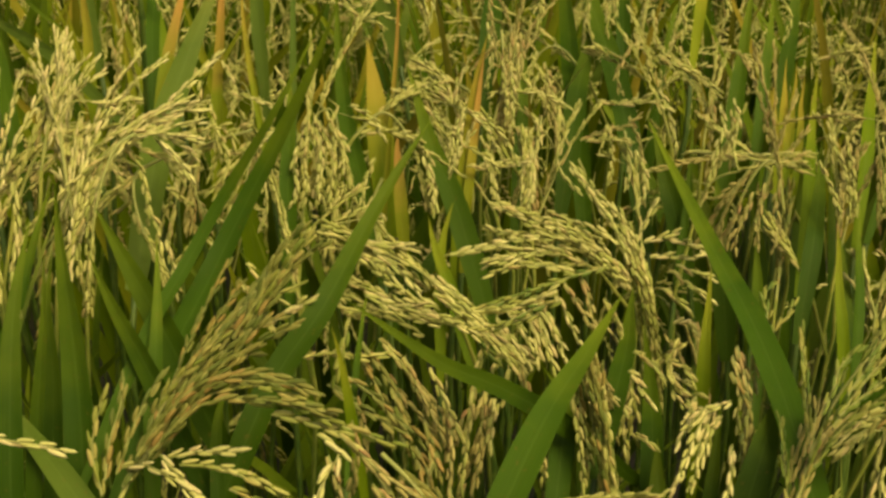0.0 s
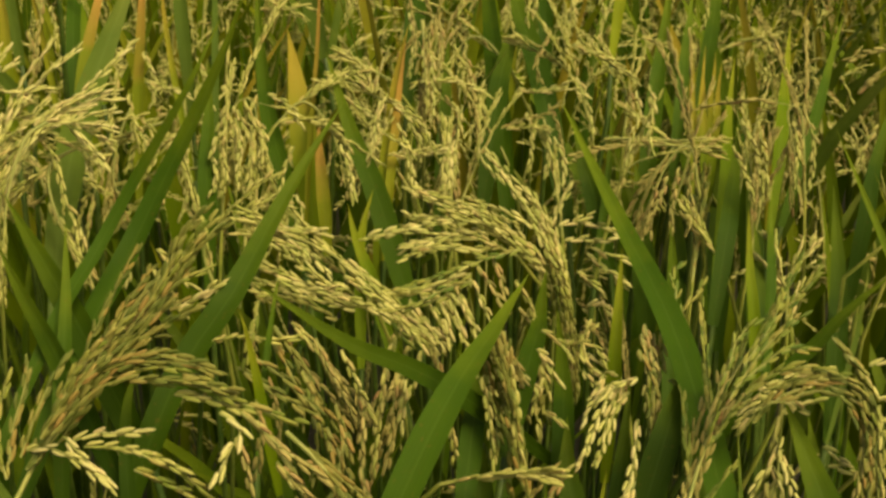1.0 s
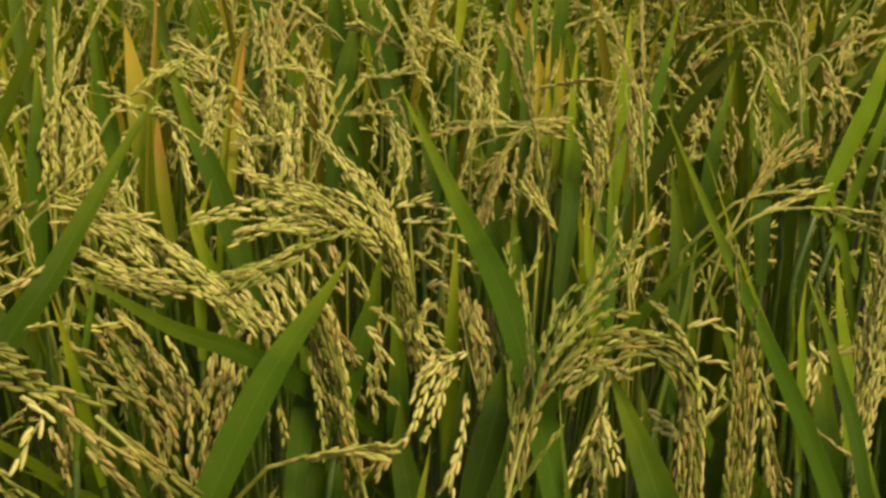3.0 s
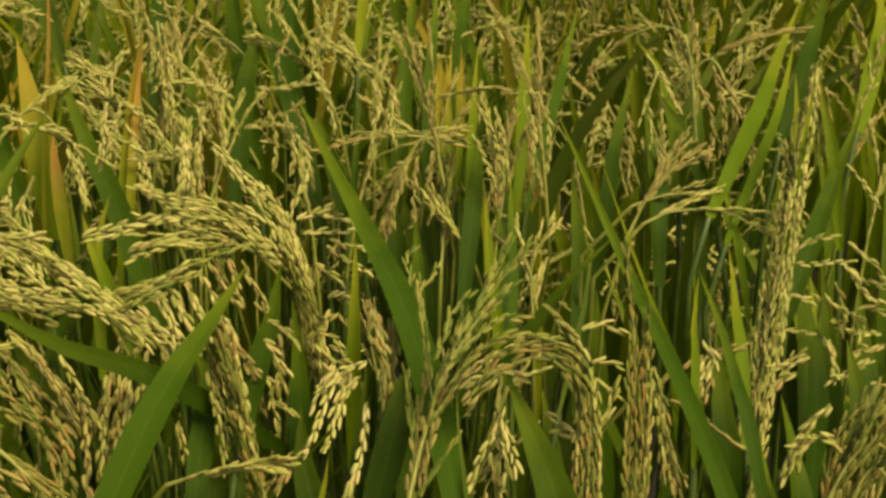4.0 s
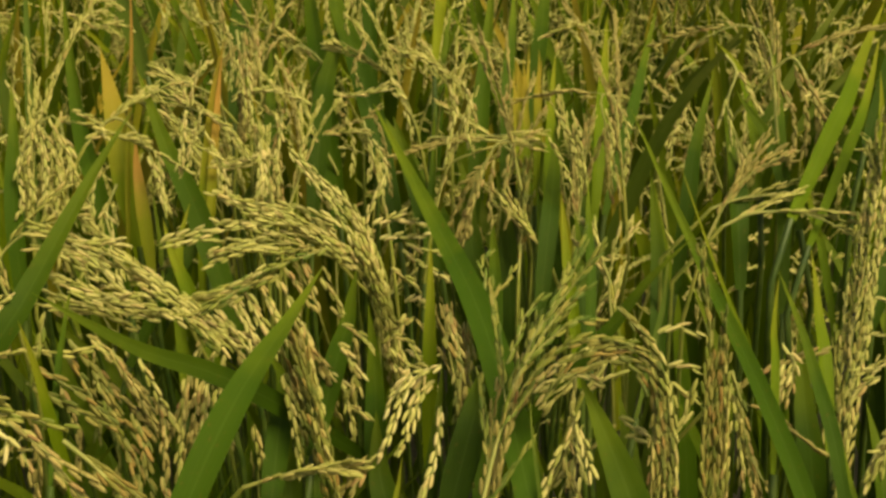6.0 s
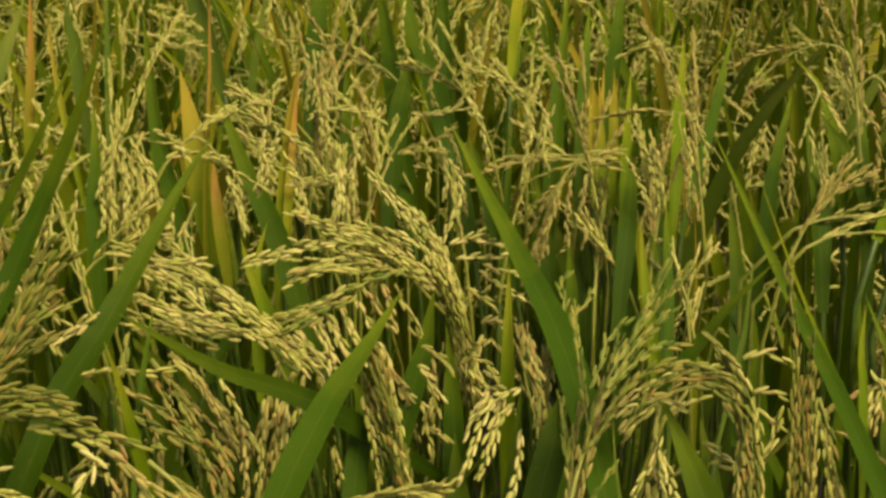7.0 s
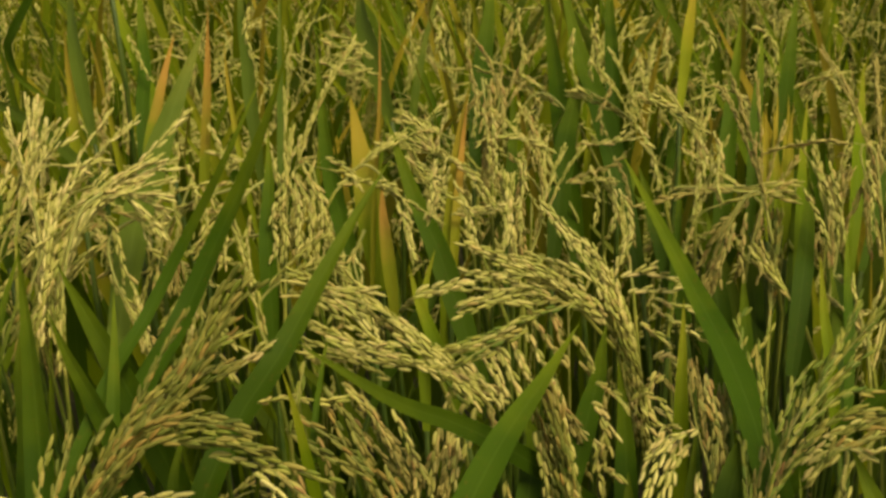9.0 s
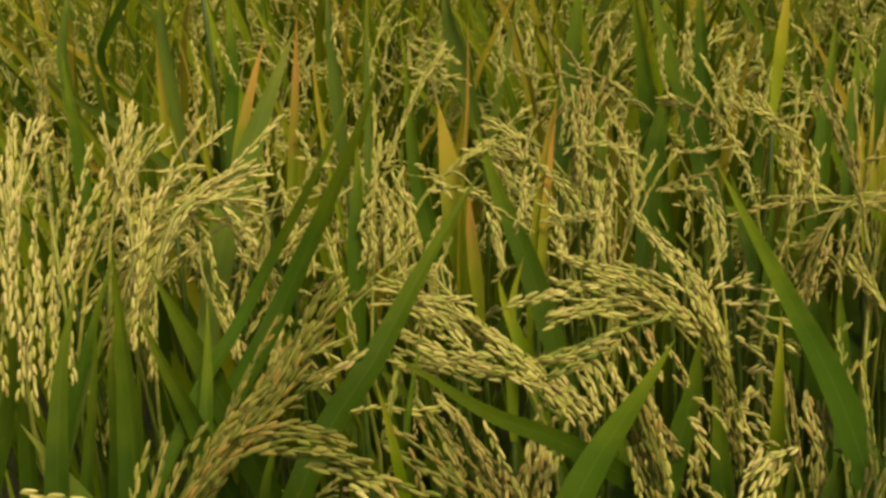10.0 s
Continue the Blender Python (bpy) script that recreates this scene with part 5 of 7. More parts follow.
grow_branch("cream", 0.0062, (0.165, 0.685, 1.029), (0.167, 0.678, 1.018), (0.164, 0.672, 1.006), (0.165, 0.665, 0.995))
grow_branch("gold", 0.0062, (0.214, 0.661, 1.016), (0.219, 0.654, 1.005), (0.223, 0.645, 0.991), (0.223, 0.637, 0.975))
grow_branch("gold", 0.0062, (0.209, 0.656, 1.002), (0.214, 0.648, 0.990), (0.217, 0.642, 0.982), (0.218, 0.637, 0.973))
grow_branch("gold", 0.0062, (0.223, 0.659, 1.016), (0.225, 0.651, 1.002), (0.226, 0.643, 0.988), (0.227, 0.638, 0.979))
grow_branch("gold", 0.0062, (0.242, 0.656, 1.016), (0.244, 0.648, 1.002), (0.241, 0.640, 0.988), (0.243, 0.635, 0.981))
grow_branch("gold", 0.0062, (0.249, 0.656, 1.019), (0.252, 0.648, 1.008), (0.251, 0.641, 0.994), (0.248, 0.634, 0.981))
grow_branch("gold", 0.0062, (0.287, 0.647, 1.016), (0.279, 0.642, 1.005), (0.275, 0.637, 0.996), (0.272, 0.633, 0.988))
grow_branch("gold", 0.0062, (0.121, 0.694, 1.051), (0.133, 0.688, 1.047), (0.145, 0.682, 1.042), (0.155, 0.676, 1.035))
grow_branch("gold", 0.0062, (0.207, 0.678, 1.052), (0.215, 0.677, 1.056), (0.223, 0.674, 1.059), (0.228, 0.669, 1.053))
grow_branch("gold", 0.0062, (0.216, 0.672, 1.043), (0.220, 0.674, 1.052), (0.225, 0.674, 1.060), (0.232, 0.672, 1.062))
grow_branch("gold", 0.0062, (0.371, 0.624, 1.002), (0.377, 0.622, 1.003), (0.382, 0.618, 0.999), (0.385, 0.614, 0.996))
grow_branch("gold", 0.0062, (0.364, 0.621, 0.992), (0.373, 0.619, 0.995), (0.382, 0.615, 0.992), (0.387, 0.610, 0.988))
grow_branch("gold", 0.0062, (0.418, 0.608, 0.986), (0.423, 0.604, 0.981), (0.428, 0.597, 0.973), (0.433, 0.592, 0.966))
grow_branch("gold", 0.0062, (0.426, 0.616, 1.008), (0.429, 0.619, 1.020), (0.434, 0.620, 1.029), (0.433, 0.624, 1.041))
grow_branch("gold", 0.0062, (0.318, 0.637, 1.007), (0.315, 0.631, 0.996), (0.318, 0.624, 0.985), (0.315, 0.619, 0.976))
grow_branch("brown", 0.0062, (0.327, 0.615, 1.036), (0.331, 0.607, 1.025), (0.331, 0.600, 1.012), (0.326, 0.593, 0.997))
grow_branch("brown", 0.0062, (0.340, 0.615, 1.042), (0.344, 0.606, 1.028), (0.344, 0.599, 1.014), (0.339, 0.592, 1.000))
grow_branch("brown", 0.0062, (0.335, 0.617, 1.045), (0.338, 0.608, 1.031), (0.338, 0.600, 1.014), (0.334, 0.593, 1.002))
grow_branch("brown", 0.0062, (0.287, 0.616, 1.022), (0.288, 0.608, 1.008), (0.284, 0.600, 0.992), (0.285, 0.595, 0.982))
grow_branch("brown", 0.0062, (0.167, 0.628, 0.994), (0.163, 0.623, 0.985), (0.158, 0.618, 0.976), (0.156, 0.613, 0.967))
grow_branch("brown", 0.0062, (0.173, 0.629, 0.999), (0.170, 0.623, 0.988), (0.168, 0.617, 0.977), (0.168, 0.611, 0.968))
grow_branch("brown", 0.0062, (0.181, 0.628, 1.002), (0.178, 0.623, 0.991), (0.179, 0.616, 0.980), (0.176, 0.610, 0.969))
grow_branch("pale", 0.0066, (-0.187, 0.458, 1.068), (-0.189, 0.451, 1.049), (-0.187, 0.445, 1.032), (-0.188, 0.437, 1.011))
grow_branch("pale", 0.0066, (-0.181, 0.459, 1.067), (-0.179, 0.449, 1.047), (-0.181, 0.439, 1.029), (-0.179, 0.429, 1.009))
grow_branch("gold", 0.0066, (-0.175, 0.462, 1.061), (-0.176, 0.453, 1.042), (-0.175, 0.446, 1.026), (-0.177, 0.438, 1.010))
grow_branch("gold", 0.0066, (-0.192, 0.456, 1.064), (-0.193, 0.449, 1.045), (-0.195, 0.443, 1.028), (-0.194, 0.437, 1.013))
grow_branch("cream", 0.0066, (-0.170, 0.466, 1.062), (-0.169, 0.460, 1.044), (-0.171, 0.453, 1.027), (-0.170, 0.448, 1.012))
grow_branch("cream", 0.0066, (-0.187, 0.462, 1.056), (-0.187, 0.455, 1.037), (-0.189, 0.448, 1.020), (-0.189, 0.443, 1.005))
grow_leaf("dark", 0.0095, (-0.215, 0.442, 0.956), (-0.207, 0.454, 0.986), (-0.203, 0.465, 1.013), (-0.203, 0.478, 1.048))
grow_leaf("dark", 0.0095, (-0.197, 0.444, 0.954), (-0.198, 0.455, 0.985), (-0.199, 0.465, 1.012), (-0.193, 0.477, 1.043))
grow_branch("olive", 0.0069, (-0.105, 0.384, 0.995), (-0.093, 0.387, 1.009), (-0.078, 0.390, 1.021), (-0.062, 0.395, 1.038))
grow_branch("olive", 0.0069, (-0.101, 0.384, 0.997), (-0.087, 0.390, 1.016), (-0.072, 0.394, 1.030), (-0.058, 0.398, 1.045))
grow_branch("olive", 0.0069, (-0.103, 0.382, 0.992), (-0.083, 0.389, 1.014), (-0.066, 0.393, 1.028), (-0.052, 0.394, 1.036))
grow_branch("green", 0.0069, (-0.105, 0.386, 1.001), (-0.097, 0.389, 1.013), (-0.086, 0.391, 1.024), (-0.077, 0.393, 1.031))
grow_branch("olive", 0.0069, (-0.075, 0.397, 1.029), (-0.066, 0.400, 1.042), (-0.059, 0.404, 1.056), (-0.049, 0.407, 1.068))
grow_branch("green", 0.0069, (-0.070, 0.398, 1.033), (-0.063, 0.401, 1.044), (-0.055, 0.403, 1.055), (-0.046, 0.405, 1.065))
grow_branch("olive", 0.0069, (-0.066, 0.399, 1.036), (-0.058, 0.402, 1.047), (-0.052, 0.403, 1.055), (-0.042, 0.404, 1.063))
grow_branch("olive", 0.0069, (-0.098, 0.386, 1.003), (-0.081, 0.389, 1.014), (-0.065, 0.389, 1.019), (-0.051, 0.386, 1.015))
grow_branch("green", 0.0069, (-0.084, 0.389, 1.010), (-0.069, 0.389, 1.014), (-0.055, 0.386, 1.012), (-0.041, 0.383, 1.007))
grow_branch("olive", 0.0069, (-0.104, 0.381, 0.988), (-0.094, 0.384, 1.001), (-0.083, 0.387, 1.013), (-0.070, 0.388, 1.019))
grow_branch("cream", 0.0066, (-0.039, 0.520, 1.011), (-0.030, 0.518, 1.011), (-0.020, 0.517, 1.012), (-0.013, 0.515, 1.012))
grow_branch("cream", 0.0066, (-0.039, 0.516, 1.008), (-0.027, 0.513, 1.003), (-0.017, 0.508, 0.993), (-0.004, 0.504, 0.989))
grow_branch("gold", 0.0066, (-0.044, 0.503, 1.000), (-0.032, 0.500, 0.998), (-0.019, 0.496, 0.991), (0.000, 0.492, 0.986))
grow_branch("cream", 0.0066, (-0.033, 0.476, 1.007), (-0.023, 0.473, 1.004), (-0.014, 0.471, 1.004), (-0.006, 0.470, 1.006))
grow_branch("cream", 0.0066, (-0.006, 0.478, 1.014), (0.005, 0.473, 1.006), (0.017, 0.468, 0.997), (0.032, 0.462, 0.986))
grow_branch("gold", 0.0066, (-0.047, 0.498, 0.995), (-0.042, 0.494, 0.991), (-0.036, 0.492, 0.989), (-0.029, 0.491, 0.991))
grow_branch("gold", 0.0066, (-0.024, 0.468, 0.987), (-0.015, 0.463, 0.979), (-0.009, 0.458, 0.970), (-0.002, 0.452, 0.960))
grow_branch("cream", 0.0066, (0.006, 0.482, 1.023), (0.016, 0.481, 1.026), (0.022, 0.480, 1.028), (0.028, 0.478, 1.028))
grow_branch("gold", 0.0066, (0.025, 0.479, 1.018), (0.034, 0.478, 1.020), (0.044, 0.477, 1.020), (0.053, 0.475, 1.019))
grow_branch("cream", 0.0066, (0.019, 0.472, 1.000), (0.029, 0.472, 1.003), (0.037, 0.471, 1.006), (0.046, 0.472, 1.012))
grow_branch("cream", 0.0066, (0.038, 0.474, 1.006), (0.041, 0.470, 1.000), (0.043, 0.466, 0.994), (0.046, 0.462, 0.988))
grow_branch("cream", 0.0066, (0.033, 0.474, 1.004), (0.037, 0.470, 0.998), (0.039, 0.466, 0.992), (0.041, 0.461, 0.984))
grow_branch("gold", 0.0066, (0.010, 0.473, 1.001), (0.017, 0.472, 1.002), (0.023, 0.470, 1.003), (0.029, 0.469, 1.004))
grow_branch("cream", 0.0066, (0.001, 0.477, 1.012), (0.010, 0.472, 1.004), (0.021, 0.466, 0.993), (0.030, 0.460, 0.982))
grow_branch("gold", 0.0066, (-0.148, 0.581, 1.004), (-0.143, 0.577, 0.998), (-0.141, 0.573, 0.992), (-0.140, 0.568, 0.981))
grow_branch("cream", 0.0066, (-0.129, 0.539, 1.006), (-0.127, 0.535, 0.999), (-0.125, 0.531, 0.992), (-0.125, 0.526, 0.983))
grow_branch("gold", 0.0066, (-0.154, 0.581, 1.002), (-0.151, 0.577, 0.994), (-0.146, 0.574, 0.989), (-0.143, 0.569, 0.978))
grow_branch("cream", 0.0066, (-0.140, 0.651, 0.984), (-0.131, 0.646, 0.975), (-0.123, 0.643, 0.971), (-0.115, 0.641, 0.967))
grow_branch("gold", 0.0066, (-0.145, 0.650, 0.971), (-0.139, 0.647, 0.966), (-0.131, 0.644, 0.959), (-0.126, 0.639, 0.950))
grow_branch("cream", 0.0066, (-0.116, 0.579, 0.987), (-0.114, 0.575, 0.979), (-0.115, 0.571, 0.972), (-0.116, 0.567, 0.964))
grow_branch("pale", 0.0066, (-0.059, 0.475, 1.004), (-0.063, 0.473, 1.002), (-0.067, 0.471, 1.001), (-0.071, 0.468, 0.998))
grow_branch("olive", 0.0069, (-0.043, 0.438, 0.993), (-0.032, 0.434, 0.987), (-0.021, 0.429, 0.979), (-0.013, 0.424, 0.971))
grow_branch("olive", 0.0069, (-0.046, 0.436, 0.987), (-0.035, 0.432, 0.981), (-0.024, 0.428, 0.975), (-0.015, 0.424, 0.972))
grow_branch("olive", 0.0069, (-0.007, 0.430, 0.973), (-0.005, 0.426, 0.967), (-0.003, 0.422, 0.962), (-0.001, 0.418, 0.956))
grow_branch("green", 0.0069, (-0.037, 0.446, 1.012), (-0.039, 0.441, 1.004), (-0.041, 0.436, 0.997), (-0.042, 0.433, 0.991))
grow_branch("gold", 0.0063, (-0.072, 0.643, 1.020), (-0.075, 0.637, 1.010), (-0.073, 0.631, 0.999), (-0.075, 0.626, 0.988))
grow_branch("cream", 0.0063, (-0.066, 0.643, 1.020), (-0.065, 0.637, 1.009), (-0.066, 0.632, 1.001), (-0.067, 0.627, 0.992))
grow_branch("gold", 0.0063, (-0.060, 0.642, 1.017), (-0.059, 0.636, 1.007), (-0.060, 0.631, 0.998), (-0.061, 0.625, 0.987))
grow_branch("cream", 0.0063, (-0.078, 0.641, 1.015), (-0.080, 0.636, 1.007), (-0.078, 0.631, 0.998), (-0.080, 0.626, 0.988))
grow_branch("cream", 0.0063, (-0.050, 0.649, 1.036), (-0.042, 0.646, 1.033), (-0.036, 0.643, 1.029), (-0.032, 0.639, 1.022))
grow_branch("gold", 0.0063, (-0.044, 0.643, 1.022), (-0.032, 0.642, 1.024), (-0.021, 0.640, 1.023), (-0.011, 0.638, 1.021))
grow_branch("gold", 0.0063, (-0.008, 0.640, 1.014), (-0.006, 0.635, 1.006), (-0.006, 0.630, 0.997), (-0.004, 0.623, 0.984))
grow_branch("cream", 0.0063, (-0.116, 0.653, 1.042), (-0.107, 0.650, 1.041), (-0.099, 0.648, 1.039), (-0.091, 0.645, 1.037))
grow_branch("gold", 0.0063, (-0.120, 0.646, 1.026), (-0.116, 0.643, 1.023), (-0.113, 0.641, 1.020), (-0.111, 0.637, 1.017))
grow_branch("cream", 0.0063, (-0.118, 0.640, 1.011), (-0.110, 0.639, 1.013), (-0.104, 0.638, 1.015), (-0.095, 0.638, 1.019))
grow_branch("cream", 0.0063, (-0.178, 0.646, 1.023), (-0.167, 0.642, 1.019), (-0.160, 0.639, 1.014), (-0.150, 0.635, 1.009))
grow_branch("gold", 0.0063, (-0.167, 0.637, 1.001), (-0.155, 0.634, 0.999), (-0.146, 0.631, 0.994), (-0.136, 0.626, 0.988))
grow_branch("cream", 0.0063, (-0.179, 0.639, 1.006), (-0.175, 0.636, 1.002), (-0.171, 0.632, 0.997), (-0.170, 0.628, 0.990))
grow_branch("gold", 0.0063, (-0.145, 0.642, 1.016), (-0.135, 0.643, 1.022), (-0.127, 0.642, 1.025), (-0.116, 0.642, 1.027))
grow_branch("pale", 0.0063, (0.020, 0.636, 1.006), (0.031, 0.635, 1.007), (0.040, 0.633, 1.008), (0.047, 0.632, 1.009))
grow_branch("pale", 0.0063, (0.048, 0.639, 1.016), (0.048, 0.635, 1.008), (0.048, 0.630, 1.000), (0.048, 0.625, 0.990))
grow_branch("cream", 0.0063, (0.022, 0.639, 1.013), (0.026, 0.634, 1.004), (0.028, 0.629, 0.996), (0.029, 0.624, 0.988))
grow_branch("gold", 0.0063, (0.017, 0.647, 1.033), (0.026, 0.643, 1.028), (0.033, 0.639, 1.021), (0.040, 0.633, 1.010))
grow_branch("cream", 0.0063, (0.003, 0.634, 0.999), (0.007, 0.636, 1.010), (0.012, 0.638, 1.018), (0.017, 0.640, 1.028))
grow_branch("gold", 0.0063, (-0.036, 0.638, 1.010), (-0.040, 0.634, 1.002), (-0.043, 0.629, 0.994), (-0.042, 0.623, 0.984))
grow_branch("gold", 0.0064, (-0.064, 0.809, 1.073), (-0.055, 0.807, 1.072), (-0.044, 0.803, 1.067), (-0.036, 0.798, 1.059))
grow_branch("cream", 0.0064, (-0.073, 0.803, 1.057), (-0.060, 0.800, 1.055), (-0.048, 0.800, 1.058), (-0.039, 0.801, 1.066))
grow_branch("gold", 0.0064, (-0.070, 0.799, 1.046), (-0.058, 0.798, 1.049), (-0.047, 0.796, 1.048), (-0.037, 0.792, 1.042))
grow_branch("gold", 0.0064, (-0.014, 0.805, 1.064), (-0.011, 0.800, 1.056), (-0.011, 0.795, 1.047), (-0.013, 0.790, 1.038))
grow_branch("cream", 0.0064, (0.029, 0.797, 1.045), (0.031, 0.790, 1.033), (0.031, 0.784, 1.022), (0.028, 0.777, 1.009))
grow_branch("gold", 0.0064, (0.038, 0.795, 1.041), (0.040, 0.789, 1.031), (0.041, 0.783, 1.019), (0.041, 0.777, 1.008))
grow_branch("cream", 0.0064, (0.045, 0.796, 1.044), (0.047, 0.789, 1.031), (0.048, 0.782, 1.017), (0.048, 0.775, 1.004))
grow_branch("gold", 0.0064, (-0.201, 0.802, 1.050), (-0.199, 0.796, 1.040), (-0.197, 0.791, 1.030), (-0.194, 0.785, 1.020))
grow_branch("gold", 0.0064, (-0.013, 0.787, 1.020), (-0.009, 0.784, 1.016), (-0.007, 0.781, 1.013), (-0.005, 0.778, 1.009))
grow_branch("gold", 0.0064, (0.000, 0.802, 1.056), (0.007, 0.798, 1.051), (0.014, 0.795, 1.048), (0.022, 0.794, 1.049))
grow_branch("cream", 0.0064, (-0.083, 0.786, 1.013), (-0.086, 0.782, 1.007), (-0.090, 0.778, 1.002), (-0.093, 0.774, 0.996))
grow_branch("gold", 0.0064, (-0.213, 0.815, 1.081), (-0.210, 0.808, 1.067), (-0.208, 0.801, 1.054), (-0.209, 0.794, 1.041))
grow_branch("gold", 0.0064, (-0.195, 0.814, 1.080), (-0.190, 0.808, 1.070), (-0.185, 0.802, 1.060), (-0.181, 0.798, 1.053))
grow_branch("olive", 0.0058, (0.141, 0.387, 0.993), (0.153, 0.389, 1.005), (0.167, 0.387, 1.009), (0.180, 0.383, 1.008), (0.188, 0.378, 1.000))
grow_branch("green", 0.0058, (0.146, 0.388, 0.999), (0.159, 0.389, 1.009), (0.173, 0.386, 1.010), (0.185, 0.381, 1.006), (0.189, 0.376, 0.996))
grow_branch("olive", 0.0058, (0.154, 0.388, 1.001), (0.165, 0.386, 1.005), (0.177, 0.383, 1.004), (0.186, 0.378, 0.998), (0.188, 0.372, 0.987))
grow_branch("olive", 0.0058, (0.149, 0.384, 0.989), (0.158, 0.386, 1.001), (0.171, 0.385, 1.007), (0.183, 0.381, 1.005), (0.188, 0.374, 0.993))
grow_branch("olive", 0.0058, (0.177, 0.392, 1.020), (0.181, 0.388, 1.016), (0.186, 0.383, 1.010), (0.190, 0.377, 1.000))
grow_branch("gold", 0.0058, (0.184, 0.387, 1.013), (0.188, 0.384, 1.010), (0.190, 0.380, 1.004), (0.191, 0.374, 0.994))
grow_branch("olive", 0.0058, (0.182, 0.389, 1.016), (0.185, 0.385, 1.012), (0.187, 0.382, 1.008), (0.189, 0.377, 1.000))
grow_branch("olive", 0.0058, (0.158, 0.385, 0.997), (0.169, 0.384, 1.002), (0.179, 0.381, 1.002), (0.184, 0.376, 0.994))
grow_branch("olive", 0.0058, (0.187, 0.379, 0.997), (0.187, 0.372, 0.982), (0.186, 0.365, 0.967), (0.183, 0.356, 0.948))
grow_branch("olive", 0.0058, (0.191, 0.380, 1.001), (0.190, 0.372, 0.984), (0.189, 0.364, 0.967), (0.186, 0.355, 0.948))
grow_branch("olive", 0.0058, (0.193, 0.379, 0.999), (0.192, 0.371, 0.982), (0.191, 0.364, 0.967), (0.188, 0.355, 0.948))
grow_branch("brown", 0.0058, (0.191, 0.377, 0.993), (0.189, 0.370, 0.978), (0.188, 0.363, 0.963), (0.185, 0.355, 0.946))
grow_branch("gold", 0.0058, (0.194, 0.377, 0.995), (0.193, 0.368, 0.976), (0.192, 0.361, 0.961), (0.190, 0.354, 0.946))
grow_branch("olive", 0.0058, (0.189, 0.380, 0.999), (0.189, 0.373, 0.986), (0.188, 0.366, 0.971), (0.185, 0.359, 0.956))
grow_branch("brown", 0.0058, (0.188, 0.376, 0.989), (0.186, 0.371, 0.978), (0.184, 0.365, 0.967), (0.182, 0.358, 0.952))
grow_branch("olive", 0.0058, (0.205, 0.364, 0.939), (0.208, 0.373, 0.964), (0.210, 0.381, 0.984), (0.212, 0.387, 1.002))
grow_branch("olive", 0.0058, (0.209, 0.364, 0.939), (0.211, 0.373, 0.964), (0.214, 0.380, 0.984), (0.216, 0.387, 1.004))
grow_branch("olive", 0.0058, (0.212, 0.363, 0.939), (0.214, 0.372, 0.964), (0.216, 0.379, 0.984), (0.218, 0.386, 1.003))
grow_branch("green", 0.0058, (0.205, 0.366, 0.943), (0.207, 0.375, 0.968), (0.209, 0.382, 0.986), (0.211, 0.388, 1.004))
grow_branch("gold", 0.0058, (0.211, 0.363, 0.937), (0.214, 0.370, 0.958), (0.216, 0.376, 0.976), (0.217, 0.383, 0.995))
grow_branch("brown", 0.0058, (0.211, 0.369, 0.951), (0.212, 0.370, 0.958), (0.213, 0.371, 0.964), (0.213, 0.373, 0.971))
grow_branch("olive", 0.0058, (0.207, 0.363, 0.937), (0.210, 0.371, 0.960), (0.211, 0.379, 0.980), (0.213, 0.386, 1.000))
grow_branch("olive", 0.0058, (0.212, 0.373, 0.963), (0.214, 0.378, 0.978), (0.215, 0.383, 0.992), (0.217, 0.387, 1.004))
grow_branch("olive", 0.0058, (0.213, 0.390, 1.003), (0.213, 0.393, 1.011), (0.212, 0.397, 1.024), (0.211, 0.402, 1.038))
grow_branch("olive", 0.0058, (0.218, 0.389, 1.001), (0.218, 0.390, 1.007), (0.218, 0.390, 1.011), (0.218, 0.391, 1.015))
grow_branch("olive", 0.0058, (0.220, 0.385, 0.993), (0.222, 0.378, 0.982), (0.222, 0.372, 0.970), (0.223, 0.366, 0.959))
grow_branch("gold", 0.0058, (0.219, 0.383, 0.989), (0.220, 0.377, 0.978), (0.220, 0.371, 0.966), (0.219, 0.365, 0.955))
grow_branch("gold", 0.0061, (0.277, 0.423, 0.878), (0.281, 0.431, 0.885), (0.284, 0.438, 0.892), (0.287, 0.446, 0.900))
grow_branch("olive", 0.0061, (0.279, 0.422, 0.878), (0.281, 0.428, 0.885), (0.286, 0.434, 0.892), (0.288, 0.442, 0.898))
grow_branch("green", 0.0061, (0.280, 0.419, 0.881), (0.285, 0.429, 0.890), (0.291, 0.438, 0.900), (0.297, 0.448, 0.909))
grow_branch("gold", 0.0061, (0.283, 0.421, 0.878), (0.287, 0.429, 0.887), (0.293, 0.436, 0.896), (0.298, 0.445, 0.904))
grow_branch("green", 0.0061, (0.288, 0.426, 0.882), (0.293, 0.434, 0.890), (0.299, 0.441, 0.897), (0.304, 0.448, 0.905))
grow_branch("gold", 0.0061, (0.286, 0.438, 0.893), (0.291, 0.448, 0.902), (0.295, 0.458, 0.911), (0.299, 0.466, 0.921))
grow_branch("green", 0.0061, (0.291, 0.444, 0.901), (0.296, 0.454, 0.911), (0.303, 0.464, 0.921), (0.306, 0.473, 0.933))
grow_branch("gold", 0.0061, (0.292, 0.440, 0.900), (0.296, 0.448, 0.910), (0.301, 0.458, 0.919), (0.307, 0.466, 0.929))
grow_branch("green", 0.0061, (0.291, 0.436, 0.894), (0.297, 0.444, 0.903), (0.302, 0.453, 0.912), (0.308, 0.461, 0.921))
grow_branch("gold", 0.0061, (0.298, 0.444, 0.900), (0.305, 0.453, 0.909), (0.311, 0.461, 0.919), (0.316, 0.470, 0.928))
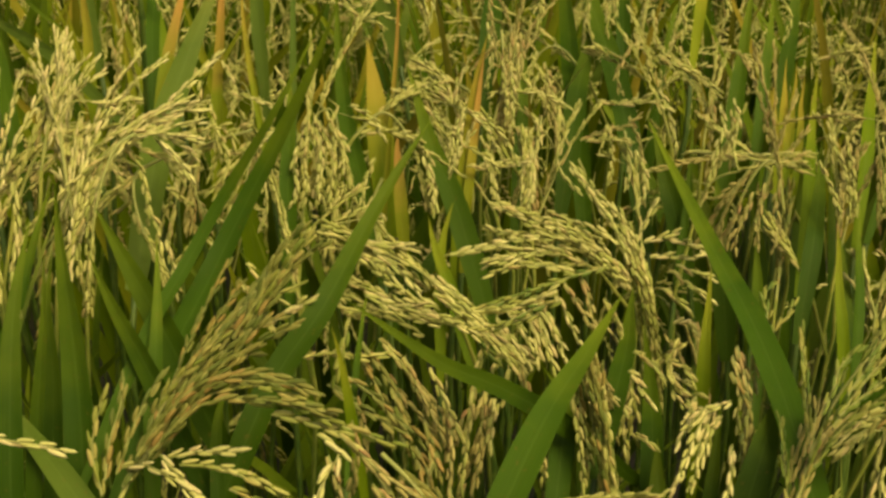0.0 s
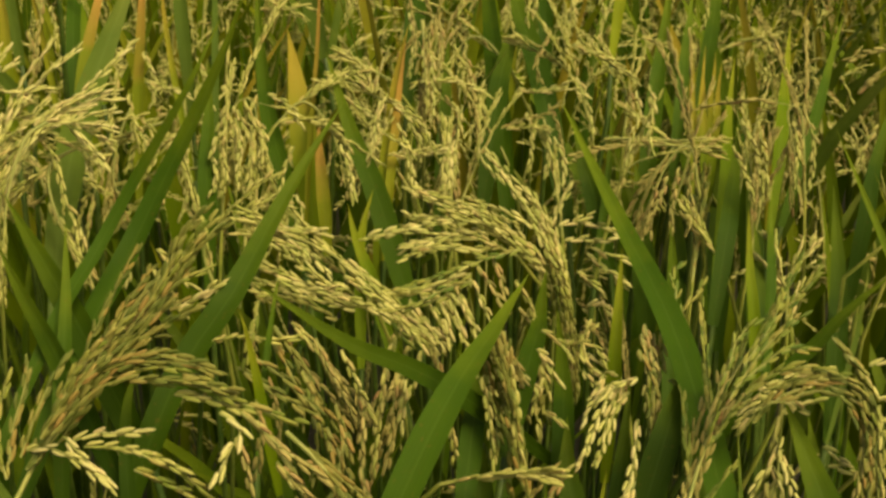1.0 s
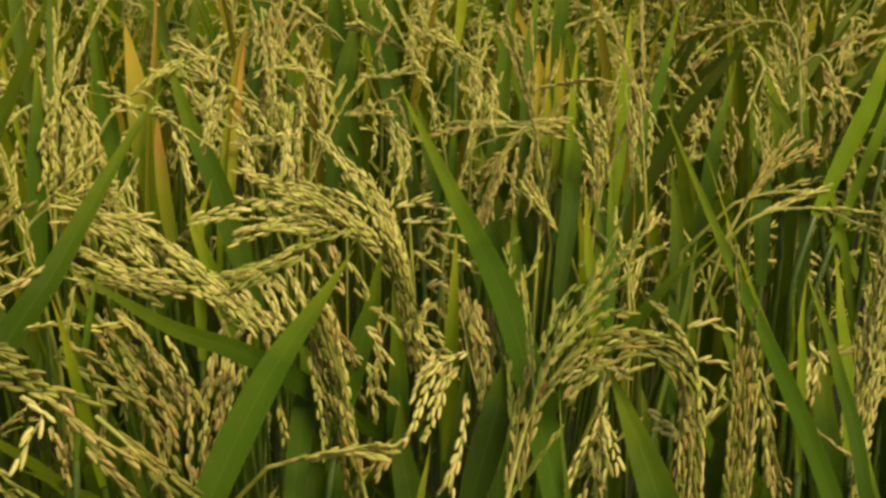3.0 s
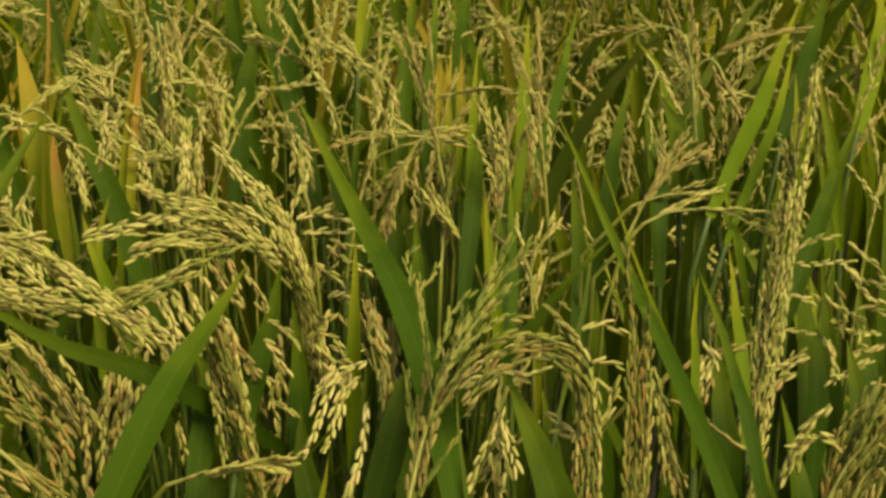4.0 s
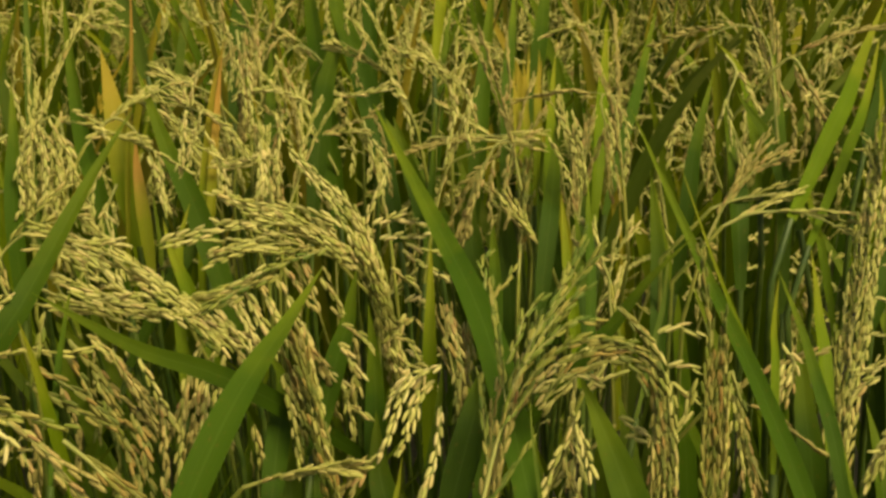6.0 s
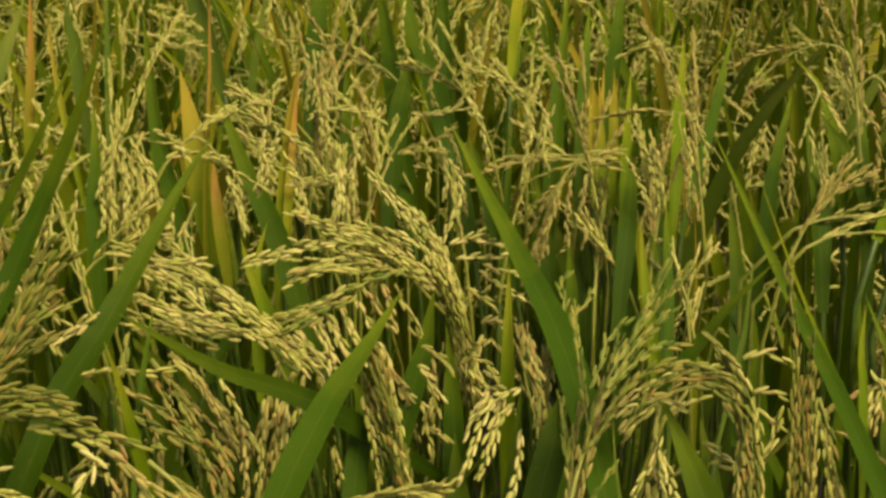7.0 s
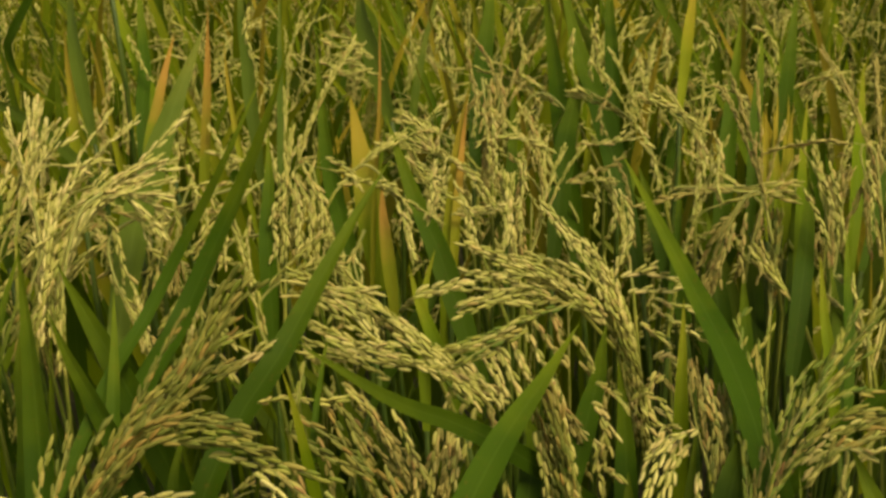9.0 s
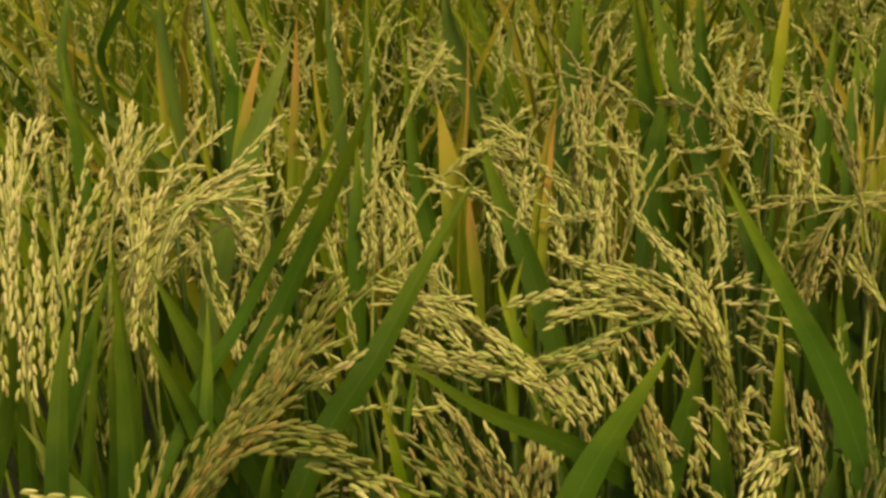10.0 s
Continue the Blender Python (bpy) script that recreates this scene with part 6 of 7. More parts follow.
grow_branch("green", 0.0061, (0.301, 0.463, 0.919), (0.305, 0.473, 0.929), (0.309, 0.483, 0.939), (0.313, 0.492, 0.949))
grow_branch("gold", 0.0061, (0.297, 0.455, 0.913), (0.303, 0.464, 0.923), (0.308, 0.474, 0.933), (0.313, 0.485, 0.944))
grow_branch("green", 0.0061, (0.300, 0.454, 0.916), (0.303, 0.462, 0.924), (0.309, 0.470, 0.932), (0.313, 0.478, 0.940))
grow_branch("gold", 0.0061, (0.305, 0.459, 0.919), (0.311, 0.468, 0.929), (0.317, 0.478, 0.939), (0.324, 0.487, 0.949))
grow_branch("green", 0.0061, (0.309, 0.464, 0.920), (0.314, 0.471, 0.928), (0.320, 0.479, 0.937), (0.326, 0.486, 0.946))
grow_branch("gold", 0.0061, (0.311, 0.483, 0.940), (0.317, 0.493, 0.950), (0.321, 0.502, 0.960), (0.327, 0.512, 0.970))
grow_branch("green", 0.0061, (0.312, 0.479, 0.939), (0.318, 0.490, 0.950), (0.324, 0.500, 0.961), (0.329, 0.510, 0.973))
grow_branch("gold", 0.0061, (0.312, 0.474, 0.938), (0.317, 0.484, 0.947), (0.322, 0.492, 0.957), (0.328, 0.501, 0.967))
grow_branch("green", 0.0061, (0.317, 0.479, 0.940), (0.321, 0.486, 0.948), (0.327, 0.494, 0.957), (0.331, 0.502, 0.965))
grow_branch("gold", 0.0061, (0.317, 0.479, 0.935), (0.324, 0.486, 0.945), (0.330, 0.494, 0.954), (0.335, 0.502, 0.964))
grow_branch("green", 0.0061, (0.323, 0.500, 0.958), (0.327, 0.509, 0.969), (0.332, 0.519, 0.979), (0.337, 0.528, 0.990))
grow_branch("gold", 0.0061, (0.326, 0.502, 0.963), (0.330, 0.508, 0.972), (0.333, 0.516, 0.979), (0.336, 0.522, 0.988))
grow_branch("green", 0.0061, (0.325, 0.497, 0.962), (0.331, 0.507, 0.972), (0.336, 0.515, 0.982), (0.342, 0.524, 0.994))
grow_branch("gold", 0.0061, (0.328, 0.497, 0.960), (0.332, 0.505, 0.970), (0.339, 0.513, 0.979), (0.345, 0.522, 0.987))
grow_branch("green", 0.0061, (0.332, 0.500, 0.961), (0.337, 0.508, 0.970), (0.343, 0.517, 0.979), (0.350, 0.525, 0.988))
grow_branch("gold", 0.0061, (0.336, 0.523, 0.985), (0.341, 0.533, 0.996), (0.347, 0.543, 1.007), (0.350, 0.553, 1.020))
grow_branch("green", 0.0061, (0.337, 0.521, 0.985), (0.343, 0.530, 0.997), (0.349, 0.541, 1.009), (0.354, 0.552, 1.022))
grow_branch("gold", 0.0061, (0.338, 0.518, 0.987), (0.342, 0.526, 0.996), (0.348, 0.534, 1.005), (0.353, 0.542, 1.014))
grow_branch("green", 0.0061, (0.341, 0.518, 0.984), (0.346, 0.526, 0.993), (0.351, 0.534, 1.002), (0.356, 0.542, 1.011))
grow_branch("gold", 0.0061, (0.344, 0.520, 0.983), (0.349, 0.528, 0.991), (0.354, 0.534, 1.001), (0.360, 0.542, 1.009))
grow_branch("green", 0.0061, (0.349, 0.540, 1.005), (0.352, 0.549, 1.016), (0.356, 0.558, 1.026), (0.365, 0.566, 1.037))
grow_branch("gold", 0.0061, (0.345, 0.532, 0.999), (0.352, 0.543, 1.012), (0.358, 0.553, 1.024), (0.365, 0.564, 1.037))
grow_branch("green", 0.0061, (0.346, 0.531, 1.002), (0.352, 0.542, 1.013), (0.358, 0.552, 1.025), (0.365, 0.561, 1.038))
grow_branch("gold", 0.0061, (0.354, 0.541, 1.010), (0.358, 0.548, 1.019), (0.364, 0.556, 1.029), (0.367, 0.564, 1.039))
grow_branch("green", 0.0061, (0.353, 0.536, 1.002), (0.360, 0.547, 1.014), (0.368, 0.558, 1.027), (0.373, 0.569, 1.040))
grow_branch("gold", 0.0061, (0.359, 0.557, 1.026), (0.365, 0.564, 1.034), (0.370, 0.571, 1.043), (0.374, 0.578, 1.051))
grow_branch("green", 0.0061, (0.359, 0.553, 1.024), (0.363, 0.561, 1.033), (0.368, 0.568, 1.042), (0.374, 0.575, 1.052))
grow_branch("gold", 0.0061, (0.359, 0.553, 1.026), (0.364, 0.560, 1.035), (0.368, 0.566, 1.044), (0.374, 0.574, 1.052))
grow_branch("green", 0.0061, (0.361, 0.553, 1.026), (0.366, 0.561, 1.034), (0.371, 0.569, 1.043), (0.374, 0.575, 1.052))
grow_branch("gold", 0.0061, (0.362, 0.556, 1.024), (0.367, 0.562, 1.033), (0.371, 0.570, 1.042), (0.377, 0.578, 1.051))
grow_branch("cream", 0.0058, (0.337, 0.462, 0.955), (0.337, 0.458, 0.950), (0.337, 0.455, 0.944), (0.336, 0.452, 0.939))
grow_branch("gold", 0.0058, (0.338, 0.454, 0.937), (0.343, 0.453, 0.941), (0.348, 0.452, 0.944), (0.353, 0.452, 0.947))
grow_branch("gold", 0.0058, (0.354, 0.450, 0.936), (0.357, 0.449, 0.936), (0.359, 0.447, 0.936), (0.362, 0.446, 0.937))
grow_branch("gold", 0.0058, (0.306, 0.457, 0.931), (0.312, 0.458, 0.939), (0.317, 0.460, 0.947), (0.323, 0.459, 0.951))
grow_branch("gold", 0.0058, (0.348, 0.477, 0.997), (0.353, 0.474, 0.993), (0.358, 0.470, 0.989), (0.362, 0.465, 0.983))
grow_branch("gold", 0.0058, (0.322, 0.480, 0.992), (0.328, 0.480, 0.996), (0.334, 0.479, 0.999), (0.341, 0.477, 1.000))
grow_branch("cream", 0.0058, (0.348, 0.472, 0.986), (0.351, 0.468, 0.980), (0.354, 0.465, 0.976), (0.360, 0.461, 0.972))
grow_branch("gold", 0.0058, (0.336, 0.470, 0.975), (0.339, 0.467, 0.970), (0.342, 0.465, 0.970), (0.344, 0.462, 0.966))
grow_branch("olive", 0.0058, (0.341, 0.471, 0.980), (0.343, 0.467, 0.973), (0.343, 0.463, 0.966), (0.341, 0.459, 0.959))
grow_branch("gold", 0.0058, (0.351, 0.464, 0.968), (0.355, 0.463, 0.969), (0.359, 0.461, 0.968), (0.362, 0.458, 0.966))
grow_branch("olive", 0.0061, (0.267, 0.326, 0.962), (0.269, 0.331, 0.978), (0.274, 0.334, 0.989), (0.280, 0.337, 1.001))
grow_branch("green", 0.0061, (0.271, 0.325, 0.962), (0.273, 0.329, 0.976), (0.278, 0.332, 0.988), (0.284, 0.334, 0.997))
grow_branch("olive", 0.0061, (0.275, 0.324, 0.962), (0.277, 0.328, 0.974), (0.282, 0.330, 0.984), (0.287, 0.332, 0.994))
grow_branch("gold", 0.0061, (0.279, 0.324, 0.962), (0.281, 0.326, 0.972), (0.285, 0.328, 0.980), (0.289, 0.328, 0.986))
grow_branch("olive", 0.0061, (0.264, 0.327, 0.964), (0.268, 0.333, 0.982), (0.272, 0.335, 0.991), (0.278, 0.335, 0.997))
grow_branch("green", 0.0061, (0.273, 0.326, 0.966), (0.280, 0.330, 0.982), (0.285, 0.333, 0.991), (0.289, 0.335, 1.001))
grow_branch("gold", 0.0061, (0.269, 0.327, 0.966), (0.276, 0.331, 0.982), (0.281, 0.333, 0.991), (0.286, 0.334, 0.998))
grow_branch("olive", 0.0061, (0.277, 0.325, 0.966), (0.282, 0.328, 0.978), (0.286, 0.331, 0.988), (0.291, 0.332, 0.995))
grow_branch("green", 0.0061, (0.280, 0.323, 0.962), (0.284, 0.325, 0.970), (0.287, 0.326, 0.977), (0.292, 0.326, 0.983))
grow_branch("cream", 0.0061, (0.269, 0.340, 0.997), (0.265, 0.339, 0.994), (0.260, 0.337, 0.991), (0.255, 0.335, 0.985))
grow_branch("cream", 0.0061, (0.256, 0.337, 0.984), (0.253, 0.335, 0.980), (0.251, 0.333, 0.977), (0.249, 0.331, 0.974))
grow_branch("gold", 0.0061, (0.263, 0.337, 0.986), (0.259, 0.336, 0.984), (0.257, 0.334, 0.982), (0.256, 0.332, 0.979))
grow_branch("gold", 0.0061, (0.265, 0.337, 0.987), (0.267, 0.335, 0.986), (0.268, 0.333, 0.985), (0.269, 0.331, 0.984))
grow_branch("gold", 0.0060, (0.252, 0.404, 0.983), (0.249, 0.401, 0.979), (0.246, 0.398, 0.973), (0.243, 0.396, 0.967))
grow_branch("cream", 0.0060, (0.249, 0.404, 0.983), (0.247, 0.401, 0.978), (0.245, 0.399, 0.973), (0.243, 0.396, 0.969))
grow_branch("brown", 0.0060, (0.252, 0.403, 0.980), (0.251, 0.400, 0.976), (0.249, 0.398, 0.973), (0.247, 0.396, 0.970))
grow_leaf("dark", 0.0144, (0.293, 0.391, 0.915), (0.294, 0.402, 0.928), (0.295, 0.412, 0.938), (0.295, 0.423, 0.951))
grow_leaf("dark", 0.0124, (0.329, 0.410, 0.938), (0.330, 0.420, 0.949), (0.331, 0.429, 0.958), (0.332, 0.439, 0.967))
grow_branch("gold", 0.0063, (-0.085, 0.480, 1.012), (-0.081, 0.475, 1.008), (-0.076, 0.471, 1.002), (-0.071, 0.466, 0.997))
grow_branch("gold", 0.0063, (-0.083, 0.482, 1.019), (-0.077, 0.478, 1.014), (-0.071, 0.473, 1.009), (-0.066, 0.470, 1.006))
grow_branch("brown", 0.0063, (-0.016, 0.460, 0.987), (-0.010, 0.453, 0.975), (-0.004, 0.446, 0.966), (0.002, 0.439, 0.956))
grow_branch("gold", 0.0063, (-0.005, 0.457, 0.983), (-0.000, 0.451, 0.973), (0.004, 0.445, 0.966), (0.008, 0.441, 0.960))
grow_branch("gold", 0.0063, (0.013, 0.451, 0.975), (0.011, 0.445, 0.963), (0.009, 0.438, 0.951), (0.007, 0.431, 0.939))
grow_branch("brown", 0.0063, (0.018, 0.451, 0.975), (0.017, 0.446, 0.967), (0.016, 0.442, 0.962), (0.015, 0.437, 0.954))
grow_branch("cream", 0.0063, (0.022, 0.449, 0.973), (0.021, 0.445, 0.967), (0.020, 0.441, 0.962), (0.019, 0.437, 0.956))
grow_branch("brown", 0.0063, (0.001, 0.449, 0.966), (0.002, 0.443, 0.956), (0.003, 0.437, 0.947), (0.003, 0.432, 0.939))
grow_branch("gold", 0.0063, (-0.007, 0.446, 0.958), (-0.005, 0.442, 0.952), (-0.005, 0.438, 0.948), (-0.005, 0.434, 0.943))
grow_branch("cream", 0.0063, (-0.029, 0.479, 1.026), (-0.022, 0.475, 1.023), (-0.015, 0.471, 1.018), (-0.009, 0.466, 1.013))
grow_branch("cream", 0.0063, (-0.009, 0.467, 1.004), (-0.001, 0.464, 1.003), (0.007, 0.460, 1.001), (0.014, 0.457, 0.998))
grow_branch("gold", 0.0063, (-0.004, 0.469, 1.011), (0.007, 0.464, 1.005), (0.018, 0.458, 0.998), (0.027, 0.451, 0.990))
grow_branch("green", 0.0063, (0.039, 0.462, 1.005), (0.031, 0.460, 1.003), (0.023, 0.459, 1.001), (0.014, 0.458, 1.000))
grow_branch("unripe", 0.0063, (0.049, 0.463, 1.011), (0.041, 0.462, 1.009), (0.032, 0.460, 1.006), (0.025, 0.457, 1.003))
grow_branch("cream", 0.0063, (0.076, 0.449, 0.986), (0.079, 0.446, 0.984), (0.082, 0.442, 0.979), (0.086, 0.438, 0.976))
grow_branch("gold", 0.0063, (0.078, 0.452, 0.993), (0.082, 0.449, 0.992), (0.086, 0.446, 0.990), (0.090, 0.442, 0.986))
grow_branch("gold", 0.0063, (0.079, 0.438, 0.963), (0.081, 0.436, 0.963), (0.083, 0.434, 0.962), (0.085, 0.432, 0.960))
grow_branch("olive", 0.0063, (0.057, 0.447, 0.996), (0.060, 0.438, 0.980), (0.062, 0.429, 0.964), (0.064, 0.420, 0.948))
grow_branch("gold", 0.0063, (0.062, 0.447, 0.996), (0.065, 0.438, 0.980), (0.067, 0.429, 0.964), (0.067, 0.420, 0.948))
grow_branch("olive", 0.0063, (0.054, 0.444, 0.987), (0.056, 0.436, 0.973), (0.058, 0.430, 0.964), (0.059, 0.424, 0.954))
grow_branch("brown", 0.0063, (0.059, 0.449, 1.000), (0.063, 0.440, 0.984), (0.065, 0.431, 0.968), (0.066, 0.422, 0.952))
grow_branch("gold", 0.0063, (0.053, 0.440, 0.979), (0.055, 0.433, 0.967), (0.056, 0.427, 0.957), (0.057, 0.420, 0.946))
grow_branch("cream", 0.0061, (-0.075, 0.656, 1.025), (-0.078, 0.649, 1.012), (-0.074, 0.642, 0.998), (-0.078, 0.634, 0.985))
grow_branch("cream", 0.0061, (-0.069, 0.657, 1.028), (-0.067, 0.649, 1.015), (-0.068, 0.641, 1.001), (-0.066, 0.633, 0.988))
grow_branch("gold", 0.0061, (-0.064, 0.656, 1.021), (-0.059, 0.648, 1.009), (-0.061, 0.641, 0.995), (-0.059, 0.634, 0.984))
grow_branch("cream", 0.0061, (-0.058, 0.653, 1.022), (-0.053, 0.648, 1.015), (-0.054, 0.642, 1.007), (-0.055, 0.638, 0.999))
grow_branch("gold", 0.0061, (-0.053, 0.652, 1.000), (-0.051, 0.648, 0.994), (-0.049, 0.643, 0.987), (-0.047, 0.638, 0.979))
grow_branch("cream", 0.0061, (-0.010, 0.621, 1.017), (-0.007, 0.616, 1.010), (-0.005, 0.611, 1.003), (-0.003, 0.605, 0.994))
grow_branch("gold", 0.0061, (0.008, 0.623, 1.025), (0.015, 0.619, 1.022), (0.023, 0.615, 1.018), (0.028, 0.610, 1.013))
grow_branch("cream", 0.0061, (0.012, 0.628, 1.038), (0.009, 0.623, 1.031), (0.008, 0.618, 1.022), (0.005, 0.613, 1.013))
grow_branch("gold", 0.0061, (0.020, 0.622, 1.028), (0.024, 0.617, 1.020), (0.026, 0.611, 1.011), (0.026, 0.606, 1.002))
grow_branch("cream", 0.0061, (0.048, 0.617, 1.022), (0.047, 0.611, 1.014), (0.046, 0.606, 1.005), (0.045, 0.601, 0.997))
grow_branch("cream", 0.0061, (0.066, 0.611, 1.015), (0.077, 0.603, 1.002), (0.088, 0.594, 0.989), (0.099, 0.585, 0.976))
grow_branch("gold", 0.0061, (0.054, 0.603, 0.993), (0.064, 0.599, 0.991), (0.072, 0.595, 0.986), (0.082, 0.590, 0.982))
grow_branch("cream", 0.0061, (0.025, 0.608, 0.995), (0.036, 0.603, 0.992), (0.050, 0.598, 0.989), (0.065, 0.593, 0.984))
grow_branch("gold", 0.0061, (-0.125, 0.650, 0.990), (-0.119, 0.647, 0.989), (-0.113, 0.643, 0.987), (-0.107, 0.640, 0.984))
grow_branch("cream", 0.0061, (-0.118, 0.649, 0.980), (-0.112, 0.647, 0.980), (-0.106, 0.644, 0.980), (-0.100, 0.641, 0.979))
grow_branch("cream", 0.0061, (-0.095, 0.654, 1.004), (-0.098, 0.648, 0.993), (-0.097, 0.642, 0.983), (-0.099, 0.636, 0.971))
grow_branch("gold", 0.0061, (-0.120, 0.638, 1.026), (-0.116, 0.633, 1.020), (-0.114, 0.628, 1.012), (-0.116, 0.623, 1.004))
grow_branch("cream", 0.0061, (-0.034, 0.613, 0.992), (-0.031, 0.608, 0.985), (-0.033, 0.603, 0.977), (-0.031, 0.598, 0.970))
grow_branch("gold", 0.0062, (0.036, 0.733, 1.038), (0.037, 0.726, 1.028), (0.038, 0.720, 1.017), (0.038, 0.713, 1.006))
grow_branch("cream", 0.0062, (0.041, 0.731, 1.035), (0.042, 0.724, 1.025), (0.042, 0.718, 1.014), (0.041, 0.711, 1.002))
grow_branch("gold", 0.0062, (0.085, 0.708, 0.995), (0.095, 0.706, 0.997), (0.103, 0.703, 0.998), (0.111, 0.701, 0.997))
grow_branch("cream", 0.0062, (0.092, 0.717, 1.017), (0.102, 0.714, 1.017), (0.111, 0.712, 1.019), (0.120, 0.710, 1.022))
grow_branch("gold", 0.0062, (0.098, 0.710, 1.005), (0.100, 0.704, 0.994), (0.100, 0.698, 0.984), (0.098, 0.692, 0.975))
grow_branch("cream", 0.0062, (0.108, 0.708, 1.002), (0.110, 0.701, 0.992), (0.110, 0.695, 0.981), (0.108, 0.690, 0.972))
grow_branch("cream", 0.0062, (-0.135, 0.751, 1.033), (-0.130, 0.744, 1.025), (-0.127, 0.739, 1.016), (-0.129, 0.732, 1.004))
grow_branch("cream", 0.0062, (-0.102, 0.745, 1.031), (-0.097, 0.739, 1.022), (-0.095, 0.734, 1.013), (-0.092, 0.728, 1.004))
grow_branch("gold", 0.0062, (-0.008, 0.732, 1.025), (0.000, 0.728, 1.023), (0.005, 0.724, 1.019), (0.012, 0.720, 1.014))
# added filler blades: their dark green stands in for shade in the gaps
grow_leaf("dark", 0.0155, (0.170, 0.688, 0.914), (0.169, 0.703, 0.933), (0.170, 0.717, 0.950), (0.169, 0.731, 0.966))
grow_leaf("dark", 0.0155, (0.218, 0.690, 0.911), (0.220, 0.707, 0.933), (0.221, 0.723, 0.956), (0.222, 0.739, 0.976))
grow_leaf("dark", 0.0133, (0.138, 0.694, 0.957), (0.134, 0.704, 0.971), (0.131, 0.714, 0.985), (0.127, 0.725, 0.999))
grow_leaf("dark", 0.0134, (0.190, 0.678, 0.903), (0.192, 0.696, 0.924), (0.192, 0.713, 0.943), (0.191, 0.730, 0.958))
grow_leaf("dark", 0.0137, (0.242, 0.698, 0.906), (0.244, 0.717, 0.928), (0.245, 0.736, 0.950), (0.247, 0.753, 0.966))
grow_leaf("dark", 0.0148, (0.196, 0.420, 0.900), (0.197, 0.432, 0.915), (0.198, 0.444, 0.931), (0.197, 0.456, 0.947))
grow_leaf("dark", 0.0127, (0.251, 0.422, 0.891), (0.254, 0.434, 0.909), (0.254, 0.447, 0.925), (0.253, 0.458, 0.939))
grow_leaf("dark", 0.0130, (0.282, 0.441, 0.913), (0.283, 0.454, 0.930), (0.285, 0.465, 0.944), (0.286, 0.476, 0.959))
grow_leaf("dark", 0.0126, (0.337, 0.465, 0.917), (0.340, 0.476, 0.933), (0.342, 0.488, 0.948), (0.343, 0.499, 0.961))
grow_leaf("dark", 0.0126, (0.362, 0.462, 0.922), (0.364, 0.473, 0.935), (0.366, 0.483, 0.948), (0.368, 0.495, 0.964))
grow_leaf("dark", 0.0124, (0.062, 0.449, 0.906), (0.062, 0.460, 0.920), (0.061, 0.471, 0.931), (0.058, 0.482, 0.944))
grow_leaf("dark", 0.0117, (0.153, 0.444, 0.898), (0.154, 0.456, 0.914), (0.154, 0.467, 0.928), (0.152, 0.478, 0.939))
grow_branch("gold", 0.0066, (-0.054, 0.429, 1.003), (-0.044, 0.446, 0.996), (-0.034, 0.453, 0.990), (-0.023, 0.455, 0.990))
grow_branch("olive", 0.0066, (-0.010, 0.428, 0.958), (-0.008, 0.421, 0.952), (-0.008, 0.418, 0.943), (-0.006, 0.419, 0.930))
grow_branch("brown", 0.0066, (-0.017, 0.389, 0.973), (-0.010, 0.399, 0.959), (-0.005, 0.409, 0.941), (-0.003, 0.410, 0.932))
grow_branch("green", 0.0072, (-0.070, 0.360, 0.996), (-0.059, 0.360, 0.990), (-0.053, 0.360, 0.984), (-0.043, 0.360, 0.974))
grow_branch("green", 0.0072, (-0.073, 0.360, 0.990), (-0.064, 0.360, 0.985), (-0.056, 0.360, 0.980), (-0.048, 0.360, 0.971))
grow_branch("brown", 0.0066, (-0.031, 0.370, 1.011), (-0.030, 0.370, 1.000), (-0.031, 0.370, 0.989), (-0.033, 0.370, 0.980))
grow_branch("brown", 0.0070, (-0.024, 0.360, 0.992), (-0.015, 0.360, 0.980), (-0.009, 0.360, 0.970), (-0.005, 0.360, 0.961))
grow_branch("gold", 0.0066, (0.040, 0.430, 0.963), (0.041, 0.430, 0.950), (0.043, 0.430, 0.935), (0.044, 0.430, 0.919))
grow_branch("brown", 0.0066, (0.084, 0.420, 0.950), (0.078, 0.420, 0.941), (0.071, 0.420, 0.931), (0.068, 0.420, 0.922))
grow_branch("gold", 0.0066, (0.081, 0.470, 0.967), (0.084, 0.470, 0.955), (0.082, 0.470, 0.944), (0.087, 0.470, 0.937))
grow_branch("gold", 0.0066, (0.072, 0.500, 0.994), (0.079, 0.500, 0.980), (0.080, 0.500, 0.968), (0.079, 0.500, 0.957))
grow_branch("brown", 0.0066, (0.061, 0.460, 0.984), (0.069, 0.460, 0.973), (0.072, 0.460, 0.959), (0.074, 0.460, 0.945))
grow_branch("gold", 0.0066, (0.057, 0.450, 0.984), (0.063, 0.450, 0.970), (0.066, 0.450, 0.954), (0.071, 0.450, 0.937))
grow_branch("olive", 0.0066, (0.053, 0.440, 0.992), (0.058, 0.440, 0.968), (0.063, 0.440, 0.944), (0.067, 0.440, 0.912))
grow_branch("gold", 0.0066, (0.064, 0.420, 0.969), (0.067, 0.420, 0.956), (0.070, 0.420, 0.940), (0.070, 0.420, 0.923))
grow_branch("gold", 0.0066, (0.025, 0.470, 0.986), (0.033, 0.470, 0.977), (0.035, 0.470, 0.969), (0.036, 0.470, 0.962))
grow_branch("green", 0.0066, (-0.021, 0.447, 0.979), (-0.017, 0.440, 0.970), (-0.014, 0.438, 0.960), (-0.011, 0.435, 0.951))
grow_branch("brown", 0.0066, (0.003, 0.440, 0.920), (0.007, 0.440, 0.931), (0.009, 0.440, 0.941), (0.015, 0.440, 0.960))
